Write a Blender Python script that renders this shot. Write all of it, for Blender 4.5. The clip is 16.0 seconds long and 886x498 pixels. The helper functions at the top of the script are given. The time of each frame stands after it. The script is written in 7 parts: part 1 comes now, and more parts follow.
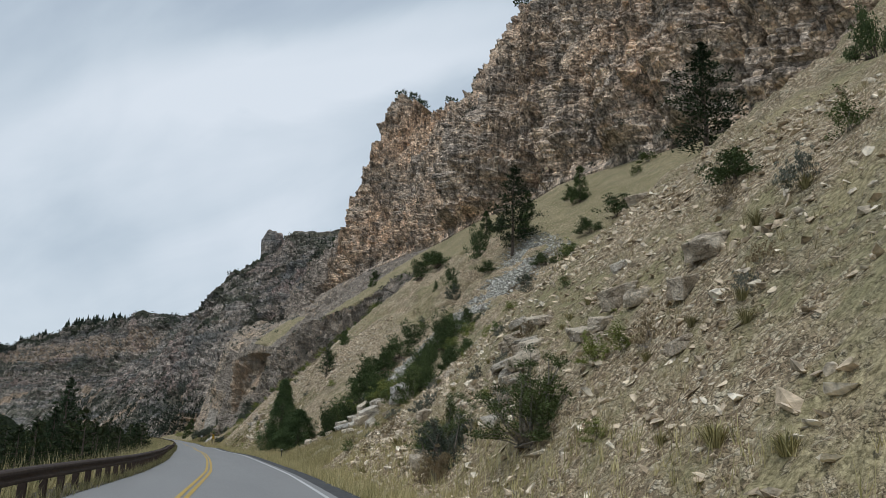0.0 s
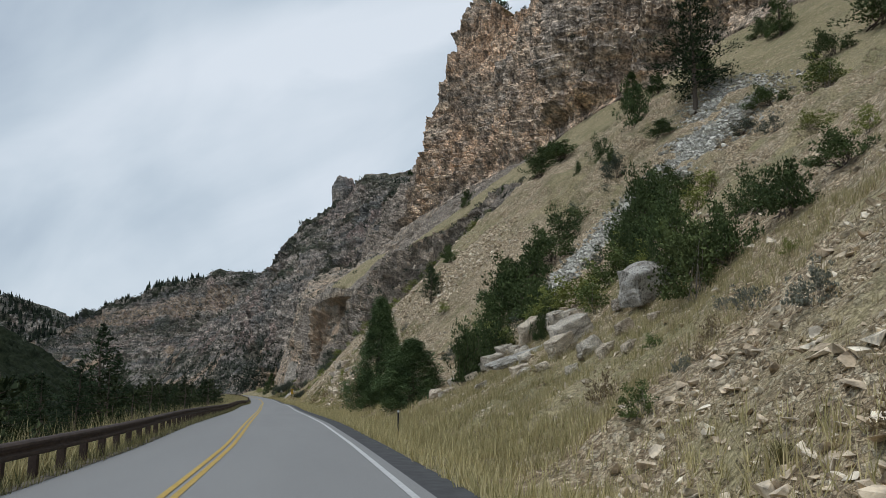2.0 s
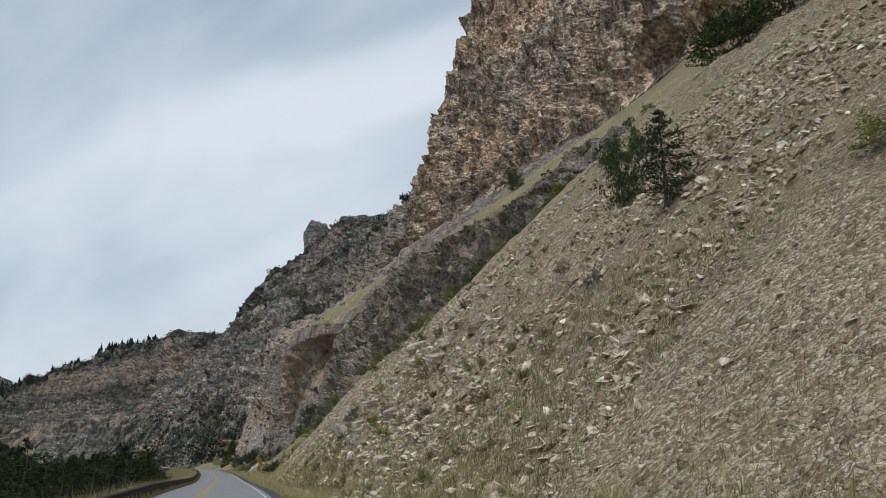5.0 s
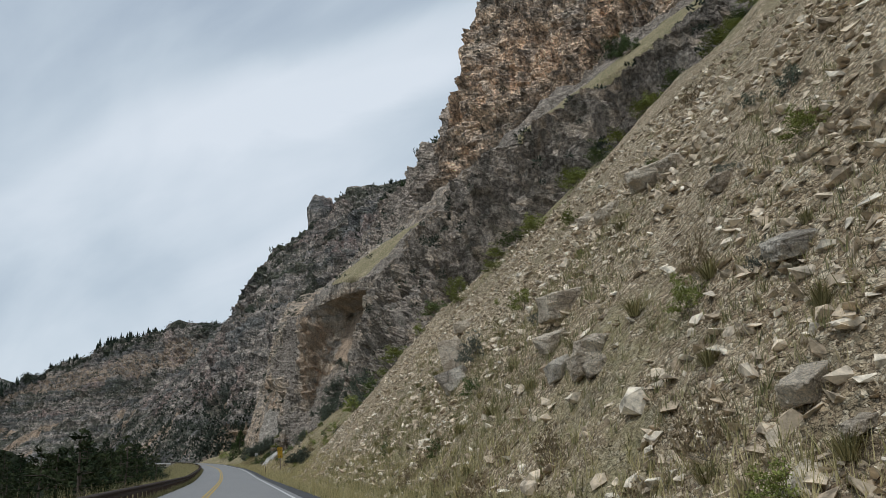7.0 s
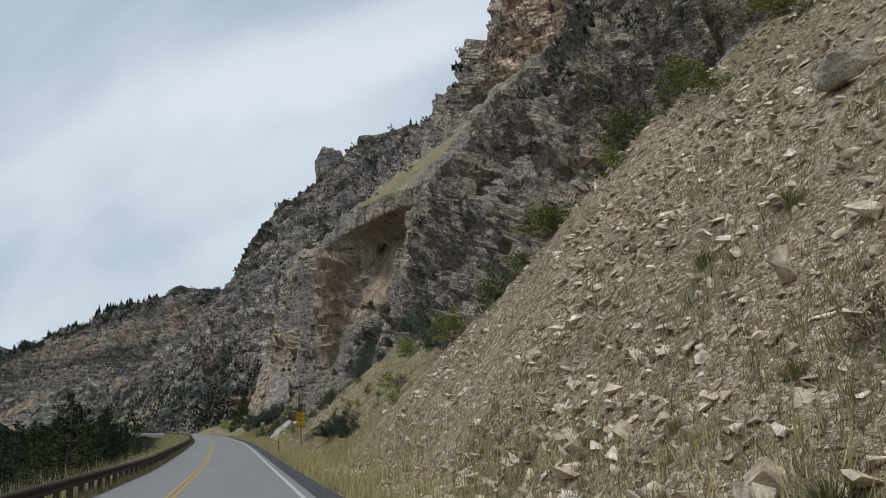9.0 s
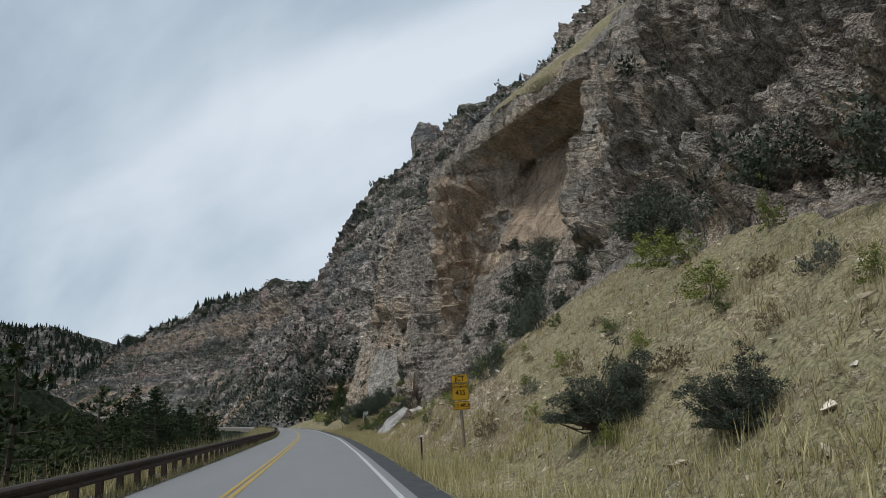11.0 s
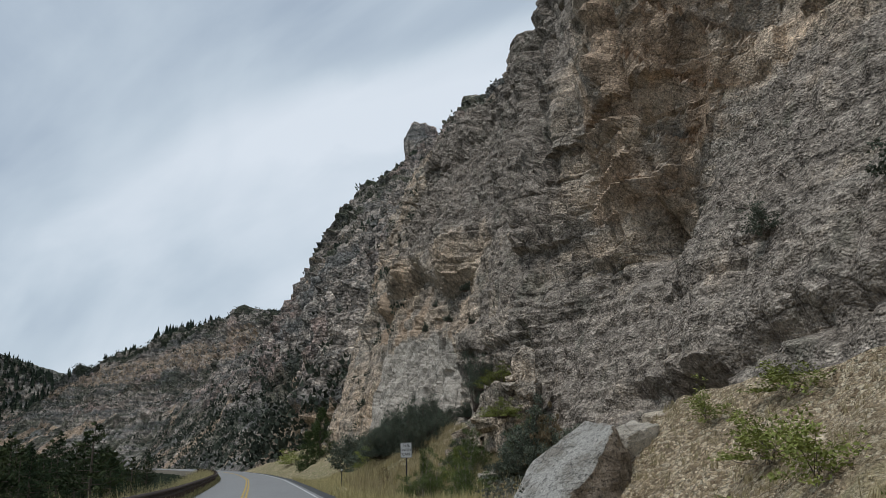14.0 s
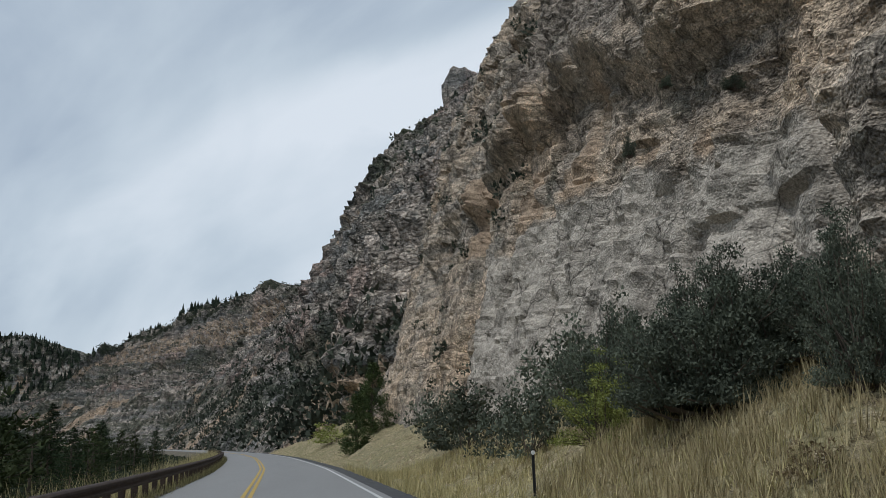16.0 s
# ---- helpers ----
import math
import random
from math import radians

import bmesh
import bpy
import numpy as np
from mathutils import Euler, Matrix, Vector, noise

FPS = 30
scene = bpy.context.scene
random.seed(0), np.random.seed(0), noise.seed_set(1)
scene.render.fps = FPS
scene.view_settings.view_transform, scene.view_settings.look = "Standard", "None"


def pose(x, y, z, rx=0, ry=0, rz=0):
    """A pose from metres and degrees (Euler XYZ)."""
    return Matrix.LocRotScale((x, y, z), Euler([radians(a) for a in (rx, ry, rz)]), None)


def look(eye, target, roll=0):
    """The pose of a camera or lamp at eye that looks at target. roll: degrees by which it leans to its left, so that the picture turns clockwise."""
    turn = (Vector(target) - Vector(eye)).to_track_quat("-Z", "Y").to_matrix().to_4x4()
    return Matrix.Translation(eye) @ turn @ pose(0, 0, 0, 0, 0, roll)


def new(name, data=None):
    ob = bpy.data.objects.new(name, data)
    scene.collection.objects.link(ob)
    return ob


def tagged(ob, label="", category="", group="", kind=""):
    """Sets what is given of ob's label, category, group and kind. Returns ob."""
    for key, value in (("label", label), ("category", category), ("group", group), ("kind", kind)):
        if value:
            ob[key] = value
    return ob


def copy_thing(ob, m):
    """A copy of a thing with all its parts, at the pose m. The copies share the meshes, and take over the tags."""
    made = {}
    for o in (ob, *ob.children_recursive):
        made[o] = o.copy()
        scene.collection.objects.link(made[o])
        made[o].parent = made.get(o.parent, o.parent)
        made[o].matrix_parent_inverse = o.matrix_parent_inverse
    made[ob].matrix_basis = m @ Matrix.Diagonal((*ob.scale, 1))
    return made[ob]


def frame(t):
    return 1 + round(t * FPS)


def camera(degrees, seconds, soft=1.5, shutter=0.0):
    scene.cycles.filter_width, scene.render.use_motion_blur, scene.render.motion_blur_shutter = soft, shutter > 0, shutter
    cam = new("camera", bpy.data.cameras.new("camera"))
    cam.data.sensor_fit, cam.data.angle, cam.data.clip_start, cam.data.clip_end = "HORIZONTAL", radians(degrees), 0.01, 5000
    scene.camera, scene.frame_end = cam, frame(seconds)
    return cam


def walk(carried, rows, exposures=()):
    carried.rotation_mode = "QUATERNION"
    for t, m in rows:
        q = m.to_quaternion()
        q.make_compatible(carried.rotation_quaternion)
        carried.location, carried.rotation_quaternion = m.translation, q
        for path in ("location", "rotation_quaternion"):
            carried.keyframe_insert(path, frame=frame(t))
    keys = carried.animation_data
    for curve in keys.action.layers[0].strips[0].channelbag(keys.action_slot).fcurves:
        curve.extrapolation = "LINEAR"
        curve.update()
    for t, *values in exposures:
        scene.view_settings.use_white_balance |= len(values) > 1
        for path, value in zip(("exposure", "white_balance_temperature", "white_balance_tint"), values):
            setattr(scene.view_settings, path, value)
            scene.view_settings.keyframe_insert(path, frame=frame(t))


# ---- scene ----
cam = camera(57.8, 16.0, soft=0.55)
# seconds, eye x y z, yaw, pitch, roll
PATH = [
    (0, 0.15, 1.29, 1.40, -17.24, 13.51, 2.58),
    (0.5, 1.24, 10.32, 1.40, -15.21, 10.94, 1.90),
    (1, 2.14, 19.34, 1.36, -13.68, 9.43, 0.28),
    (1.5, 2.79, 28.39, 1.26, -12.32, 8.79, -0.12),
    (2, 3.26, 37.55, 1.16, -12.21, 9.80, 0.34),
    (2.5, 3.50, 46.81, 1.04, -12.69, 11.64, 0.27),
    (3, 3.84, 56.21, 0.93, -13.87, 13.06, 0.19),
    (3.5, 4.05, 65.84, 0.96, -14.57, 14.51, 0.46),
    (4, 4.12, 75.74, 1.01, -14.62, 14.60, 0.41),
    (4.2, 4.16, 79.56, 1.00, -14.66, 14.61, 0.47),
    (6.3, 4.09, 119.23, 0.29, -14.68, 14.33, -2.34),
    (6.5, 4.08, 122.97, 0.28, -14.69, 14.10, -2.37),
    (7, 4.07, 132.34, 0.22, -14.67, 13.62, -2.49),
    (7.5, 4.08, 141.70, 0.24, -14.65, 12.78, -3.00),
    (8, 4.25, 151.15, 0.20, -14.62, 12.69, -2.69),
    (8.2, 4.34, 154.93, 0.19, -14.58, 12.36, -2.50),
    (10.3, 5.04, 194.53, -0.65, -12.75, 11.58, -1.28),
    (10.5, 5.03, 198.30, -0.70, -10.80, 11.67, -1.96),
    (11, 4.89, 207.77, -0.84, -7.67, 11.70, -1.89),
    (11.5, 4.70, 217.37, -0.97, -7.03, 11.74, -0.86),
    (12, 4.51, 227.18, -0.83, -7.19, 12.99, 1.17),
    (12.5, 4.23, 236.97, -0.88, -8.42, 14.18, 1.67),
    (13, 3.82, 246.71, -0.92, -9.55, 14.63, 0.83),
    (13.5, 3.42, 256.39, -0.95, -9.63, 14.71, -0.07),
    (14, 3.03, 266.02, -0.99, -9.64, 14.75, -0.59),
    (14.5, 2.70, 275.60, -0.99, -9.39, 14.73, -0.52),
    (15, 2.36, 285.20, -1.00, -9.04, 14.51, -0.75),
    (15.5, 1.89, 294.68, -1.05, -8.24, 14.10, -0.37),
    (16, 1.36, 304.15, -1.27, -7.75, 13.44, -0.82),
]
walk(cam, [(t, pose(x, y, z, 0, 0, yaw) @ pose(0, 0, 0, 90 + pitch) @ pose(0, 0, 0, 0, 0, roll)) for t, x, y, z, yaw, pitch, roll in PATH],
     [(0, 0.0, 6150, 9), (16, 0.0, 6150, 9)])  # stops, kelvin, tint

# ---- world, sun and exposure ----
world = bpy.data.worlds.new("world")
scene.world = world
world.use_nodes = True


def node(tree, kind, x=None, **sockets):
    n = tree.nodes.new(kind)
    for k, v in (x or {}).items():
        setattr(n, k, v)
    for k, v in sockets.items():
        n.inputs[k.replace("_", " ")].default_value = v
    return n


def build_world():
    """An overcast sky: a Nishita sky behind drifting layers of cloud."""
    tree = world.node_tree
    tree.nodes.clear()
    link = tree.links.new
    sky = node(tree, "ShaderNodeTexSky", dict(sky_type="NISHITA", sun_disc=False, sun_elevation=radians(62), sun_rotation=radians(246)))
    coord = node(tree, "ShaderNodeTexCoord")
    # direction projected on a cloud deck
    sep = node(tree, "ShaderNodeSeparateXYZ")
    link(coord.outputs["Generated"], sep.inputs[0])
    zc = node(tree, "ShaderNodeMath", dict(operation="MAXIMUM"))
    zc.inputs[1].default_value = 0.0
    link(sep.outputs[2], zc.inputs[0])
    za = node(tree, "ShaderNodeMath", dict(operation="ADD"))
    za.inputs[1].default_value = 0.45
    link(zc.outputs[0], za.inputs[0])
    comb = node(tree, "ShaderNodeCombineXYZ")
    for k in (0, 1):
        d = node(tree, "ShaderNodeMath", dict(operation="DIVIDE"))
        link(sep.outputs[k], d.inputs[0])
        link(za.outputs[0], d.inputs[1])
        link(d.outputs[0], comb.inputs[k])
    mapping = node(tree, "ShaderNodeMapping", dict(vector_type="TEXTURE"))
    mapping.inputs["Rotation"].default_value = (0, 0, radians(CLOUD_TURN))
    mapping.inputs["Scale"].default_value = (1.25, 0.62, 1)
    mapping.inputs["Location"].default_value = CLOUD_SHIFT
    link(comb.outputs[0], mapping.inputs["Vector"])
    broad = node(tree, "ShaderNodeTexNoise", Scale=0.9, Detail=5.0, Roughness=0.48, Distortion=0.5)
    link(mapping.outputs[0], broad.inputs["Vector"])
    wisps = node(tree, "ShaderNodeTexNoise", Scale=2.6, Detail=7.0, Roughness=0.55, Distortion=0.6)
    link(mapping.outputs[0], wisps.inputs["Vector"])
    mixn = node(tree, "ShaderNodeMath", dict(operation="MULTIPLY_ADD"))
    mixn.inputs[1].default_value = 0.3
    link(wisps.outputs["Fac"], mixn.inputs[0])
    link(broad.outputs["Fac"], mixn.inputs[2])
    across = node(tree, "ShaderNodeVectorMath", dict(operation="DOT_PRODUCT"))
    across.inputs[1].default_value = (-0.354, -0.360, 0.864)
    link(coord.outputs["Generated"], across.inputs[0])
    waver = node(tree, "ShaderNodeMath", dict(operation="MULTIPLY_ADD"))
    waver.inputs[1].default_value = 0.16
    link(wisps.outputs["Fac"], waver.inputs[0])
    link(across.outputs["Value"], waver.inputs[2])
    lift = node(tree, "ShaderNodeMath", dict(operation="ADD"))
    lift.inputs[1].default_value = 0.42
    link(waver.outputs[0], lift.inputs[0])
    roll = node(tree, "ShaderNodeValToRGB")
    roll.color_ramp.interpolation = "EASE"
    stops = ((0.36, 0.5), (0.45, 0.47), (0.505, 0.66), (0.54, 0.54), (0.59, 0.26), (0.7, 0.38), (0.85, 0.5))
    for _ in stops[2:]:
        roll.color_ramp.elements.new(0.5)
    for e, (p, v) in zip(roll.color_ramp.elements, stops):
        e.position, e.color = p, (v, v, v, 1)
    link(lift.outputs[0], roll.inputs[0])
    centred = node(tree, "ShaderNodeMath", dict(operation="SUBTRACT"))
    centred.inputs[1].default_value = 0.5
    link(roll.outputs[0], centred.inputs[0])
    ahead = node(tree, "ShaderNodeVectorMath", dict(operation="DOT_PRODUCT"))
    ahead.inputs[1].default_value = (0.16, 0.845, 0.51)
    link(coord.outputs["Generated"], ahead.inputs[0])
    there = node(tree, "ShaderNodeMapRange", dict(interpolation_type="SMOOTHSTEP"))
    for k, v in ((1, 0.95), (2, 0.994), (3, 0.0), (4, 0.7)):
        there.inputs[k].default_value = v
    link(ahead.outputs["Value"], there.inputs[0])
    clouds = node(tree, "ShaderNodeMath", dict(operation="MULTIPLY_ADD"))
    link(centred.outputs[0], clouds.inputs[0])
    link(there.outputs[0], clouds.inputs[1])
    link(mixn.outputs[0], clouds.inputs[2])
    ramp = node(tree, "ShaderNodeValToRGB")
    r = ramp.color_ramp
    r.elements[0].position, r.elements[0].color = 0.40, (0.33, 0.39, 0.48, 1)
    r.elements[1].position, r.elements[1].color = 0.86, (0.83, 0.87, 0.91, 1)
    for p, c in ((0.54, (0.46, 0.53, 0.61, 1)), (0.66, (0.60, 0.67, 0.73, 1)), (0.74, (0.70, 0.76, 0.81, 1))):
        e = r.elements.new(p)
        e.color = c
    link(clouds.outputs[0], ramp.inputs[0])
    b1 = node(tree, "ShaderNodeBackground", Strength=SKY)
    link(sky.outputs[0], b1.inputs["Color"])
    b2 = node(tree, "ShaderNodeBackground", Strength=CLOUDS)
    link(ramp.outputs[0], b2.inputs["Color"])
    mix = node(tree, "ShaderNodeMixShader", Fac=0.94)
    link(b1.outputs[0], mix.inputs[1])
    link(b2.outputs[0], mix.inputs[2])
    out = node(tree, "ShaderNodeOutputWorld")
    link(mix.outputs[0], out.inputs["Surface"])


SKY, CLOUDS, CLOUD_TURN, CLOUD_SHIFT = 0.12, 0.9, -52.0, (0.55, 0.2, 0.0)
build_world()
sun = new("sun", bpy.data.lights.new("sun", "SUN"))
sun.data.energy, sun.data.angle, sun.data.color = 1.4, radians(10), (1.0, 0.97, 0.93)
sun.matrix_world = look((0, 0, 300), (73, 32, 150))
scene.view_settings.exposure = 0.0

# ---- materials ----


class Mat:
    """A small builder for node materials."""

    def __init__(self, name, rough=0.9, spec=0.2):
        self.m = bpy.data.materials.new(name)
        self.m.use_nodes = True
        self.t = self.m.node_tree
        self.bsdf = self.t.nodes["Principled BSDF"]
        self.bsdf.inputs["Roughness"].default_value = rough
        self.bsdf.inputs["Specular IOR Level"].default_value = spec
        self.geo = self.t.nodes.new("ShaderNodeNewGeometry")

    def pos(self, sx=1, sy=1, sz=1, obj=False):
        mp = self.t.nodes.new("ShaderNodeMapping")
        mp.inputs["Scale"].default_value = (sx, sy, sz)
        if obj:
            tc = self.t.nodes.new("ShaderNodeTexCoord")
            self.t.links.new(tc.outputs["Object"], mp.inputs[0])
        else:
            self.t.links.new(self.geo.outputs["Position"], mp.inputs[0])
        return mp.outputs[0]

    def turned(self, vec):
        """Drawn out along a line that slants down the wall."""
        mp = self.t.nodes.new("ShaderNodeMapping")
        mp.vector_type = "TEXTURE"
        mp.inputs["Rotation"].default_value = (-0.7, 0, 0)
        mp.inputs["Scale"].default_value = (1, 3.2, 1)
        self.t.links.new(vec, mp.inputs[0])
        return mp.outputs[0]

    def noise(self, vec, scale, detail=5, rough=0.6, dist=0.0):
        n = node(self.t, "ShaderNodeTexNoise", Scale=scale, Detail=detail, Roughness=rough, Distortion=dist)
        self.t.links.new(vec, n.inputs["Vector"])
        return n.outputs["Fac"]

    def voronoi(self, vec, scale, feature="F1"):
        n = node(self.t, "ShaderNodeTexVoronoi", dict(feature=feature), Scale=scale)
        self.t.links.new(vec, n.inputs["Vector"])
        return n

    def ramp(self, fac, stops):
        n = self.t.nodes.new("ShaderNodeValToRGB")
        r = n.color_ramp
        for e in stops[2:]:
            r.elements.new(e[0])
        for e, (p, c) in zip(r.elements, sorted(stops)):
            e.position = p
            e.color = (*c, 1) if isinstance(c, tuple) else (c, c, c, 1)
        self.t.links.new(fac, n.inputs[0])
        return n.outputs[0]

    def mix(self, a, b, fac, kind="MIX"):
        n = self.t.nodes.new("ShaderNodeMix")
        n.data_type, n.blend_type = "RGBA", kind
        for v, s in ((fac, n.inputs[0]), (a, n.inputs[6]), (b, n.inputs[7])):
            if isinstance(v, (int, float)):
                s.default_value = v
            elif isinstance(v, tuple):
                s.default_value = (*v, 1)
            else:
                self.t.links.new(v, s)
        return n.outputs[2]

    def math(self, op, a, b=0.0):
        n = self.t.nodes.new("ShaderNodeMath")
        n.operation = op
        for v, s in ((a, n.inputs[0]), (b, n.inputs[1])):
            if isinstance(v, (int, float)):
                s.default_value = v
            else:
                self.t.links.new(v, s)
        return n.outputs[0]

    def attr(self, name):
        n = self.t.nodes.new("ShaderNodeAttribute")
        n.attribute_name = name
        return n.outputs["Fac"]

    def random(self):
        return self.t.nodes.new("ShaderNodeObjectInfo").outputs["Random"]

    def island(self):
        return self.geo.outputs["Random Per Island"]

    def color(self, c):
        if isinstance(c, tuple):
            self.bsdf.inputs["Base Color"].default_value = (*c, 1)
        else:
            self.t.links.new(c, self.bsdf.inputs["Base Color"])
        return self

    def bump(self, h, strength=0.5, dist=0.1):
        n = self.t.nodes.new("ShaderNodeBump")
        n.inputs["Strength"].default_value = strength
        n.inputs["Distance"].default_value = dist
        self.t.links.new(h, n.inputs["Height"])
        self.t.links.new(n.outputs[0], self.bsdf.inputs["Normal"])
        return self


def rock_material(name, tan, grey, dark, warm, warm_at=0.56, streak=0.5, bump=0.6, freq=1.0, beds=1.0, scrub=0.3, layers=0.5, stain=(0.085, 0.072, 0.06)):
    """Bedded limestone: beds, stains that run down, pits and cracks with their shade painted in, and fine grain. The
    attributes pale, warm and stain mark kinds of face.
    """
    m = Mat(name, 0.94, 0.1)
    big = m.noise(m.pos(), 0.035, 4, 0.6)
    mid = m.noise(m.pos(1, 1, 1.4), 0.24, 5, 0.62)
    bed = m.noise(m.pos(0.05 * beds, 0.05 * beds, 0.5 * beds), 1.0, 5, 0.62)
    thin = m.noise(m.pos(0.22 * beds, 0.16 * beds, 2.4 * beds), 1.0, 3, 0.55, 0.3)
    rubble = m.noise(m.pos(1, 1, 1.25), 1.1 * freq, 4, 0.6)
    grit = m.noise(m.pos(1, 1, 1.0), 6.0 * freq, 3, 0.6)
    drip = m.noise(m.pos(0.55, 0.55, 0.05), 1.0, 4, 0.6, 0.3)
    # kinds of rock
    c = m.mix(grey, tan, m.ramp(bed, [(0.42, 0.0), (0.56, 1.0)]))
    c = m.mix(c, warm, m.ramp(m.math("ADD", big, m.math("MULTIPLY", m.math("SUBTRACT", mid, 0.5), 0.35)), [(warm_at - 0.05, 0.0), (warm_at + 0.07, 0.85)]))
    c = m.mix(c, grey, m.ramp(mid, [(0.5, 0.0), (0.62, 0.7)]))
    ragged = m.math("MULTIPLY", m.math("SUBTRACT", m.noise(m.pos(1, 1, 0.7), 0.33, 5, 0.64), 0.5), 1.5)
    c = m.mix(c, (0.43, 0.385, 0.325), m.ramp(m.math("ADD", m.attr("pale"), ragged), [(0.36, 0.0), (0.66, 0.95)]))
    c = m.mix(c, (0.45, 0.335, 0.235), m.ramp(m.math("ADD", m.attr("warm"), ragged), [(0.45, 0.0), (0.62, 0.95)]))
    fresh = m.math("MAXIMUM", m.attr("pale"), m.attr("warm"))
    rough = m.math("SUBTRACT", 1.0, m.math("MULTIPLY", fresh, 0.55))
    plain_face = m.math("SUBTRACT", 1.0, m.math("MULTIPLY", fresh, 0.95))
    c = m.mix(c, dark, m.math("MULTIPLY", m.ramp(drip, [(0.5, 0.0), (0.62, 1.0)]), m.math("MULTIPLY", streak, plain_face)))
    run = m.math("MULTIPLY", m.math("SUBTRACT", m.noise(m.pos(0.6, 0.6, 0.16), 1.0, 5, 0.64), 0.5), 1.6)
    c = m.mix(c, m.mix(stain, grey, m.ramp(rubble, [(0.4, 0.0), (0.62, 0.55)])), m.ramp(m.math("ADD", m.attr("stain"), run), [(0.36, 0.0), (0.66, 0.92)]))
    # grey-green lichen and clinging scrub
    c = m.mix(c, (0.13, 0.135, 0.10), m.math("MULTIPLY", m.ramp(m.noise(m.pos(1, 1, 0.8), 0.5, 5, 0.66), [(0.55, 0.0), (0.66, 0.45)]), rough))
    scrubby = m.math("MULTIPLY", m.attr("brush"), m.ramp(m.noise(m.pos(), scrub, 6, 0.72), [(0.44, 0.0), (0.53, 1.0)]))
    c = m.mix(c, (0.06, 0.07, 0.042), m.math("MULTIPLY", scrubby, 0.92))
    jolt = node(m.t, "ShaderNodeTexNoise", Scale=1.2, Detail=4.0)
    m.t.links.new(m.pos(), jolt.inputs["Vector"])
    near = node(m.t, "ShaderNodeVectorMath", dict(operation="MULTIPLY_ADD"))
    m.t.links.new(jolt.outputs["Color"], near.inputs[0])
    near.inputs[1].default_value = (0.5, 0.5, 0.5)
    m.t.links.new(m.pos(1, 1, 1.2), near.inputs[2])
    # broken texture at falling sizes
    # thin slanting cracks and stains across the fresh faces
    seam = m.voronoi(m.turned(near.outputs[0]), 0.55, "DISTANCE_TO_EDGE").outputs["Distance"]
    c = m.mix(c, dark, m.math("MULTIPLY", m.math("MULTIPLY", m.ramp(seam, [(0.0, 0.85), (0.022, 0.0)]), fresh), m.ramp(mid, [(0.44, 0.2), (0.54, 1.0)])))
    c = m.mix(c, m.ramp(m.noise(m.turned(m.pos()), 0.9, 5, 0.66), [(0.36, 0.5), (0.5, 1.0), (0.64, 1.3)]), m.math("MULTIPLY", 0.7, fresh), "MULTIPLY")
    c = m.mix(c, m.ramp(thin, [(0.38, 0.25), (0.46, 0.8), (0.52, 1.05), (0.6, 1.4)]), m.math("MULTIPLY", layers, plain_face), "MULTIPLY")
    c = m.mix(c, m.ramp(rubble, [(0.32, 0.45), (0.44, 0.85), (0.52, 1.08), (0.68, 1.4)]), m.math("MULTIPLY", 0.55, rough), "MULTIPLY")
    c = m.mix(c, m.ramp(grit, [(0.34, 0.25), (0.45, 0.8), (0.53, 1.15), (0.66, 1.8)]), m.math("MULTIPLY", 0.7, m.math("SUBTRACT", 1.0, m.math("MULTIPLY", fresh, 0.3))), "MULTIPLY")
    # pits, with the shade inside them painted dark, and pale chips
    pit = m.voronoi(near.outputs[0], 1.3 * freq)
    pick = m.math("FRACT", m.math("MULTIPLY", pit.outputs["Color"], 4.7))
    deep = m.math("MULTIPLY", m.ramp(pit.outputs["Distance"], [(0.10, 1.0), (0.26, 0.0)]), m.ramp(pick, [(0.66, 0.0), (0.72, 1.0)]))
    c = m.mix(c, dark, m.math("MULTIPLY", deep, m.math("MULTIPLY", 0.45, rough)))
    chip = m.math("MULTIPLY", m.ramp(pit.outputs["Distance"], [(0.08, 1.0), (0.2, 0.0)]), m.ramp(pick, [(0.08, 1.0), (0.11, 0.0)]))
    c = m.mix(c, (0.56, 0.50, 0.42), m.math("MULTIPLY", chip, 0.7))
    # broken blocks of two sizes, each with its own tone and a joint painted dark as crevice shade
    for size, shift, weight in ((0.6, 3.1, 0.18), (3.2, 6.3, 0.38)):
        cell = m.voronoi(near.outputs[0], size * freq)
        rim = m.voronoi(near.outputs[0], size * freq, "DISTANCE_TO_EDGE").outputs["Distance"]
        tone = m.ramp(m.math("FRACT", m.math("MULTIPLY", cell.outputs["Color"], shift)), [(0.0, 0.5), (0.5, 0.95), (1.0, 1.55)])
        c = m.mix(c, tone, m.math("MULTIPLY", weight, rough), "MULTIPLY")
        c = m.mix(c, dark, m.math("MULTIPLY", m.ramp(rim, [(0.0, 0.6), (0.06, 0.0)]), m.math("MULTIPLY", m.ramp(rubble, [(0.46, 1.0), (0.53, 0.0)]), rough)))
    # wide cracks, their occlusion put into the colour
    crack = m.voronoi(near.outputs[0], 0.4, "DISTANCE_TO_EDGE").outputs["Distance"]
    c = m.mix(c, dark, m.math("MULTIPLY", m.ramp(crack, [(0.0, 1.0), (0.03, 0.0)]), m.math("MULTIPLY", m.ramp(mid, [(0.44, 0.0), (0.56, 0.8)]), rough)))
    m.color(c)
    lumps = m.math("SUBTRACT", 0.6, m.math("MINIMUM", m.voronoi(near.outputs[0], 3.2 * freq).outputs["Distance"], 0.6))
    h = m.math("ADD", m.math("MULTIPLY", rubble, 0.8), m.math("MULTIPLY", lumps, 0.9))
    h = m.math("ADD", h, m.math("MULTIPLY", grit, 0.35))
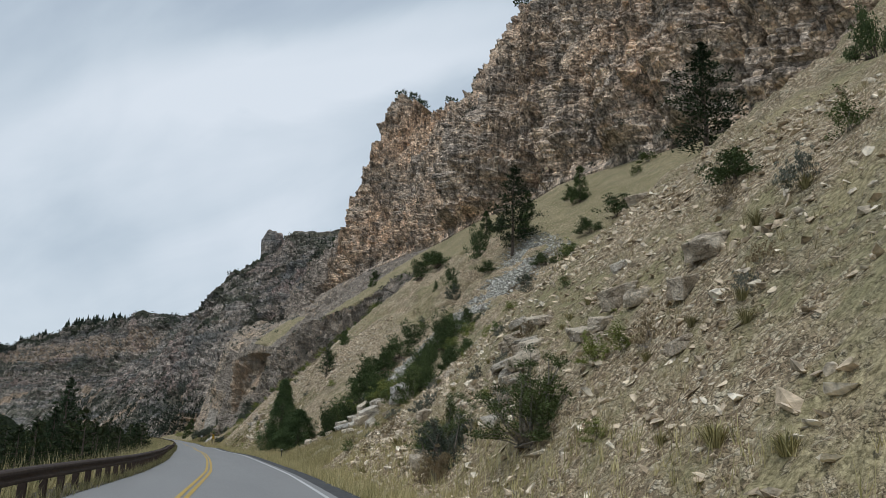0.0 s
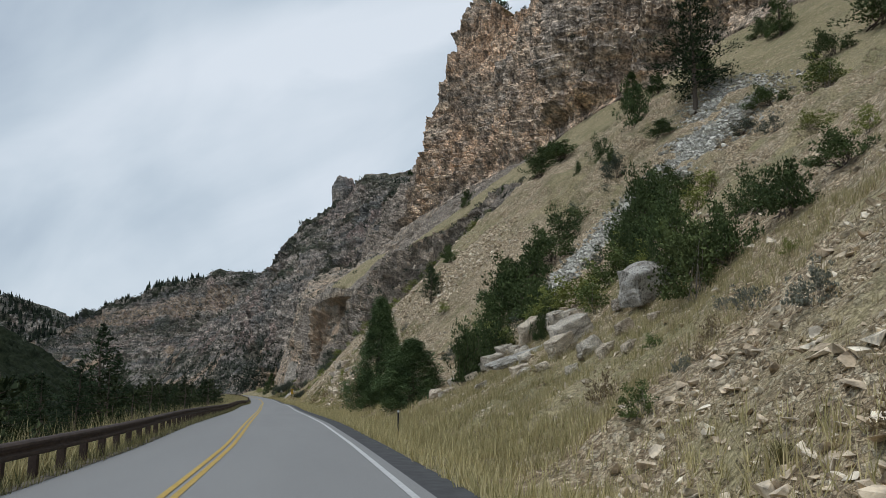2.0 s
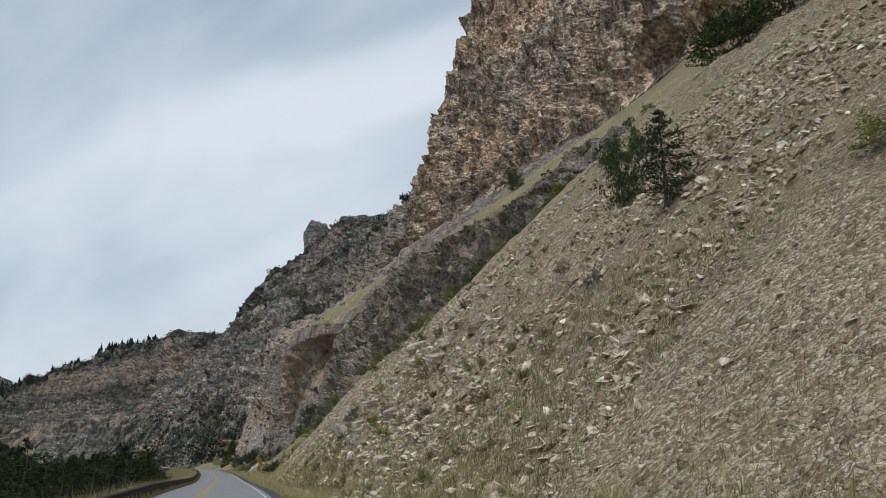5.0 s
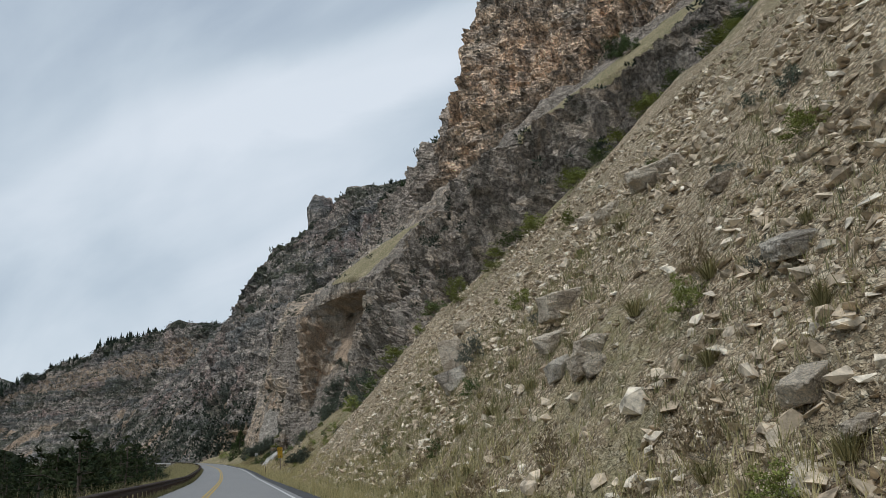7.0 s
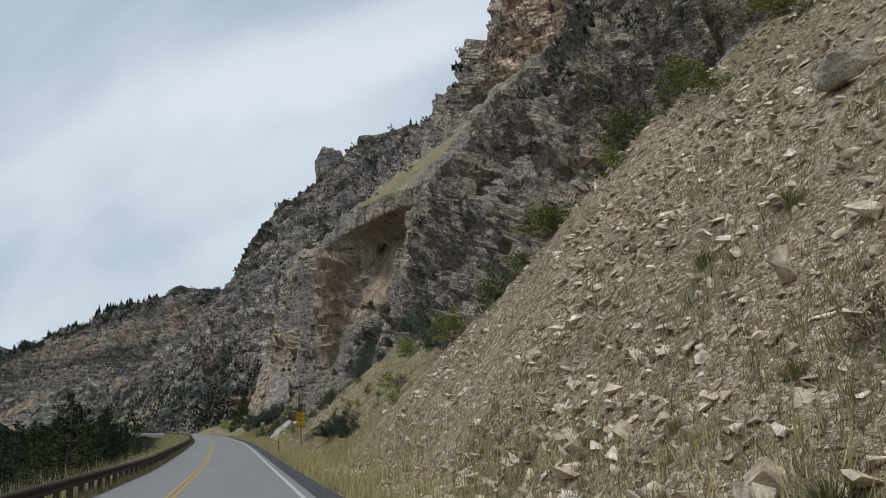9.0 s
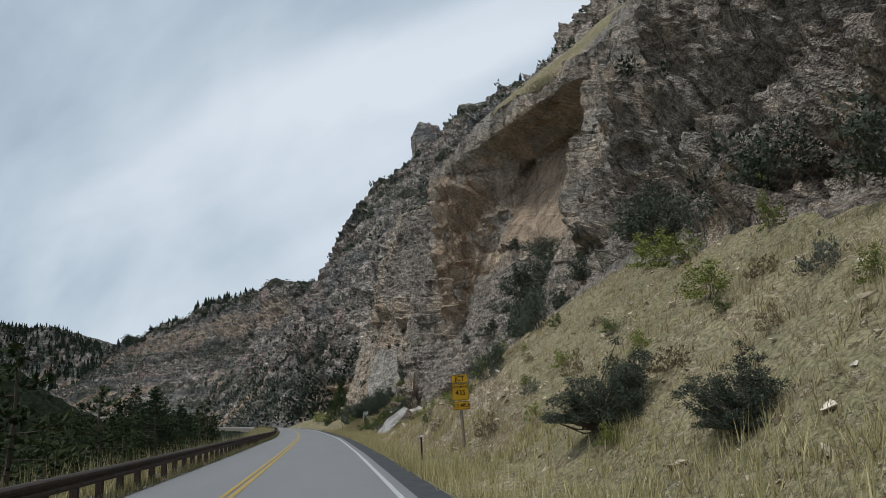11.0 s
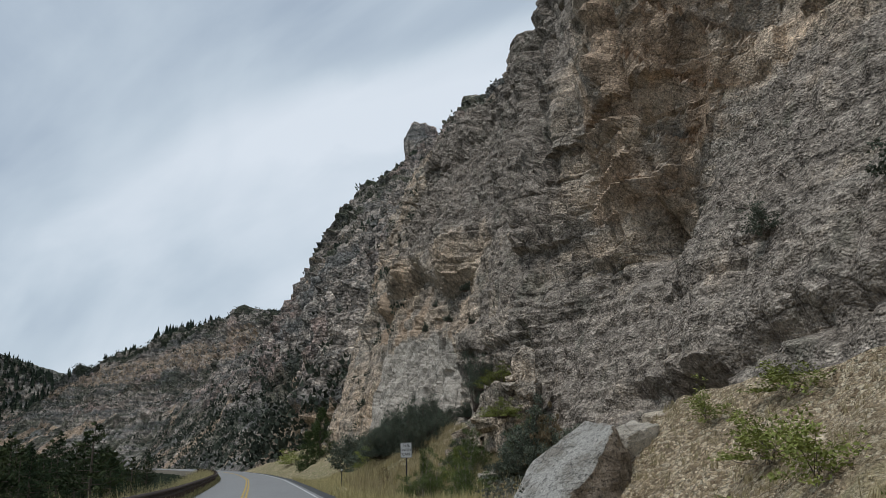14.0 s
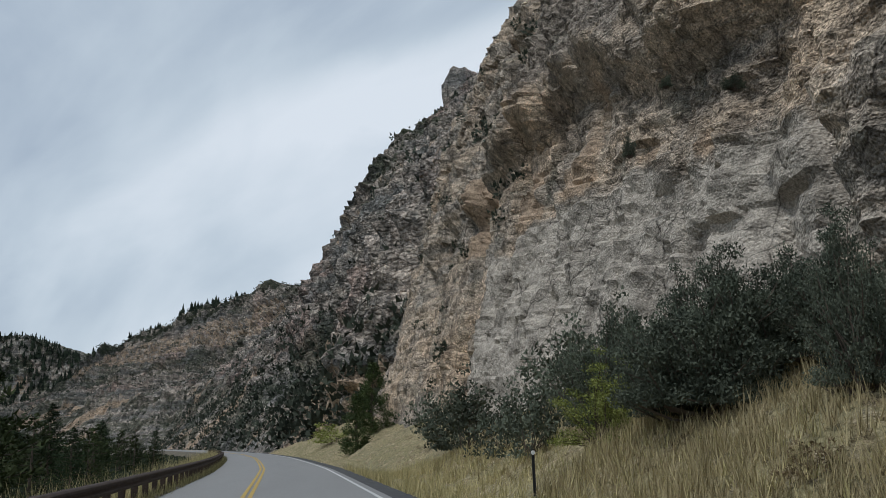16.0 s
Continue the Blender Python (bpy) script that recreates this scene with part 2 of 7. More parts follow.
    h = m.math("ADD", h, m.math("MULTIPLY", thin, m.math("MULTIPLY", m.math("MULTIPLY", 0.9, layers), plain_face)))
    h = m.math("SUBTRACT", h, m.math("MULTIPLY", deep, 0.35))
    h = m.math("ADD", m.math("MULTIPLY", h, rough), m.math("MULTIPLY", m.math("MINIMUM", crack, 0.05), 4.0))
    m.bump(h, 1.0, bump)
    return m.m


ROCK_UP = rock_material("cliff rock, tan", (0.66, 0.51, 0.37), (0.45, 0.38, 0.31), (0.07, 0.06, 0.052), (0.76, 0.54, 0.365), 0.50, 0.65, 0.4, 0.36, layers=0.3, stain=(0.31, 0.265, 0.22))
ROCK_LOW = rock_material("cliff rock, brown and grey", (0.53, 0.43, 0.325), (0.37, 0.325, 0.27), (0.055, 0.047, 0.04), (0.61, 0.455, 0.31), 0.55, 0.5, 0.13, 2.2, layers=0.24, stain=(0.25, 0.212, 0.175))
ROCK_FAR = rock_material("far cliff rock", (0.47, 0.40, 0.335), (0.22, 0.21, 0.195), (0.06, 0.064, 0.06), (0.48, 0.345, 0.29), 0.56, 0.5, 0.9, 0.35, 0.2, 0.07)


def soil_material():
    """Dry soil under gravel and straw; the attribute grass tells where grass grows thick."""
    m = Mat("dry soil, gravel and straw grass", 0.97, 0.05)
    big = m.noise(m.pos(), 0.09, 5, 0.62)
    mid = m.noise(m.pos(), 0.7, 6, 0.65)
    fine = m.noise(m.pos(), 9.0, 4, 0.6)
    blade = m.noise(m.pos(3.0, 3.0, 1.0), 3.0, 6, 0.75)
    straw = m.mix((0.20, 0.165, 0.09), (0.48, 0.405, 0.245), m.ramp(blade, [(0.38, 0.0), (0.6, 1.0)]))
    # gravel of three sizes: a tone for each stone and a dark gap between
    ground_c = m.mix((0.225, 0.17, 0.11), (0.46, 0.365, 0.25), m.ramp(mid, [(0.38, 0.0), (0.6, 1.0)]))
    ground_c = m.mix(ground_c, (0.27, 0.22, 0.145), m.ramp(big, [(0.46, 0.0), (0.62, 0.45)]))
    h = fine
    for size, cover, seed in ((14.0, 0.95, 5.3), (7.0, 0.8, 3.7), (3.6, 0.35, 7.1)):
        cell = m.voronoi(m.pos(1, 1, 1.3), size)
        gap = m.voronoi(m.pos(1, 1, 1.3), size, "DISTANCE_TO_EDGE").outputs["Distance"]
        pick = m.math("FRACT", m.math("MULTIPLY", cell.outputs["Color"], seed))
        tone = m.ramp(pick, [(0.0, (0.31, 0.225, 0.14)), (0.5, (0.60, 0.47, 0.305)), (1.0, (0.88, 0.75, 0.55))])
        tone = m.mix(tone, (0.13, 0.10, 0.065), m.ramp(gap, [(0.0, 0.75), (0.05, 0.0)]))
        there = m.ramp(m.math("ADD", m.noise(m.pos(), 0.5 * size, 2, 0.5), m.math("MULTIPLY", m.math("SUBTRACT", mid, 0.5), 0.5)), [(0.68 - 0.3 * cover, 0.0), (0.72 - 0.3 * cover, 1.0)])
        ground_c = m.mix(ground_c, m.mix(tone, m.ramp(big, [(0.42, 1.12), (0.64, 0.86)]), 1.0, "MULTIPLY"), there)
        h = m.math("ADD", h, m.math("MULTIPLY", m.math("MULTIPLY", there, m.math("MINIMUM", gap, 0.25)), 14.0 / size))
    green = m.mix(straw, (0.185, 0.18, 0.09), m.ramp(m.noise(m.pos(), 0.22, 4), [(0.38, 0.0), (0.58, 0.5)]))
    grassy = m.math("ADD", m.attr("grass"), m.math("MULTIPLY", m.math("SUBTRACT", big, 0.5), 1.5))
    grassy = m.math("ADD", grassy, m.math("MULTIPLY", m.math("SUBTRACT", mid, 0.5), 0.9))
    g = m.math("MULTIPLY", m.ramp(grassy, [(0.42, 0.0), (0.62, 1.0)]), m.ramp(m.noise(m.pos(), 2.4, 4, 0.6), [(0.36, 0.35), (0.5, 1.0)]))
    c = m.mix(ground_c, green, g)
    c = m.mix(c, (0.215, 0.20, 0.13), m.math("MULTIPLY", m.ramp(m.noise(m.pos(), 0.4, 5, 0.66), [(0.5, 0.0), (0.62, 0.45)]), m.ramp(m.noise(m.pos(), 2.6, 3, 0.6), [(0.42, 0.2), (0.55, 1.0)])))
    c = m.mix(c, m.ramp(fine, [(0.36, 0.45), (0.47, 0.92), (0.53, 1.05), (0.64, 1.3)]), 0.7, "MULTIPLY")
    m.color(c)
    m.bump(m.math("MULTIPLY", h, m.math("SUBTRACT", 1.2, g)), 1.0, 0.12)
    return m.m


SOIL = soil_material()


def woodland_material():
    m = Mat("dark woodland floor and undergrowth", 0.97, 0.05)
    c = m.mix((0.012, 0.018, 0.010), (0.04, 0.048, 0.026), m.ramp(m.noise(m.pos(), 0.35, 6, 0.7), [(0.35, 0.0), (0.7, 1.0)]))
    c = m.mix(c, m.ramp(m.noise(m.pos(), 4.0, 6, 0.7), [(0.3, 0.5), (0.7, 1.4)]), 0.9, "MULTIPLY")
    m.color(c).bump(m.noise(m.pos(), 2.0, 7, 0.7), 1.0, 0.6)
    return m.m


WOODLAND = woodland_material()

# ---- numbers of the plan ----


def hash01(ix, iy, iz, seed):
    h = (ix * 374761393 + iy * 668265263 + iz * 1440662683 + seed * 974634121) & 0xFFFFFFFF
    h = ((h ^ (h >> 13)) * 1274126177) & 0xFFFFFFFF
    h = ((h ^ (h >> 15)) * 2246822519) & 0xFFFFFFFF
    return (h ^ (h >> 16)) / 4294967296.0


def vnoise(x, y, z, seed=0):
    """Smooth noise from -1 to 1 on arrays."""
    x, y, z = np.broadcast_arrays(np.asarray(x, float), np.asarray(y, float), np.asarray(z, float))
    fx, fy, fz = np.floor(x), np.floor(y), np.floor(z)
    ix, iy, iz = fx.astype(np.int64), fy.astype(np.int64), fz.astype(np.int64)
    u, v, w = x - fx, y - fy, z - fz
    u, v, w = u * u * (3 - 2 * u), v * v * (3 - 2 * v), w * w * (3 - 2 * w)
    out = 0
    for a in (0, 1):
        for b in (0, 1):
            for c in (0, 1):
                out = out + hash01(ix + a, iy + b, iz + c, seed) * (u if a else 1 - u) * (v if b else 1 - v) * (w if c else 1 - w)
    return 2 * out - 1


def fbm(x, y, z, octaves=4, seed=0, gain=0.5):
    out, amp = 0, 1.0
    for k in range(octaves):
        out = out + amp * vnoise(x * 2.03 ** k, y * 2.03 ** k, z * 2.03 ** k, seed + k)
        amp *= gain
    return out


def blocks(a, z, wide, high, seed):
    """One random value per block of a coursed rock face, 0 to 1."""
    row = np.floor(z / high).astype(np.int64)
    shift = hash01(row, row * 0, row * 0, seed) * 7
    width = wide * (0.6 + 0.9 * hash01(row, row * 0 + 1, row * 0, seed))
    col = np.floor(a / width + shift).astype(np.int64)
    return hash01(row, col, row * 0 + 5, seed)


def table(rows):
    """Functions of y, one per column, from rows of y and values, gliding smoothly."""
    a = np.array(rows, float)

    def f(y):
        y = np.asarray(y, float)
        k = np.clip(np.searchsorted(a[:, 0], y) - 1, 0, len(a) - 2)
        y0, y1 = a[k, 0], a[k + 1, 0]
        u = np.clip((y - y0) / (y1 - y0), 0, 1)
        slope = np.gradient(a[:, 1:], a[:, 0], axis=0)
        d = (y1 - y0)[..., None]
        u = u[..., None]
        p0, p1, m0, m1 = a[k, 1:], a[k + 1, 1:], slope[k] * d, slope[k + 1] * d
        lin = p0 + (p1 - p0) * u
        herm = (2 * u**3 - 3 * u**2 + 1) * p0 + (u**3 - 2 * u**2 + u) * m0 + (-2 * u**3 + 3 * u**2) * p1 + (u**3 - u**2) * m1
        return 0.5 * lin + 0.5 * herm
    return f


# y, x of the yellow line, z of the road
ROAD = table([(-60, -6.5, 0.3), (0, -1.2, 0), (20, 0.33, -0.05), (38, 1.55, -0.25), (61, 2.33, -0.45), (76, 2.5, -0.5), (120, 2.75, -1.1), (150, 2.8, -1.3),
              (195, 2.85, -2.0), (217, 2.74, -2.3), (245, 2.3, -2.35), (280, 1.38, -2.45), (304, 0.4, -2.62), (326, -0.85, -2.65), (351, -2.5, -2.65),
              (389, -6.5, -2.65), (418, -11, -2.65), (460, -20, -2.65), (520, -37, -2.65), (620, -75, -2.65)])
# y, foot of the lower cliff x z, its top x z
LOWER = table([(-60, 24, 18, 45, 36), (30, 24, 16, 45, 34), (42, 24.6, 15.6, 45, 32), (50, 24, 12.6, 45, 28), (65, 25, 11.3, 45, 24.5), (90, 29, 13.2, 45, 25), (99, 29, 15.2, 45, 28),
               (107, 29, 16.8, 45, 31), (120, 30, 20.3, 45, 34), (140, 30, 22, 45, 35), (165, 36.5, 27.8, 47, 37.5), (180, 41, 30.5, 48, 39),
               (188, 34, 23, 47, 39.5), (198, 24, 14, 39, 34.5), (205, 16.8, 5.4, 32.5, 31)] + [(212, 16, 3.4, 30, 31), (226, 18.5, 3.9, 30.5, 31.5), (234, 19.4, 4.9, 30.8, 31.8), (242, 20, 6.2, 31, 32), (249, 20, 7.0, 30.2, 31.2),
               (255, 19.8, 6.3, 29, 30), (264, 19, 5.2, 27, 28.5), (276, 18.2, 3.7, 24.8, 30), (282, 17.0, 2.2, 23.6, 31), (288, 15.6, 0.6, 22.5, 32), (294, 14.9, -0.5, 21.4, 32), (300, 14.2, -0.9, 20.5, 31.5), (310, 13.2, 0.2, 20.5, 31), (317, 12.8, 0.5, 20.2, 30.8), (325, 12.4, 0.0, 20, 30.5),
               (340, 10.7, 0.3, 19, 33.5), (365, 9.5, 0.5, 18, 37.5), (380, 8.6, 0.8, 19.5, 43), (400, 7, 1, 21, 48), (434, 3, 1, 24, 53)])
# y, foot of the upper cliff x z, its rim x z
UPPER = table([(-60, 72, 50, 92, 150), (40, 72, 46, 90, 150), (65, 71, 43.5, 88, 148), (100, 70, 47.5, 86, 145), (140, 66.5, 52, 84, 135), (158, 69, 54, 84, 130), (168, 62, 52, 82, 126), (176, 57.5, 49.5, 80, 122),
               (188, 59, 51, 83, 121), (212, 61, 54, 85, 119), (235, 61, 57, 85, 119)] + [(266, 56, 57, 83, 121), (276, 53, 56, 78, 123), (286, 51.5, 55, 71.5, 131), (293, 50, 54, 68, 130), (299, 46, 50, 58, 88),
               (314, 44, 48, 60, 87), (345, 40, 47, 62, 87), (372, 42.5, 51, 63, 89), (400, 44, 55, 66, 93), (418, 44, 57, 64, 92), (434, 43, 58, 60, 90)])
# y, how far the slope swells (+) or sags (-)
SWELL = table([(-60, 0.05), (45, 0.05), (62, -0.05), (90, -0.05), (104, 0.02), (200, 0.02), (218, 0.06), (252, 0.07), (264, 0.02), (280, 0.0), (298, 0.0), (310, 0.05), (440, 0.08)])


def displaced(x, y, z, d, flat=0.0):
    """Push a grid of points out along its normals by d."""
    p = np.stack([x, y, z], -1)
    du = np.gradient(p, axis=0)
    dv = np.gradient(p, axis=1)
    n = np.cross(dv, du)
    n /= np.linalg.norm(n, axis=-1, keepdims=True) + 1e-9
    return p + n * d[..., None]


def smooth(y, a, b):
    u = np.clip((y - a) / (b - a), 0, 1)
    return u * u * (3 - 2 * u)


def cliff_relief(y, z, x, rough, seed, lean=0.0):
    """How far the rock stands proud: buttresses, beds, blocks and joints."""
    zl = z + 1.2 * fbm(y / 40, z / 60, 0 * y, 3, seed) + lean * y
    yl = y + 0.8 * fbm(y / 14, z / 9, x / 30, 2, seed + 1)
    d = 2.4 * fbm(y / 26, z / 60, x / 60, 3, seed + 3)
    d = d + 1.3 * (blocks(yl, z / 4, 5.5, 5.0, seed + 6) - 0.5)
    d = d + 0.9 * (blocks(y * 0, zl, 9, 7.0, seed + 7) - 0.5)
    d = d + 1.3 * (blocks(yl, zl, 4.2, 5.2, seed + 8) - 0.5)
    d = d + 0.9 * (blocks(yl + 0.15 * z, zl, 2.0, 2.6, seed + 9) - 0.5)
    d = d + 0.5 * (blocks(yl, zl + 0.3, 1.1, 1.2, seed + 10) - 0.5)
    d = d + 0.32 * fbm(y / 2.2, z / 2.6, x / 2.2, 4, seed + 11, 0.65)
    d = d + 2.6 * (np.abs(vnoise(yl / 6.5, zl / 8.0, x / 9, seed + 51)) - 0.3) + 1.2 * (np.abs(vnoise(yl / 2.7, zl / 3.0, x / 4, seed + 52)) - 0.3)
    for high, out in ((6.4, 1.1), (2.3, 0.5)):
        bed = zl / high
        d = d + out * ((bed - np.floor(bed)) ** 1.6 - 0.38) * (0.4 + blocks(yl, zl, 14.0, high, seed + 21))
    for k, (wide, deep) in enumerate(((10.0, 2.8), (4.2, 1.4))):
        joint = 1 - np.abs(vnoise(y / wide + 0.3 * vnoise(z / 11, y / 30, 0 * y, seed + k), z / 45, 0 * y, seed + 13 + k))
        d = d - deep * np.clip((joint - 0.88) / 0.12, 0, 1) ** 1.3
    return rough * d


def grid_mesh(name, p, material, attrs=None, smooth_shade=False):
    """A sheet from a grid of points."""
    n, k = p.shape[:2]
    idx = np.arange(n * k).reshape(n, k)
    faces = np.stack([idx[:-1, :-1], idx[:-1, 1:], idx[1:, 1:], idx[1:, :-1]], -1).reshape(-1, 4)
    me = bpy.data.meshes.new(name)
    me.from_pydata(p.reshape(-1, 3).tolist(), [], faces.tolist())
    for key, v in (attrs or {}).items():
        a = me.attributes.new(key, "FLOAT", "POINT")
        a.data.foreach_set("value", np.broadcast_to(v, (n, k)).ravel().astype(np.float32))
    me.materials.append(material)
    if smooth_shade:
        me.polygons.foreach_set("use_smooth", [True] * len(me.polygons))
    return new(name, me)


ROAD_LEFT, ROAD_RIGHT = 2.6, 4.3
Y_FIRST, Y_LAST = -14.0, 434.0
"""The right bank, in strips from the road upwards: verge and talus, lower cliff, bench, upper cliff, top."""


def strip(a, b, n, s=None):
    """Points between the lines a and b (each (m, 2): x z), n across."""
    u = np.linspace(0, 1, n)[None, :] if s is None else s
    return a[:, :1] + (b[:, :1] - a[:, :1]) * u, a[:, 1:] + (b[:, 1:] - a[:, 1:]) * u


STEP = 0.5
YS = np.arange(Y_FIRST, Y_LAST + 0.01, STEP)
road, low, up = ROAD(YS), LOWER(YS), UPPER(YS)


def verge_line(ys):
    r = ROAD(ys)
    return np.stack([r[:, 0] + ROAD_RIGHT, r[:, 1] - 0.06], -1)


# y, width of the level verge
FOOT = table([(-60, 2.6), (255, 2.4), (268, 2.0), (276, 3.4), (284, 6.4), (297, 6.2), (304, 4.0), (312, 2.2), (325, 2.4), (440, 2.4)])


def talus_profile(ys, u):
    """x and z on the verge and slope, u from 0 at the pavement to 1 at the lower cliff."""
    e, l = verge_line(ys), LOWER(ys)
    width = l[:, :1] - e[:, :1]
    foot = np.minimum(FOOT(ys) / width, 0.6)
    x = e[:, :1] + width * u
    zr = e[:, 1:]
    v = np.clip((u - foot) / (1 - foot), 0, 1)
    rise = l[:, 1:2] - zr - 0.1
    z = zr - 0.25 * np.sin(np.clip(u / foot, 0, 1) * np.pi) + 0.1 * np.clip(u / foot, 0, 1) + rise * (v + SWELL(ys) * np.sin(v * np.pi))
    return x, z


def ground_relief(x, y, u):
    fade = np.clip((u - 0.02) / 0.12, 0, 1)
    return fade * (0.9 * fbm(x / 14, y / 14, 0 * x, 3, 41) * np.clip(u * 2, 0, 1) + 0.2 * fbm(x / 1.9, y / 1.9, 0 * x, 4, 47, 0.6) + 0.13 * (blocks(y, x + 0.6 * fbm(y / 1.4, x / 1.4, 0 * x, 2, 48), 0.9, 0.8, 49) - 0.5))


U_TALUS = np.linspace(0, 1, 95) ** 1.15


# x and z up the cliff round the prow and the hollow beside it, from the foot to the top, at distances y
PROW = {
    265: (19.0, 5.0, 20.6, 9.0, 22.2, 13.0, 23.6, 17.5, 24.8, 21.5, 25.6, 24.5, 26.2, 26.5, 26.8, 28.6),
    268: (18.7, 4.4, 20.5, 8.5, 22.4, 13.0, 23.9, 17.5, 25.0, 21.5, 25.6, 24.5, 26.0, 26.8, 26.4, 29.0),
    271: (18.5, 3.6, 21.3, 8.0, 25.4, 13.6, 27.4, 19.5, 29.4, 24.8, 27.6, 26.2, 25.2, 27.2, 25.6, 29.6),
    278: (17.7, 1.9, 21.0, 7.6, 25.8, 14.2, 27.8, 20.0, 29.2, 25.6, 27.0, 26.9, 23.7, 27.7, 24.4, 30.4),
    285: (16.2, 0.3, 19.8, 7.4, 24.8, 15.8, 26.6, 20.6, 27.8, 25.8, 25.6, 27.2, 22.2, 28.2, 23.2, 31.4),
}
PROW.update({
    291.5: (15.1, -0.7, 18.5, 7.0, 23.4, 17.0, 25.2, 21.0, 26.2, 25.4, 23.8, 27.2, 20.6, 28.4, 22.0, 32.0),
    294.5: (14.9, -0.8, 18.0, 7.0, 21.6, 14.2, 23.2, 17.8, 23.4, 22.0, 21.8, 25.4, 19.2, 28.2, 21.3, 32.0),
    296.2: (14.7, -0.85, 17.9, 6.9, 19.6, 10.6, 20.8, 14.0, 21.2, 18.0, 20.2, 23.0, 18.2, 27.8, 20.9, 31.9),
    298.4: (14.4, -0.9, 17.9, 6.9, 18.0, 8.9, 17.4, 11.4, 17.2, 15.5, 16.9, 21.0, 17.0, 26.6, 20.6, 31.8),
    300.5: (14.2, -0.9, 17.2, 6.6, 17.2, 9.2, 16.8, 12.0, 16.5, 17.0, 16.4, 22.0, 16.9, 26.6, 20.5, 31.5),
    303.5: (13.8, -0.85, 16.3, 6.0, 16.9, 10.0, 17.0, 13.5, 17.0, 17.5, 17.3, 22.0, 18.0, 26.5, 20.5, 31.3),
    309: (13.3, -0.7, 15.0, 5.0, 16.0, 10.0, 16.8, 14.0, 17.5, 18.0, 18.4, 23.0, 19.2, 27.0, 20.5, 31.0),
})


def prow_profile(ys, u):
    keys = np.array(list(PROW), float)
    rows = np.array(list(PROW.values())).reshape(len(keys), 8, 2)
    at = np.array([0, 0.2, 0.44, 0.58, 0.72, 0.8, 0.88, 1.0])
    rows = np.stack([[np.interp(u, at, r[:, c]) for c in (0, 1)] for r in rows])
    out = np.stack([[np.interp(ys, keys, rows[:, c, j]) for j in range(len(u))] for c in (0, 1)])
    return out[0].T, out[1].T


def build_bank():
    y2 = YS[:, None]
    # verge and talus slope
    x, z = talus_profile(YS, U_TALUS[None, :])
    u = np.broadcast_to(U_TALUS[None, :], x.shape)
    yy = np.broadcast_to(y2, x.shape)
    z = z + ground_relief(x, yy, u)
    grass = np.clip(1.0 - (x - (road[:, :1] + ROAD_RIGHT)) / 5.0, 0, 1) * 0.9
    meadow = smooth(yy + 0.8 * (x - 12), 204, 220) * (1 - smooth(yy, 274, 285))
    upper = 0.8 * smooth(yy, 95, 125) * smooth(x, 20, 27) * (1 - smooth(yy, 165, 190))
    grass = np.maximum(grass, np.maximum(0.8 * meadow * (1 - smooth(yy, 230, 240) * (1 - smooth(u, 0.3, 0.55))), 0.7 * upper))
    grass = np.maximum(grass, 0.34 + 0.15 * (1 - smooth(yy, 95, 118)) + 0.2 * smooth(yy, 54, 60) * (1 - smooth(yy, 74, 80)) * (1 - smooth(x, 15, 18)))
    grass = np.maximum(grass, 0.95 * smooth(u, 0.8, 0.9) * smooth(yy, 150, 172) * (1 - smooth(yy, 205, 212)))
    grass = np.maximum(grass, 0.95 * smooth(yy, 294, 300) * (1 - smooth(x, 10.5, 12.0)))
    grass = np.maximum(grass, 0.5 * smooth(yy, 136, 150) * (1 - smooth(yy, 180, 192)) * (1 - smooth(x, 12, 17)))
    tal = np.stack([x, yy, z], -1)
    tagged(grid_mesh("hillside", tal, SOIL, dict(grass=grass), True), "dry stony talus slope with straw-coloured grass", "hillside", kind="structure")
    # the grassy upper part of the slope, before the lower cliff stands free
    first = int((172 - Y_FIRST) / STEP)
    n = 51
    x, z = strip(low[:first + 1, :2], low[:first + 1, 2:], n)
    yy = np.broadcast_to(YS[:first + 1, None], x.shape)
    amount = np.clip(np.hypot(low[:first + 1, 2:3] - low[:first + 1, :1], low[:first + 1, 3:4] - low[:first + 1, 1:2]) / 16 - 0.35, 0.08, 1) * smooth(np.linspace(0, 1, n)[None, :], 0, 0.06)
    rise = displaced(x, yy, z, cliff_relief(yy, z, x, 0.5, 100) * amount)
    rise[:, 0] = tal[:first + 1, -1]
    tagged(grid_mesh("slope_upper", rise, SOIL, dict(grass=0.5), True), "grassy upper part of the slope under the cliffs", "hillside", kind="structure")
    # lower cliff, with the prow of rock and the hollow under its roof
    yf = np.concatenate([np.arange(172, 288, 0.25), np.arange(288, 304, 0.1), np.arange(304, 400, 0.25), np.arange(400, Y_LAST + 0.01, 0.5)])
    lf = LOWER(yf)
    n = 171
    s = np.linspace(0, 1, n)[None, :]
    x, z = strip(lf[:, :2], lf[:, 2:], n)
    near = (yf > 262) & (yf < 316)
    px, pz = prow_profile(yf[near], s[0])
    blend = (smooth(yf[near], 262, 265.5) * (1 - smooth(yf[near], 308, 316)))[:, None]
    x[near], z[near] = x[near] + (px - x[near]) * blend, z[near] + (pz - z[near]) * blend
    yy = np.broadcast_to(yf[:, None], x.shape)
    slab = smooth(yy, 262, 268) * (1 - smooth(yy, 310, 318)) * (1 - smooth(s + 0.1 * smooth(yy, 292, 300) * (1 - smooth(yy, 306, 312)), 0.36, 0.46))
    plain = smooth(yy, 268.5, 270.5) * (1 - smooth(yy, 291.5, 294)) * smooth(s, 0.42, 0.47) * (1 - smooth(s, 0.71, 0.74))
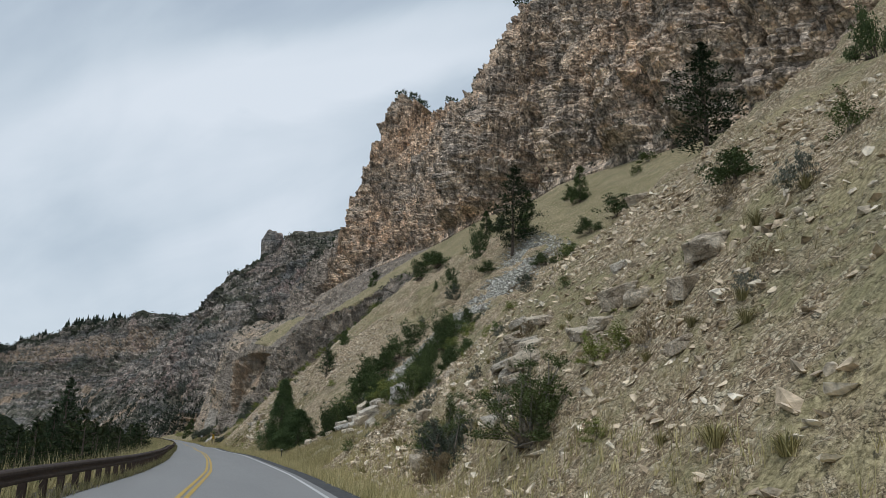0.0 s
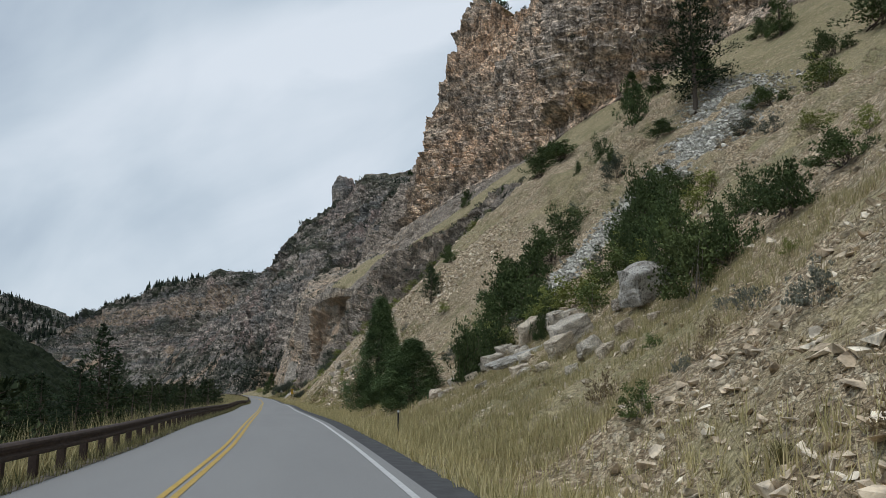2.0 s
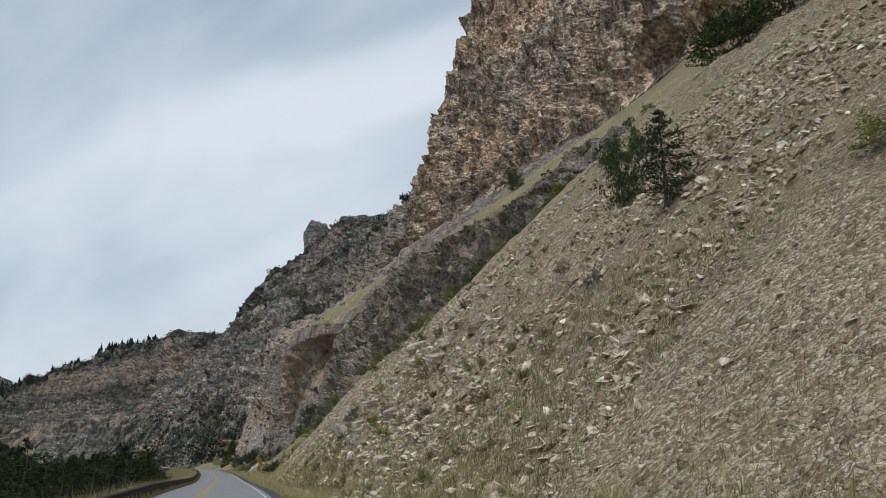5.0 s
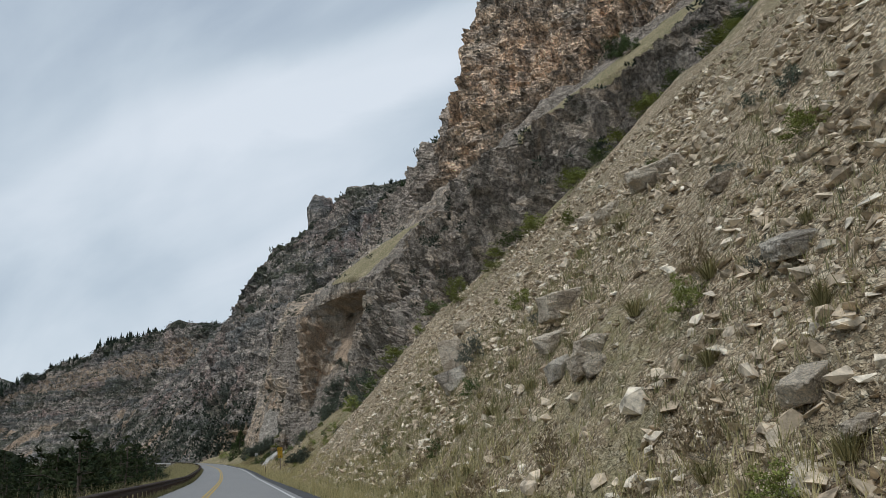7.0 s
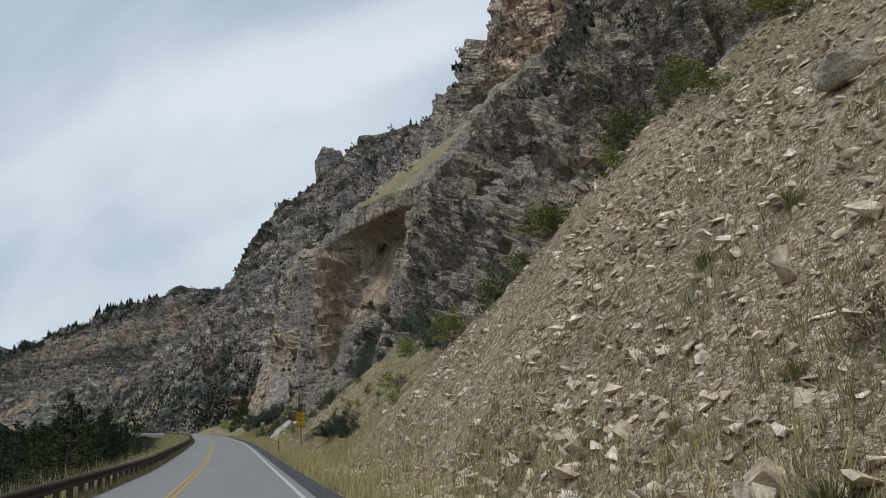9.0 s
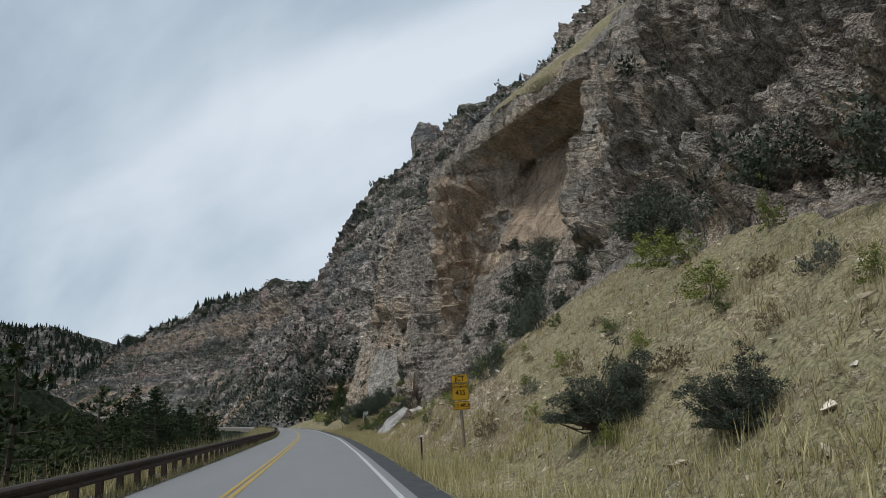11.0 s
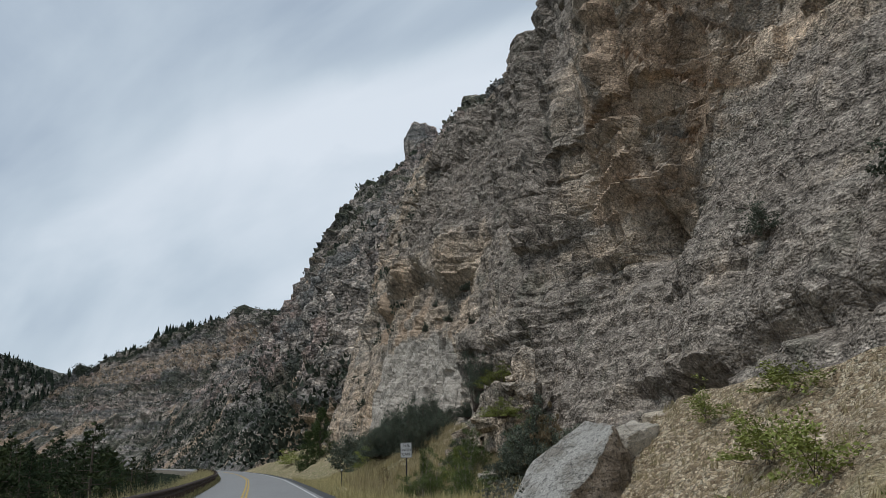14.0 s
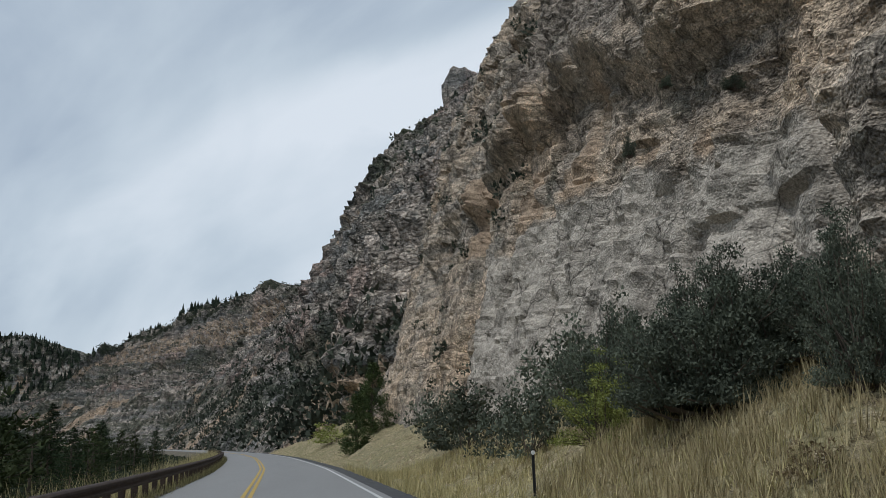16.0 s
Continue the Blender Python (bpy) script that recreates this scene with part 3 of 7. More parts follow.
    ceil = smooth(yy, 268.5, 270.5) * (1 - smooth(yy, 293, 296)) * smooth(s, 0.72, 0.75) * (1 - smooth(s, 0.87, 0.9))
    calm = 1 - 0.55 * smooth(yy, 310, 318) * (1 - smooth(z + 4 * fbm(yy / 14, z / 14, 0 * z, 2, 87), 15, 27))
    amount = np.clip(np.hypot(lf[:, 2:3] - lf[:, :1], lf[:, 3:4] - lf[:, 1:2]) / 16 - 0.35, 0.08, 1) * smooth(s, 0, 0.06) * (1 - 0.5 * smooth(s, 0.9, 1.0))
    prow = smooth(yy, 293, 296) * (1 - smooth(yy, 302, 306)) * smooth(s, 0.3, 0.36)
    d = cliff_relief(yy - 0.8 * x, z, x, 0.62, 100) * (1 + 0.6 * (1 - smooth(yy, 250, 264))) * amount * calm
    # beds that stand out along the ledges before the hollow
    ledge = (z + 0.8 * fbm(yy / 10, z / 10, 0 * z, 3, 161)) / 1.7
    d = d + (1 - smooth(yy, 255, 264)) * smooth(s, 0.03, 0.1) * 0.9 * ((ledge - np.floor(ledge)) ** 2 - 0.33) * (0.4 + 1.0 * blocks(yy, ledge, 9.0, 1.0, 163))
    d = d * (1 - 0.8 * plain) * (1 - 0.8 * ceil) * (1 - 0.75 * slab) * (1 - 0.35 * prow)
    # thin beds that step back up the bare slab
    course = z / 0.62 + 0.5 * fbm(yy / 9, z / 9, 0 * z, 3, 96)
    d = d + slab * (0.14 * ((course - np.floor(course)) - 0.5) + 0.15 * fbm(yy / 0.9, z / 0.7, x, 3, 97, 0.6) + 0.18 * (blocks(yy, z, 2.6, 1.3, 98) - 0.5)) * smooth(s, 0, 0.05)
    # a cut band of pale broken rock along its foot
    d = d - 1.0 * slab * np.exp(-((z - (lf[:, 1:2] + 2.2 + 0.5 * fbm(yy / 4, 0 * z, 0 * z, 3, 99))) / 0.55) ** 2) * smooth(yy, 274, 282) * (1 - smooth(yy, 296, 300))
    # the prow: courses that lean out and a cleft on its flank
    d = d + prow * (0.9 * ((z / 3.1 + 0.25 * x) % 1.0 - 0.5) - 1.1 * np.exp(-((yy - 0.5 * x - 290.6 - 0.10 * (z - 18)) / 0.28) ** 2))
    # the arched niche at the foot, over a boulder
    d = d - 2.4 * np.clip(1.3 - np.hypot((yy - 292.5) / 2.6, (z - 0.2) / 1.9) ** 2, 0, 1)
    # small dark cave at the foot of the prow
    d = d - 1.6 * np.exp(-((yy - 298.0) / 1.3) ** 2 - ((z - 8.9) / 1.2) ** 2)
    shelf = smooth(z + 1.6 * fbm(yy / 9, 0 * z, 0 * z, 3, 93) - 0.1 * (yy - 330), 12.5, 15.0) * smooth(yy, 318, 330) * (1 - smooth(yy, 385, 400))
    d = d + 2.4 * shelf * (1 - 0.75 * smooth(z, 16, 28))
    # clefts that run up the wall
    for y0, wide, deep, z0, z1 in ((323.0, 0.7, 2.2, 3, 26), (364, 1.5, 3.2, -2, 34), (385, 1.8, 3.5, -2, 40), (352, 1.0, 1.6, 3, 30), (340, 0.5, 0.9, 12, 28)):
        line = y0 + 0.12 * (z - 8) + 0.7 * fbm(z / 5, 0 * z, 0 * z + y0, 3, 89)
        d = d - deep * np.exp(-((yy - line) / wide) ** 2) * smooth(z, z0, z0 + 4) * (1 - smooth(z, z1 - 5, z1))
    edge = z + 0.9 * fbm(yy / 5, z / 5, 0 * z, 2, 91) - 0.11 * (yy - 330)
    # beds that stand out in steps up the wall, and the corner where the wall steps forward
    bedding = (z - 0.11 * (yy - 330)) + 0.5 * fbm(yy / 8, z / 8, 0 * z, 3, 151)
    wall = smooth(yy, 300, 312) * smooth(s, 0.02, 0.08)
    for high, out in ((2.3, 0.22), (0.8, 0.09)):
        step = bedding / high
        d = d + wall * out * (1 - 0.7 * smooth(yy, 318, 324) * (1 - smooth(edge, 8.0, 9.4))) * ((step - np.floor(step)) ** 1.5 - 0.4) * (0.3 + 1.2 * blocks(yy, bedding, 7.0, high, 153))
    d = d + wall * (0.13 * fbm(yy / 0.9, z / 0.7, x, 3, 155, 0.6) + 0.14 * (blocks(yy, bedding, 1.6, 0.9, 157) - 0.5))
    d = d + 1.5 * smooth(yy, 302, 309) * (1 - smooth(yy - 0.1 * (z - 8), 321.6, 323.0)) * smooth(z, 2, 6)
    lowp = displaced(x, yy, z, d)
    k = np.clip(np.searchsorted(YS, yf), 1, len(YS) - 1)
    w = ((yf - YS[k - 1]) / STEP)[:, None]
    lowp[:, 0] = tal[k - 1, -1] * (1 - w) + tal[k, -1] * w + [-0.4, 0, -0.5]
    pale = smooth(yy, 318, 326) * (1 - smooth(yy, 358, 362)) * (1 - smooth(edge, 8.0, 9.4))
    pale = np.maximum(pale, 0.35 * slab * np.exp(-((z - lf[:, 1:2] - 2.6) / 0.7) ** 2) * smooth(yy, 272, 280))
    pale = np.maximum(pale, 0.75 * np.exp(-((yy - 298.6 - 0.6 * (7 - z)) / 1.0) ** 2 - ((z - 6.6) / 1.3) ** 2))
    streaks = np.clip(fbm(yy / 5, z / 9, 0 * z, 3, 95) * 2.2 + 0.05, 0, 1) * smooth(yy, 308, 318) * (1 - smooth(yy, 372, 384)) * smooth(edge, 8.2, 9.6) * (1 - smooth(edge, 13, 20))
    warm = np.maximum(np.maximum(plain, 0.6 * prow * smooth(s, 0.4, 0.5) * (1 - smooth(s, 0.86, 0.92))), np.maximum(0.95 * streaks, 0.5 * ceil))
    stain = 0.58 * (1 - smooth(yy, 258, 266)) + 0.7 * slab + 0.85 * smooth(yy, 302, 310) * smooth(edge, 13, 19) * (1 - smooth(yy, 352, 366)) + 0.5 * smooth(yy, 293, 296) * smooth(s, 0.84, 0.9) * (1 - smooth(yy, 303, 306))
    stain = stain + 0.6 * smooth(yy, 304, 308) * (1 - smooth(yy, 318, 323)) * (1 - slab) * (1 - smooth(edge, 13, 20))
    tagged(grid_mesh("cliff_lower", lowp, ROCK_LOW, dict(pale=pale, warm=warm, stain=stain)), "weathered grey limestone cliff with a hollow under a roof", "cliff", kind="structure")
    edge_x, edge_z = np.interp(YS, yf, lowp[:, -1, 0]), np.interp(YS, yf, lowp[:, -1, 2])
    edge_x[:first], edge_z[:first] = rise[:first, -1, 0], rise[:first, -1, 2]
    # bench
    n = 46
    x, z = strip(low[:, 2:], up[:, :2], n)
    yy = np.broadcast_to(y2, x.shape)
    s = np.linspace(0, 1, n)[None, :]
    rocky = np.clip(smooth(yy, 205, 211) * (1 - smooth(yy, 268, 274)) + smooth(yy, 290, 295) + smooth(s, 0.42, 0.5) * smooth(yy, 250, 262), 0, 1)
    z = z + (1 - rocky * 0.6) * 0.5 * fbm(x / 6, yy / 6, 0 * x, 3, 61) * np.sin(s * np.pi)
    ben = displaced(x, yy, z, cliff_relief(yy, z, x, 0.9, 180) * rocky * np.sin(s * np.pi) ** 0.5)
    ben[:, 0] = np.stack([edge_x, YS, edge_z], -1)
    cuts = [0] + [int((y - Y_FIRST) / STEP) for y in (207, 272, 292)] + [len(YS) - 1]
    for k, (name, lab, kind_of) in enumerate((("bench", "strip of straw grass on a bench between two cliffs", "hillside"), ("cliff_ledges", "dark bare stepped ledges between two cliffs", "cliff"),
                                              ("bench_upper", "small straw-coloured meadow above the rock roof", "hillside"), ("cliff_middle", "stepped brown cliff ledges above the road", "cliff"))):
        piece = ben[cuts[k]:cuts[k + 1] + 1]
        if k == 2:
            tagged(grid_mesh("cliff_step", piece[:, 19:], ROCK_LOW, dict(stain=0.5)), "brown rock step behind a small meadow", "cliff", kind="structure")
            piece = piece[:, :20]
        tagged(grid_mesh(name, piece, ROCK_LOW if k % 2 else SOIL, dict(stain=0.7 if k == 1 else 0.3) if k % 2 else dict(grass=0.8), k % 2 == 0), lab, kind_of, kind="structure")
    # upper cliff
    yu = np.arange(30, Y_LAST + 0.01, 0.34)
    uf = UPPER(yu)
    n = 190
    s = np.linspace(0, 1, n)[None, :]
    x, z = strip(uf[:, :2], uf[:, 2:], n)
    dx = uf[:, 2:3] - uf[:, :1]
    x = x - dx * 0.22 * np.sin(s * np.pi) * (1 - smooth(yu[:, None], 298, 312))
    yy = np.broadcast_to(yu[:, None], x.shape)
    bend = yy + 1.5 * fbm(yy / 20, z / 18, 0 * z, 2, 231)
    column = np.abs(vnoise(bend / 5.5, z / 34, 0 * z, 233)) * 4.4 + np.abs(vnoise(bend / 2.3, z / 15, 0 * z, 235)) * 2.0
    ledge = (z + 2.0 * fbm(yy / 30, z / 40, 0 * z, 3, 237)) / 11.0
    column = column + 2.4 * ((ledge - np.floor(ledge)) ** 2 - 0.33)
    # the dark buttress with an overhung foot
    column = column + 5.0 * np.exp(-((yy - 178) / 7.0) ** 2) * (1 - smooth(z, 72, 92)) * smooth(z, 52, 57)
    chip = 0.5 * (blocks(yy - 0.8 * x, z, 1.5, 3.2, 241) - 0.5) + 0.22 * (blocks(yy - 0.8 * x, z, 0.8, 1.4, 243) - 0.5)
    d = (cliff_relief(yy - 0.8 * x, z, x, 0.8, 200) + column + chip - 2.1) * smooth(s, 0, 0.05)
    upp = displaced(x, yy, z, d)
    upp[:, 0, 2] -= 0.8
    upp[:, 0, 0] += 0.5
    stain = 0.3 * smooth(-(z + 3 * fbm(yy / 15, z / 15, 0 * z, 3, 245)), -66, -60) * smooth(yy, 190, 215) + 0.5 * np.exp(-((yy - 182) / 9) ** 2)
    stain = stain + 0.75 * smooth(yy, 292, 304)
    tagged(grid_mesh("cliff_upper", upp, ROCK_UP, dict(stain=stain)), "high tan and grey banded limestone cliff", "cliff", kind="structure")
    # the top behind the rim
    n = 14
    back = upp[:, -1:, :] + np.stack([np.linspace(0, 160, n), np.zeros(n), np.linspace(0, 22, n) - 2 * np.sin(np.linspace(0, 9, n))], -1)[None]
    back[:, 1:, 2] -= 9.0
    back[:, 1:, 2] += 1.2 * fbm(back[:, 1:, 0] / 12, back[:, 1:, 1] / 12, 0 * back[:, 1:, 0], 2, 77)
    tagged(grid_mesh("plateau", back, SOIL, dict(grass=0.4), True), "scrubby plateau above the cliff rim", "hillside", kind="structure")
    return tal, lowp, ben, upp, back


TALUS, G_LOW, G_BENCH, G_UP, G_TOP = build_bank()


def sweep(name, lines, material, n_along, n_across, relief, seed, label, grass=None, bands=()):
    """A far slope: lines from foot to top, each a list of x y z, all with the same number of points."""
    a = np.array(lines, float)
    k, m = a.shape[:2]
    ua = np.linspace(0, m - 1, n_along)
    ia = np.minimum(ua.astype(int), m - 2)
    fa = (ua - ia)[None, :, None]
    b = a[:, ia] * (1 - fa) + a[:, ia + 1] * fa
    uc = np.linspace(0, k - 1, n_across)
    ic = np.minimum(uc.astype(int), k - 2)
    fc = (uc - ic)[:, None, None]
    p = (b[ic] * (1 - fc) + b[ic + 1] * fc).transpose(1, 0, 2)
    along = np.cumsum(np.r_[0, np.linalg.norm(np.diff(p[:, 0, :2], axis=0), axis=1)])[:, None] + 0 * p[..., 0]
    d = relief * (cliff_relief(along, p[..., 2], along * 0, 1.0, seed) + 2.5 * fbm(along / 60, p[..., 2] / 60, 0 * along, 3, seed + 31))
    d = d * np.clip(np.linspace(0, 6, n_across), 0, 1)[None, :]
    steep = np.abs(np.gradient(p[..., 2], axis=1)) / (np.linalg.norm(np.gradient(p, axis=1), axis=-1) + 1e-6)
    brush = np.clip(0.2 + smooth(-steep, -0.8, -0.5) + 1.0 * fbm(along / 40, p[..., 2] / 14, 0 * along, 3, seed + 41), 0, 1)
    q = displaced(p[..., 0], p[..., 1], p[..., 2], d)
    attrs = dict(grass=grass if grass is not None else 0.5, brush=brush, pale=0 * along, warm=0 * along, stain=0 * along)
    row = uc[None, :] + 0.22 * fbm(along / 45, 0 * along, 0 * along, 3, seed + 43)
    for key, lo, hi, value in bands:
        inside = smooth(row, lo - 0.06, lo + 0.06) * (1 - smooth(row, hi - 0.06, hi + 0.06))
        attrs[key] = attrs[key] * (1 - inside) + value * inside
    # talus that runs down in pale streaks between the scrub
    chute = np.clip(2.5 * fbm((along + 0.8 * p[..., 2]) / 16, p[..., 2] / 50, 0 * along, 3, seed + 45), 0, 1) * (1 - smooth(row, 0.85, 1.1))
    attrs["warm"] = np.maximum(attrs["warm"], 0.75 * chute)
    attrs["brush"] = np.where(chute > 0.4, 0.25 * attrs["brush"], attrs["brush"])
    tagged(grid_mesh(name, q, material, attrs), label, "cliff", kind="structure")
    return q


# the wall beyond, where the canyon bends: foot, talus top, and three steps of cliff up to the rim
G_CLIFF_BEYOND = sweep("cliff_beyond", [
    [(12, 405, -3), (3, 425, -3), (-14, 480, -4), (-34, 560, -6), (-52, 625, -8), (-85, 720, -9), (-110, 840, -9)],
    [(14, 405, 8), (5.5, 425, 9), (0, 480, 20), (-13, 560, 28), (-28, 626, 32), (-45, 720, 30), (-80, 820, 30)],
    [(27, 405, 45), (21.5, 425, 46), (19, 480, 56), (8.5, 560, 65), (-3.5, 640, 79), (-22, 720, 58), (-40, 830, 62)],
] + [
    [(46, 405, 54), (38, 425, 56), (35, 480, 74), (24, 560, 91), (10.5, 617, 107), (0, 720, 73), (-18, 830, 86)],
    [(58, 405, 72), (50, 425, 73), (48, 480, 87), (39.5, 560, 107), (28.5, 609, 121), (16, 720, 82), (-6, 840, 104)],
    [(66, 405, 82), (57, 425, 82), (57, 480, 102), (56, 560, 126), (56, 608, 135), (34, 720, 88), (0, 842, 110)],
    [(74, 405, 89), (64, 425, 89), (68, 480, 118), (63, 560, 140), (65, 616, 152), (70, 720, 100), (30, 845, 116)],
    [(120, 405, 98), (120, 425, 99), (120, 480, 124), (120, 560, 150), (120, 616, 158), (130, 720, 102), (80, 880, 120)],
], ROCK_FAR, 420, 175, 1.5, 300, "layered grey and tan canyon wall where the valley bends", bands=(("brush", 0.0, 1.0, 0.75), ("stain", 1.0, 3.0, 0.3), ("brush", 1.0, 2.0, 0.15), ("warm", 2.0, 2.4, 0.4), ("brush", 2.75, 3.1, 0.9), ("brush", 5.6, 7.0, 0.85)))
G_RIDGE_FAR = sweep("ridge_far", [
    [(-20, 730, -9), (-120, 850, -9), (-220, 930, -5), (-300, 985, -5), (-380, 1010, -5)],
    [(0, 790, 42), (-100, 930, 38), (-190, 1010, 36), (-260, 1060, 30), (-330, 1090, 28)],
    [(20, 800, 60), (-82, 960, 58), (-160, 1050, 55), (-235, 1100, 46), (-290, 1130, 40)],
    [(30, 810, 84), (-72, 980, 86), (-148, 1075, 84), (-220, 1135, 72), (-262, 1150, 62)],
    [(40, 820, 112), (-60, 1000, 127), (-125, 1100, 126), (-205, 1165, 107), (-258, 1165, 84)],
    [(90, 900, 130), (20, 1100, 140), (-60, 1250, 150), (-180, 1300, 120), (-260, 1300, 85)],
], ROCK_FAR, 400, 120, 2.0, 340, "distant banded ridge closing the canyon", bands=(("brush", 0.0, 1.0, 0.8), ("brush", 1.0, 1.9, 0.25), ("brush", 2.0, 2.7, 0.75), ("warm", 2.75, 3.5, 0.55), ("brush", 2.75, 3.6, 0.1), ("brush", 3.75, 5.0, 1.0)))
G_RIDGE_LEFT_FAR = sweep("ridge_left_far", [
    [(-330, 1380, -5), (-450, 1380, -5), (-650, 1380, -5), (-900, 1350, -5)],
    [(-300, 1480, 70), (-420, 1480, 90), (-600, 1470, 100), (-900, 1440, 110)],
    [(-280, 1500, 84), (-420, 1500, 150), (-540, 1495, 162), (-900, 1460, 170)],
    [(-250, 1700, 90), (-420, 1700, 155), (-560, 1700, 170), (-900, 1700, 175)],
], ROCK_FAR, 160, 60, 1.5, 370, "distant flat-topped ridge across the valley", bands=(("brush", 0.0, 1.3, 1.0), ("pale", 1.4, 1.75, 0.6), ("brush", 1.4, 1.7, 0.0), ("brush", 1.8, 3.0, 1.0)))
G_HILL_LEFT = sweep("hill_left", [
    [(-75, 60, -8), (-80, 250, -8), (-80, 450, -8), (-86, 600, -8), (-165, 700, -8), (-380, 840, -8)],
    [(-110, 60, 4), (-115, 250, 4), (-112, 450, 4), (-112, 600, 4), (-190, 715, 8), (-400, 880, 10)],
    [(-150, 60, 26), (-155, 250, 26), (-145, 450, 24), (-140, 600, 24), (-215, 740, 20), (-430, 910, 22)],
    [(-220, 60, 62), (-220, 250, 60), (-200, 450, 54), (-175, 600, 46), (-245, 760, 34), (-520, 960, 44)],
], WOODLAND, 200, 60, 0.8, 390, "dark wooded hillside across the river")


# ---- road ----
def road_material():
    m = Mat("worn grey asphalt", 0.85, 0.25)
    grit = m.noise(m.pos(), 60, 3, 0.7)
    patch = m.noise(m.pos(0.5, 0.06, 1), 1.0, 4, 0.6)
    c = m.mix((0.225, 0.223, 0.22), (0.295, 0.292, 0.285), patch)
    c = m.mix(c, m.ramp(grit, [(0.3, 0.75), (0.7, 1.2)]), 0.7, "MULTIPLY")
    m.color(c).bump(grit, 0.3, 0.01)
    return m.m


def plain(name, c, rough=0.7, var=0.25, scale=6, spec=0.3, metal=0.0):
    m = Mat(name, rough, spec)
    n = m.noise(m.pos(), scale, 5, 0.65)
    m.color(m.mix(c, m.ramp(n, [(0.3, 1 - var), (0.7, 1 + var)]), 1.0, "MULTIPLY"))
    m.bsdf.inputs["Metallic"].default_value = metal
    m.bump(n, 0.2, 0.02)
    return m.m


ASPHALT = road_material()
SHOULDER = plain("dark asphalt shoulder", (0.07, 0.07, 0.072), 0.9, 0.3, 3)
DIRT = plain("dark dirt and plant litter", (0.13, 0.11, 0.08), 0.95, 0.4, 2)
YELLOW = plain("worn yellow road paint", (0.46, 0.31, 0.07), 0.7, 0.2, 8)
WHITE = plain("worn white road paint", (0.55, 0.55, 0.54), 0.7, 0.2, 8)

YR = np.arange(-60, 600, 1.5)


def ribbon(name, x0, x1, lift, material, ys=YR, cols=2, drop=0.0):
    """A strip that follows the road between two distances from the yellow line."""
    r = ROAD(ys)
    side = np.linspace(x0, x1, cols)[None, :]
    turn = np.gradient(r[:, 0], ys)[:, None]
    c = 1 / np.sqrt(1 + turn**2)
    fall = np.where(side < 0, 0.045 * side, -0.012 * side)
    p = np.stack([r[:, :1] + side * c, ys[:, None] - side * turn * c, r[:, 1:] + fall + lift + 0 * side], -1)
    return grid_mesh(name, p, material, smooth_shade=True)


tagged(ribbon("road", -ROAD_LEFT, 3.75, 0.0, ASPHALT, cols=12), "grey two-lane asphalt road bending through the canyon", "road", kind="structure")
tagged(ribbon("road_shoulder", 3.75, ROAD_RIGHT + 0.1, 0.0, SHOULDER, cols=4), "dark newer asphalt strip along the road edge", "road", kind="structure")
for k, (a, b) in enumerate(((-0.15, -0.04), (0.04, 0.15))):
    tagged(ribbon("yellow_line_%d" % (k + 1), a, b, 0.006, YELLOW), "worn double yellow centre line", "road marking", kind="structure")
tagged(ribbon("white_line", 3.38, 3.5, 0.008, WHITE), "worn white edge line", "road marking", kind="structure")


def build_left_bank():
    """Shoulder, drop to the river flat and the ground out to the horizon."""
    ys = np.concatenate([np.arange(-60, 600, 2.0)])
    r = ROAD(ys)
    off = np.array([-ROAD_LEFT + 0.05, -3.0, -3.6, -5.0, -8.0, -13.0, -20.0, -35.0, -60.0, -110.0])
    dz = np.array([-0.13, -0.16, -0.3, -0.9, -2.6, -4.6, -5.5, -6.0, -6.2, -6.0])
    x = r[:, :1] + off[None, :]
    yy = ys[:, None] + 0 * x
    z = r[:, 1:] + dz[None, :] + np.where(off < -3, 0.25, 0.0)[None, :] * fbm(x / 4, yy / 4, 0 * x, 3, 21)
    tagged(grid_mesh("river_bank", np.stack([x, yy, z], -1)[:, :4][:, ::-1], DIRT, smooth_shade=True), "dark weedy dirt bank falling away beside the road", "ground", kind="structure")
    tagged(grid_mesh("river_flat", np.stack([x, yy, z], -1)[:, 3:][:, ::-1], WOODLAND, smooth_shade=True), "dark overgrown river flat below the road", "ground", kind="structure")
    g = np.linspace(-1, 1, 40)
    gx, gy = np.meshgrid(np.sign(g) * np.abs(g) ** 2 * 4000, np.sign(g) * np.abs(g) ** 2 * 4000)
    tagged(grid_mesh("ground", np.stack([gx, gy + 300, 0 * gx - 9.0], -1), WOODLAND), "valley floor reaching to the horizon", "ground", kind="structure")


build_left_bank()

# ---- loose things ----
rng = np.random.default_rng(7)


def ground(x, y):
    """Height of the right bank below the lower cliff, the bench above it included."""
    i = int(np.clip(round((y - Y_FIRST) / STEP), 0, len(YS) - 1))
    row = TALUS[i]
    if x <= row[-1, 0]:
        return float(np.interp(x, row[:, 0], row[:, 2]))
    l, u = LOWER(np.array([y]))[0], UPPER(np.array([y]))[0]
    return float(np.interp(x, [row[-1, 0], l[2], u[0]], [row[-1, 2], l[3], u[1]]))


def mesh_from(name, verts, faces, material):
    me = bpy.data.meshes.new(name)
    me.from_pydata(np.asarray(verts).tolist(), [], [list(map(int, f)) for f in faces])
    for mat in (material if isinstance(material, (list, tuple)) else [material]):
        me.materials.append(mat)
    return me


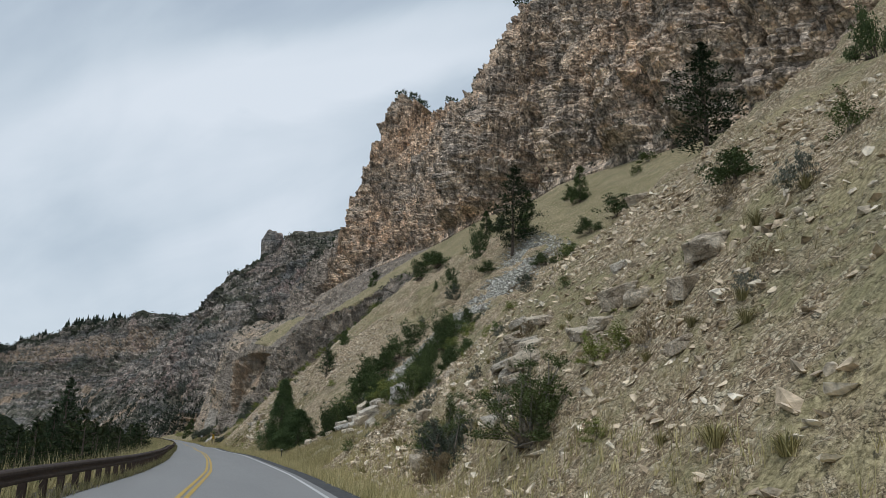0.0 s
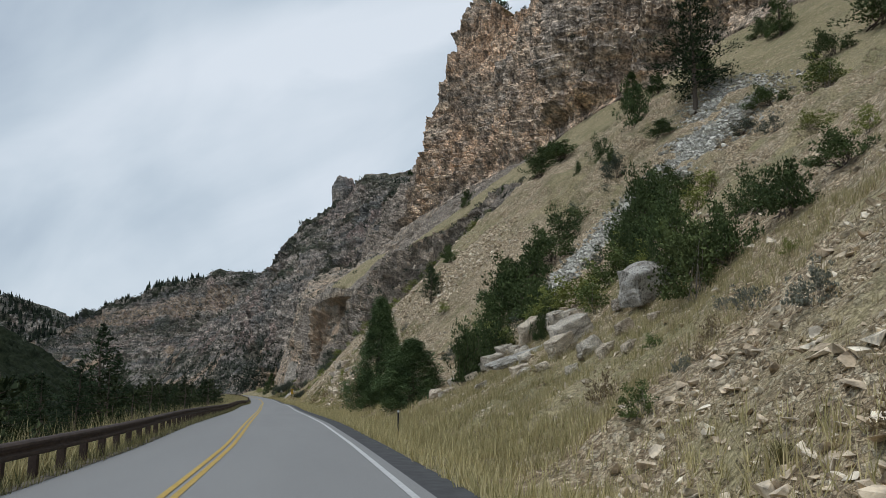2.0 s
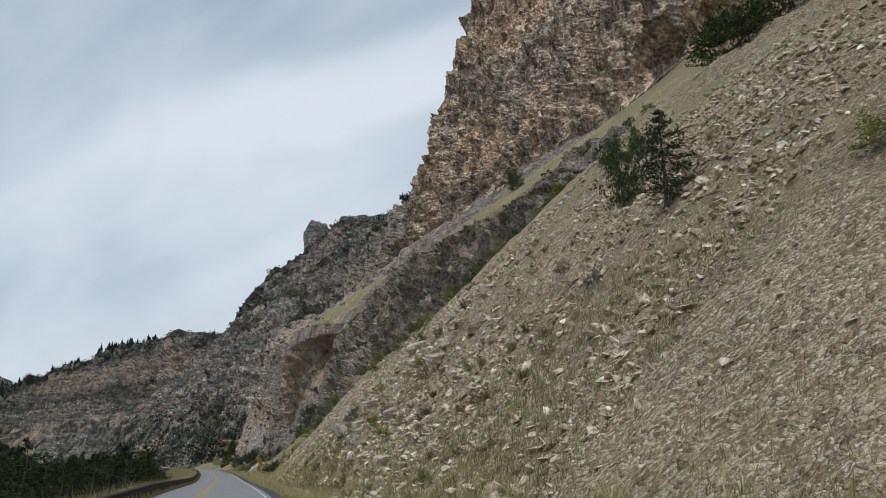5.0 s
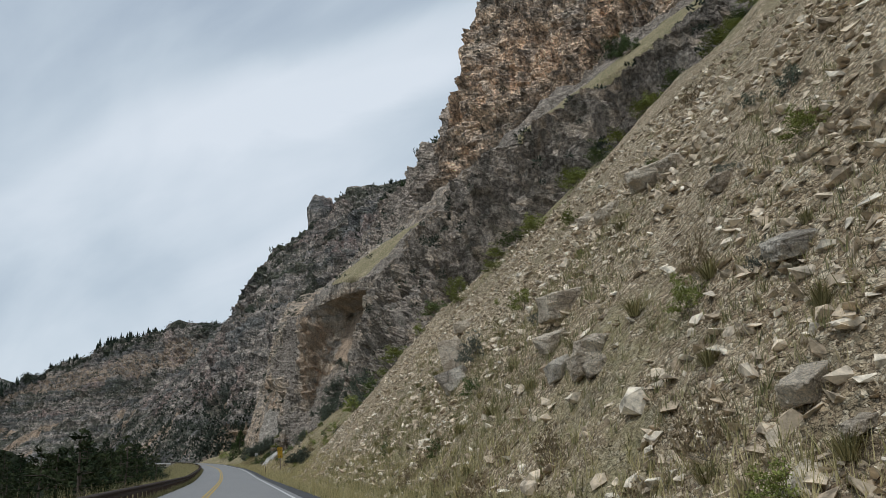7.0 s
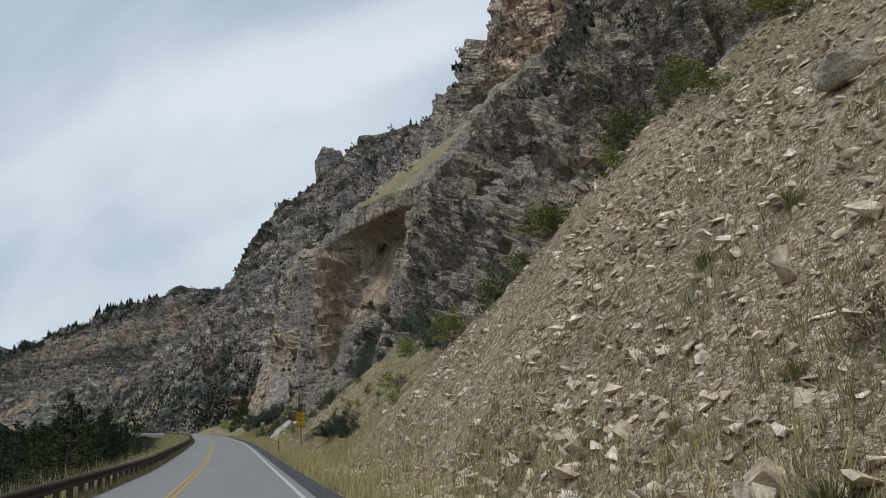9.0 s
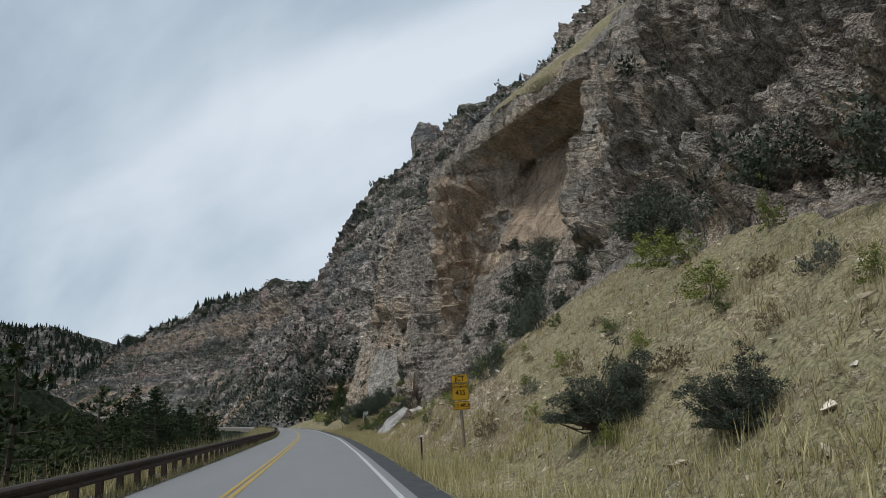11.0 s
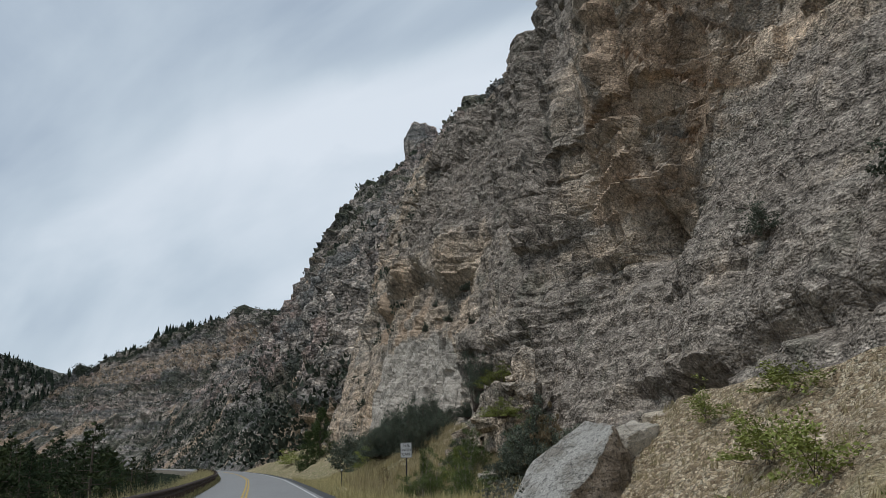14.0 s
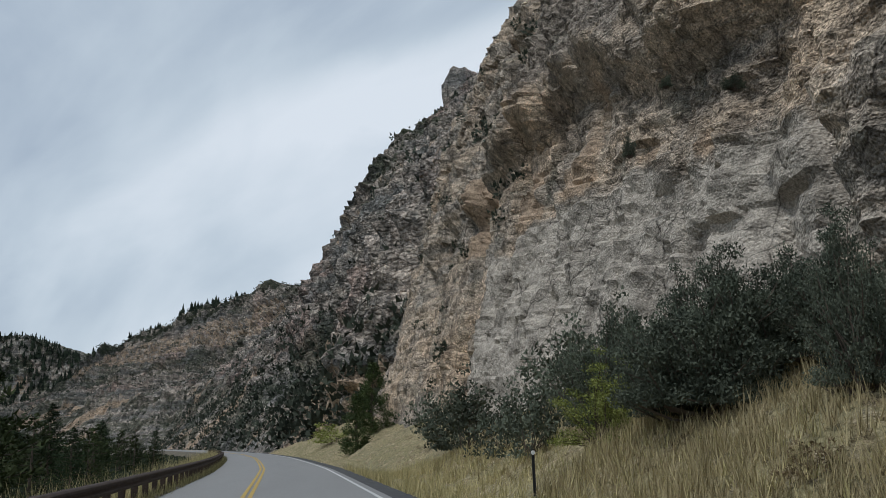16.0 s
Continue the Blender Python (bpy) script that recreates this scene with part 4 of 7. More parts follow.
def part(name, data, material, parent, label=""):
    """One mesh object under a thing or part, from a bmesh, a mesh or (verts, faces)."""
    if isinstance(data, bmesh.types.BMesh):
        me = bpy.data.meshes.new(name)
        data.to_mesh(me)
        data.free()
        me.materials.append(material)
    elif isinstance(data, tuple):
        me = mesh_from(name, *data, material)
    else:
        me = data
    ob = new(name, me)
    ob.parent = parent
    return tagged(ob, label)


def thing(name, label, category, group=""):
    return tagged(new(name), label, category, group)


def unit(v):
    return v / (np.linalg.norm(v, axis=-1, keepdims=True) + 1e-9)


def leaf_tris(p, along, length, width, r):
    """Pointed leaves or sprigs at the points p, along the given ways."""
    n = len(p)
    side = unit(np.cross(along, r.normal(size=(n, 3))))
    length, width = length * r.uniform(0.7, 1.3, (n, 1)), width * r.uniform(0.7, 1.3, (n, 1))
    v = np.stack([p - side * width * 0.5, p + side * width * 0.5, p + along * length], 1)
    return v.reshape(-1, 3), np.arange(3 * n).reshape(n, 3)


def join(*sheets):
    vs, fs, k = [], [], 0
    for v, f in sheets:
        vs.append(np.asarray(v))
        fs += [[i + k for i in q] for q in np.asarray(f).tolist()]
        k += len(v)
    return np.concatenate(vs), fs


def tube(points, radii, sides=5):
    """A tapered limb through points."""
    p = np.asarray(points, float)
    d = unit(np.gradient(p, axis=0))
    a = unit(np.cross(d, [0.31, 0.17, 0.93]))
    b = np.cross(d, a)
    t = np.linspace(0, 2 * np.pi, sides, endpoint=False)
    ring = p[:, None] + np.asarray(radii)[:, None, None] * (np.cos(t)[None, :, None] * a[:, None] + np.sin(t)[None, :, None] * b[:, None])
    n = len(p)
    f = [[i * sides + j, i * sides + (j + 1) % sides, (i + 1) * sides + (j + 1) % sides, (i + 1) * sides + j] for i in range(n - 1) for j in range(sides)]
    return ring.reshape(-1, 3), f


def leaf_material(name, a, b, rough=0.8, toned=True):
    m = Mat(name, rough, 0.12)
    mixed = m.math("ADD", m.math("MULTIPLY", m.island(), 0.45), m.math("MULTIPLY", m.attr("tone"), 0.55 if toned else 0.0))
    m.color(m.mix(m.ramp(mixed if toned else m.island(), [(0.0, tuple(0.8 * v for v in a)), (1.0, tuple(1.12 * v for v in b))]), m.ramp(m.random(), [(0.0, 0.75), (1.0, 1.2)]), 1.0, "MULTIPLY"))
    m.bsdf.inputs["Subsurface Weight"].default_value = 0.0
    return m.m


BARK = plain("grey brown bark", (0.12, 0.095, 0.075), 0.95, 0.3, 9)
TWIG = plain("pale dead twigs", (0.26, 0.23, 0.19), 0.9, 0.25, 9)
LEAF = dict(
    junip=leaf_material("juniper green", (0.025, 0.045, 0.018), (0.11, 0.145, 0.055)),
    pine=leaf_material("pine needles", (0.016, 0.03, 0.016), (0.05, 0.074, 0.034)),
    shrub=leaf_material("grey-green shrub leaves", (0.04, 0.058, 0.022), (0.17, 0.21, 0.075)),
    dark=leaf_material("dark shrub leaves", (0.045, 0.057, 0.042), (0.16, 0.18, 0.13)),
    sage=leaf_material("sagebrush leaves", (0.10, 0.105, 0.08), (0.23, 0.235, 0.185)),
    green=leaf_material("yellow-green shrub leaves", (0.09, 0.12, 0.026), (0.33, 0.35, 0.105)),
    dry=leaf_material("dry brown stems", (0.14, 0.105, 0.06), (0.30, 0.23, 0.135)),
    olive=leaf_material("olive grass clump", (0.16, 0.155, 0.065), (0.44, 0.385, 0.19), toned=False),
    yucca=leaf_material("green grass clump", (0.13, 0.14, 0.06), (0.40, 0.35, 0.18), toned=False),
    deep=leaf_material("deep juniper green", (0.022, 0.042, 0.018), (0.13, 0.18, 0.075)),
    wood=leaf_material("dark far woods", (0.010, 0.017, 0.011), (0.032, 0.043, 0.026), toned=False),
    broad=leaf_material("riverside tree leaves", (0.02, 0.034, 0.015), (0.07, 0.085, 0.035)),
)
STRAW = leaf_material("straw grass", (0.30, 0.245, 0.13), (0.52, 0.435, 0.25), 0.9, False)
STRAW_GREEN = leaf_material("greenish verge grass", (0.30, 0.275, 0.115), (0.58, 0.49, 0.27), 0.9, False)


def bush_sheets(r, tips, per_tip, leaf, clump, shape, stems=0.02, upright=0.3, wide=0.75):
    """Stems and leaves of a bush 2 m across and 2*shape m high: uneven lobes of clumps, and a tone for each leaf's clump."""
    stem_sheets, leaves, tones = [], [], []
    lobes = [(r.uniform(0, 2 * np.pi), np.arcsin(r.uniform(*((0.02, 0.35) if k % 5 < 2 else (0.3, 1.0)))), r.uniform(0.66, 1.05), r.uniform(0, 1)) for k in range(12)]
    for k in range(tips):
        a, e, reach, hue = lobes[k % len(lobes)]
        a, e = a + r.normal() * 0.42, np.clip(e + r.normal() * 0.26, 0.05, 1.55)
        reach = reach * r.uniform(0.5, 1.0) ** 0.6
        tip = np.array([np.cos(a) * np.cos(e), np.sin(a) * np.cos(e), 2 * shape * np.sin(e)]) * reach * 1.06
        base = np.array([*(r.normal(size=2) * 0.12), -0.12])
        mid = base * 0.5 + tip * 0.5 + np.array([0, 0, 0.12]) * r.uniform(-1, 1) + r.normal(size=3) * 0.07
        if per_tip > 60 or k % 3 == 0:
            stem_sheets.append(tube([base, mid, tip], [stems, stems * 0.7, stems * 0.25], 3))
        where = r.uniform(0.4, 1.05, (per_tip, 1))
        centre = np.where(where < 0.75, mid + (tip - mid) * (where - 0.2) / 0.8, tip)
        p = centre + unit(r.normal(size=(per_tip, 3))) * r.uniform(0.1, 1.0, (per_tip, 1)) ** 0.7 * clump * 1.25 * [1, 1, 0.75]
        p[:, 2] = np.abs(p[:, 2]) * 1.0 + 0.02
        way = unit(r.normal(size=(per_tip, 3)) + np.array([0, 0, upright]) + unit(tip[None]) * 0.7)
        leaves.append(leaf_tris(p, way, leaf, leaf * wide, r))
        tones.append(np.full(3 * per_tip, 0.5 * hue + 0.5 * r.uniform()))
    return join(*stem_sheets), join(*leaves), np.concatenate(tones)


def set_tone(ob, tones):
    a = ob.data.attributes.new("tone", "FLOAT", "POINT")
    a.data.foreach_set("value", np.asarray(tones, np.float32))


BUSH = {}
BUSH_KINDS = dict(  # tips, leaves per tip, leaf, clump, shape, stem, upright, label
    shrub=(60, 95, 0.05, 0.15, 0.85, 0.014, 0.3, "green leafy shrub with bare grey twigs below"),
    dark=(70, 105, 0.05, 0.15, 0.8, 0.014, 0.3, "dense dark grey-green shrub on the dry slope"),
    sage=(80, 60, 0.05, 0.085, 0.6, 0.012, 0.9, "pale grey sagebrush on the stony slope"),
    green=(58, 95, 0.05, 0.16, 0.95, 0.012, 0.3, "bright yellow-green leafy shrub on the slope"),
    dry=(90, 26, 0.06, 0.09, 0.65, 0.009, 1.2, "dry brown brush with thin bare stems"),
    junip=(76, 125, 0.045, 0.15, 0.7, 0.018, 0.4, "dense dark green juniper"),
)
for kind, (tips, per, leaf, clump, shape, st, upr, lab) in BUSH_KINDS.items():
    for near in (0, 1):
        BUSH[kind, near] = []
        for v in range(3 if near == 0 else 2):
            r = np.random.default_rng(100 + 17 * v + len(kind) + 7 * near)
            f, g, q = ((0.75, 0.38, 1.55), (1.5, 2.3, 0.8 if kind != "dry" else 1.0))[near]
            stems, leaves, tones = bush_sheets(r, int(tips * f), int(per * g), leaf * q, clump * (0.85 if near else 1.0), shape, st * (1.6 if near else 1.0), upr, 0.6 if near else 0.75)
            ob = thing("juniper_bush" if kind == "junip" else "sagebrush" if kind == "sage" else "shrub", lab, "juniper" if kind == "junip" else "bush", "bushes on the slope")
            part("stem", stems, TWIG if kind in ("shrub", "sage", "dry") else BARK, ob)
            set_tone(part("foliage", leaves, LEAF[kind], ob), tones)
            ob.location = (-60 - 3 * v, -200, -9)
            BUSH[kind, near].append((ob, shape))


def by_road(x, y, w=2.0):
    """Whether a plant stands close to the road, where it shows its leaves."""
    return int(w > 1.4 and x - ROAD(np.array([y]))[0, 0] < 13.5 and (y < 30 or 130 < y < 160 or 220 < y < 228 or 296 < y < 326))


def clump_sheet(r, n, length, width, spread, droop):
    """A clump of long blades, each bent once."""
    a = r.uniform(0, 2 * np.pi, n)
    out = np.stack([np.cos(a), np.sin(a), 0 * a], 1)
    lean = r.uniform(0.1, 1.0, (n, 1)) * spread
    ln = length * r.uniform(0.6, 1.15, (n, 1))
    base = out * r.uniform(0, 0.12, (n, 1))
    mid = base + (out * lean * 0.5 + [0, 0, 0.6]) * ln
    tip = mid + (out * lean * 0.9 + np.array([0, 0, 0.4]) - droop * lean * np.array([0, 0, 0.6])) * ln
    side = np.cross(out, [0, 0, 1]) * width
    v = np.stack([base - side, base + side, mid + side * 0.8, mid - side * 0.8, tip], 1).reshape(-1, 3)
    f = []
    for k in range(n):
        f += [[5 * k, 5 * k + 1, 5 * k + 2, 5 * k + 3], [5 * k + 3, 5 * k + 2, 5 * k + 4]]
    return v, f


YUCCA = []
for v in range(2):
    ob = thing("grass_clump", "tall clump of green and straw blades", "grass", "grass clumps on the slope")
    part("tuft", clump_sheet(np.random.default_rng(50 + v), 190, 0.42, 0.006, 1.1, 0.75), LEAF["olive"], ob)
    ob.location = (-70 - 3 * v, -200, -9)
    YUCCA.append(ob)


def needle_tree(r, height, width, limbs, trunk_r, gap=0.1, crown="pine"):
    """Trunk, limbs and needle sprays of a conifer."""
    trunk = tube([(0, 0, -0.4), (0.01 * height, 0, height * 0.35), (-0.008 * height, 0.01 * height, height * 0.7), (0, 0, height)], [trunk_r, trunk_r * 0.75, trunk_r * 0.4, 0.02], 7)
    wood, sprays, tones = [], [], []
    for k in range(limbs):
        u = gap + (1 - gap) * (k + r.uniform(0, 1)) / limbs
        z = u * height * 0.97
        a = k * 2.4 + r.uniform(-0.5, 0.5)
        full = np.sin(np.clip((1 - u) * 1.25, 0, 1) * np.pi / 2) if crown == "pine" else (1 - u) ** 0.75
        reach = width * 0.5 * full * r.uniform(0.6, 1.1) * (0.65 + 0.35 * min(1.0, (u - gap) / 0.15)) + 0.12
        out = np.array([np.cos(a), np.sin(a), 0])
        up = r.uniform(-0.05, 0.35)
        pts = np.array([[0, 0, z], out * reach * 0.5 + [0, 0, z + reach * 0.12 * up], out * reach + [0, 0, z + reach * up]])
        wood.append(tube(pts, [trunk_r * 0.28 * (1.1 - u) + 0.01, trunk_r * 0.14 + 0.006, 0.006], 4))
        n = int((22 + 58 * reach / (width * 0.5)) * (0.9 if gap < 0.1 else 1.5))
        t = r.uniform(0.25, 1.05, (n, 1))
        c = np.where(t < 0.5, pts[0] + (pts[1] - pts[0]) * t * 2, pts[1] + (pts[2] - pts[1]) * (t - 0.5) * 2)
        spread = 0.06 * width * (0.35 + 0.65 * full)
        p = c + r.normal(size=(n, 3)) * spread * [1, 1, 0.55]
        way = unit(out[None] * 0.9 + r.normal(size=(n, 3)) * 0.75 + [0, 0, 0.65])
        sprays.append(leaf_tris(p, way, 0.27 if limbs > 30 else 0.4, 0.13 if limbs > 30 else 0.22, r))
        tones.append(np.full(3 * n, r.uniform()))
    return trunk, join(*wood), join(*sprays), np.concatenate(tones)


def puff_tree(r, height, width, puffs, trunk_r, n=60, leaf=0.13):
    """A dense juniper: a short trunk and a crown of many small tufts, round at the foot and drawn to a tip."""
    trunk = tube([(0, 0, -0.4), (0.02 * height, 0, height * 0.4), (0, 0.01 * height, height * 0.92)], [trunk_r, trunk_r * 0.7, 0.02], 7)
    wood, sheets, tones = [], [], []
    for k in range(puffs):
        u = r.uniform(0.02, 1.0) ** 1.45
        a = r.uniform(0, 2 * np.pi)
        full = (np.sin(np.clip(u * 4.5, 0, 1) * np.pi / 2) * 0.25 + 0.75) * (1 - u) ** (0.62 if puffs < 200 else 0.7) * (0.86 + 0.16 * np.sin(2 * a + 5 * u) + 0.12 * np.sin(5 * a - 9 * u))
        rad = width * 0.5 * full * r.uniform(0.2, 1.0) ** 0.5
        c = np.array([np.cos(a) * rad, np.sin(a) * rad, u * height * 0.97 + 0.05])
        if k % 7 == 0:
            wood.append(tube([(0, 0, max(0.1, c[2] - rad * 0.5)), c * [0.5, 0.5, 1] - [0, 0, 0.12 * rad], c], [0.03, 0.02, 0.006], 4))
        s = 0.092 * width * r.uniform(0.7, 1.25)
        p = c + unit(r.normal(size=(n, 3))) * r.uniform(0.1, 1, (n, 1)) ** 0.5 * s * [1, 1, 1.25]
        way = unit(r.normal(size=(n, 3)) + np.array([np.cos(a), np.sin(a), 0.9]) * 0.7)
        sheets.append(leaf_tris(p, way, leaf, leaf * 0.55, r))
        tones.append(np.full(3 * n, r.uniform()))
    return trunk, join(*wood), join(*sheets), np.concatenate(tones)


TREES = {}


def tree_kind(key, name, label, seeds, height, width, limbs, trunk_r, gap, crown, leaf, group):
    TREES[key] = []
    for v in seeds:
        rr = np.random.default_rng(v)
        trunk, limbs_s, sprays, tones = puff_tree(rr, height, width, limbs, trunk_r, *gap) if crown == "cone" else needle_tree(rr, height, width, limbs, trunk_r, gap, crown)
        ob = thing(name, label, "tree", group)
        part("trunk", join(trunk, limbs_s), BARK, ob)
        set_tone(part("crown", sprays, LEAF[leaf], ob), tones)
        ob.location = (-90 - 8 * (v % 7), -200, -9)
        TREES[key].append((ob, height, width))


tree_kind("pine", "pine_tree", "tall dark green pine with open tiers of limbs", (11, 12), 12.0, 6.4, 52, 0.2, 0.12, "pine", "pine", "pines on the slope")
tree_kind("junip", "juniper_tree", "dense dark green conical juniper", (21, 22), 7.0, 3.8, 150, 0.16, (55, 0.16), "cone", "junip", "junipers on the slope")
tree_kind("near_junip", "juniper_tree", "large dense green juniper beside the road", (23, 24), 7.0, 4.6, 340, 0.2, (170, 0.10), "cone", "deep", "junipers on the slope")
tree_kind("river", "riverside_tree", "dark green tree on the river flat", (31, 32, 33), 10.0, 7.0, 22, 0.2, 0.08, "pine", "broad", "trees by the river")


def plant(proto, x, y, z, sx, sz, turn):
    return copy_thing(proto, Matrix.LocRotScale((x, y, z), Euler((0, 0, turn)), (sx, sx, sz)))


# x, y, width, height of bushes, by kind
PLANTED = dict(
    shrub=[(21, 74.5, 3.6, 2.4), (17.8, 81.0, 2.6, 1.8), (8.8, 20.9, 3.3, 2.1), (8.9, 27.9, 2.6, 1.8), (14.6, 15.6, 1.5, 1.1), (62, 102.6, 3, 1.9), (66.5, 106.8, 4.5, 2.3), (15.9, 88, 3.2, 2.3), (16.8, 62.4, 2.5, 2.0), (43.2, 86.8, 4.4, 2.7), (18.5, 91, 4.3, 2.2),
           (23, 101.6, 4, 2.4), (19.7, 110, 2.4, 1.4), (7.9, 300.3, 2.3, 2.0), (9.2, 296.5, 2.6, 1.7), (28, 118, 2, 1.2), (33, 144, 1.8, 1.1), (10.4, 303, 2.4, 2.1), (12.4, 299.6, 2.6, 2.0), (11.3, 161.9, 1.0, 0.9)],
    dark=[(8.4, 26.4, 3.2, 1.7), (20.9, 65, 3.2, 2.6), (18.5, 151, 1.1, 0.8), (10.8, 225.3, 2.6, 1.8), (11.3, 220.1, 2.0, 1.2), (12.5, 249.6, 2.0, 2.2), (13.2, 250.3, 1.6, 1.7), (17.9, 259.4, 2.4, 3.2), (20.4, 240, 3.0, 2.4), (8.6, 318.9, 3.6, 3.0),
          (7.2, 339.4, 4.6, 3.4), (8, 354.5, 5, 4.2), (7.2, 328, 3, 2.6)] + [(8.6, 321.5, 2.7, 2.7), (9.4, 315.4, 1.8, 2.4), (7.4, 333, 3.2, 2.7), (8.6, 325, 3.2, 2.8), (8.2, 347, 4, 3.4),
          (12.1, 297.4, 3.9, 2.6), (11.2, 319, 2.8, 2.4), (10.4, 321.5, 3.0, 2.6), (9.4, 329, 3.2, 2.6), (11.3, 306.4, 2.2, 1.5), (10.7, 308.6, 1.2, 0.9)],
    sage=[(9.6, 24.6, 1.0, 0.8), (32.8, 92.8, 5.4, 3), (10.8, 14.7, 0.7, 0.7), (11.3, 38.8, 2.0, 1.3), (25.7, 94.1, 5.2, 2.8), (39.8, 96.8, 4.8, 2.1), (17.3, 98.3, 1.3, 0.8), (20, 94.7, 2.9, 1.7), (15.2, 169.4, 2.1, 1.4),
          (9, 290, 2.2, 1.3), (12.6, 58, 0.9, 0.7), (14.4, 64, 1.1, 0.8), (11.6, 30, 0.8, 0.6), (13.2, 34, 0.9, 0.6), (16.5, 150, 0.9, 0.7)],
    green=[(19.8, 78.6, 3.7, 2.4), (18.9, 74.6, 3.4, 2.2), (17.4, 88.3, 3.7, 2.3), (16.0, 86.2, 2.6, 1.7), (21.6, 90.7, 3.5, 2.3), (26.7, 101.9, 3.5, 2.0), (23.9, 91.5, 2.4, 1.5), (19.3, 83, 2.4, 1.9), (20.1, 110.2, 2.4, 1.4), (10.5, 141.2, 1.1, 0.95), (13.4, 147.4, 1.0, 1.15), (22.7, 174, 2.3, 1.4), (17.5, 168.4, 1.9, 1.2), (19.8, 243.2, 2.8, 2.2), (19.0, 231.9, 1.3, 1.7), (14.4, 220.7, 0.9, 0.9), (12.7, 240.7, 0.8, 0.6), (11.1, 252, 1.2, 0.8), (14.7, 261.5, 1.9, 1.4), (15.6, 285.2, 2.6, 1.1), (14.2, 287.6, 1.9, 1.2), (11.4, 274.8, 1.5, 1.0), (16.2, 272.8, 1.4, 1.5),
           (9.9, 274.2, 1.6, 1.1), (7.6, 322.6, 2.7, 1.9), (1.5, 398, 6, 3.2)] + [(10.4, 19, 1.4, 0.95), (29, 186, 3, 1.5), (24, 192, 2.6, 1.3), (19, 198, 2.4, 1.2), (33, 182, 3, 1.3), (19.5, 239.5, 3.2, 2.2), (12.6, 280.5, 2.6, 1.7), (11.2, 281.5, 2.0, 1.3), (13.6, 283.5, 2.4, 1.6), (18.2, 271.2, 3.2, 1.9), (15.3, 228.9, 2.1, 1.3), (13.6, 256.2, 1.5, 1.3), (12.6, 212.6, 1.7, 1.0), (37, 176, 2.6, 1.2), (26.5, 189, 2.8, 1.3), (21.5, 195, 2.6, 1.2), (17.5, 201, 2.4, 1.3), (9.6, 302, 1.8, 1.6)],
    dry=[(7.9, 25.4, 1.8, 1.1), (10.1, 25.6, 1.1, 0.8), (12.1, 297.0, 2.2, 2.6), (11.2, 44.6, 1.9, 1.2), (25, 163.7, 1.6, 1.5), (10.5, 145.2, 1.0, 0.75), (10.9, 149.4, 1.1, 0.85), (7.8, 314.6, 1.2, 0.8), (7.5, 311.6, 1.1, 0.65), (12.4, 137.5, 0.9, 0.6), (13, 131, 1.0, 0.6), (9.8, 152, 1.2, 0.8), (10.3, 157, 1.2, 0.8),
         (11.5, 162, 1.2, 0.8), (12, 126.5, 0.9, 0.7), (10.4, 133, 0.9, 0.6)],
    junip=[(14.7, 81.8, 2.0, 2.4), (22.7, 78.8, 3.9, 2.7), (17.0, 76.6, 1.5, 2.0), (20.4, 85.8, 4.4, 3.6), (25.5, 80.5, 3.6, 2.6), (21, 93.6, 6.2, 3.9), (24.2, 96.1, 5.6, 3.3), (44.6, 150.6, 8.5, 4.4), (41.9, 115.9, 4.8, 3.7), (48.9, 93.1, 4.5, 2.6), (52.2, 91.5, 7.4, 3.3), (15.7, 21.1, 2.3, 1.4), (24.4, 23.7, 2.0, 2.7)] + [(46.6, 211.2, 4.6, 3.4), (25.2, 134.9, 2.8, 2.4),
           (20, 60.4, 3.0, 2.5), (14.8, 81, 2.7, 3.1), (37.7, 120.3, 1.6, 2.0), (38.6, 114.2, 3.0, 2.6), (42.5, 140, 7, 2.8), (46.8, 183.1, 2, 2.7), (44.3, 203.3, 3.1, 2.9), (16.6, 84.5, 3.4, 3.0), (35, 100, 4, 2.5), (47, 120, 4.5, 3.4), (56, 112, 4, 2.8)],
)
# the slope with the chute of scree: plants on both sides of it
for kind in PLANTED:
    PLANTED[kind] = [q for q in PLANTED[kind] if not ((56 < q[1] < 71 or 89 < q[1] < 131) and q[0] < 46)]
PLANTED["junip"] += [(16.2, 87.3, 3.8, 2.9), (20.6, 93, 5.6, 4.0), (25.1, 97, 5.2, 3.2), (17.9, 65.5, 2.0, 2.3), (23.8, 80.4, 2.4, 2.4), (27.4, 82.8, 4.2, 3.2), (20.7, 63.3, 2.4, 1.9), (19.2, 59.3, 2.8, 2.2), (20.4, 58.2, 2.4, 1.4),
                     (40.5, 113.3, 4.8, 6.0), (35.5, 108.4, 2.3, 2.3), (34.8, 114.8, 1.5, 2.2), (39.5, 141.5, 6.4, 3.6), (43.9, 144.6, 5, 3.2)]
PLANTED["junip"] += [(24.5, 130.8, 2.0, 2.4), (21.6, 127.7, 2.6, 3.4), (39.1, 104.5, 4.2, 2.2), (42.5, 93.1, 4.2, 2.0), (21.0, 65.1, 1.5, 1.3), (19.0, 69.0, 1.8, 1.8), (22.4, 73.5, 3.2, 2.4), (18.2, 89.5, 2.6, 2.2), (22.8, 98.2, 3.6, 2.4), (30.5, 87, 3.4, 2.4), (36, 112, 3.4, 3.6), (46, 108, 4.4, 4.4)]
PLANTED["shrub"] += [(29.4, 101.2, 3.0, 1.8), (17.4, 70.9, 3.3, 1.9), (16.9, 61.2, 3.3, 3.0), (20.2, 75.5, 3.0, 2.2), (19.6, 82.6, 2.6, 1.9), (26.5, 86.4, 2.8, 1.8), (18.6, 62.6, 2.6, 2.2)]
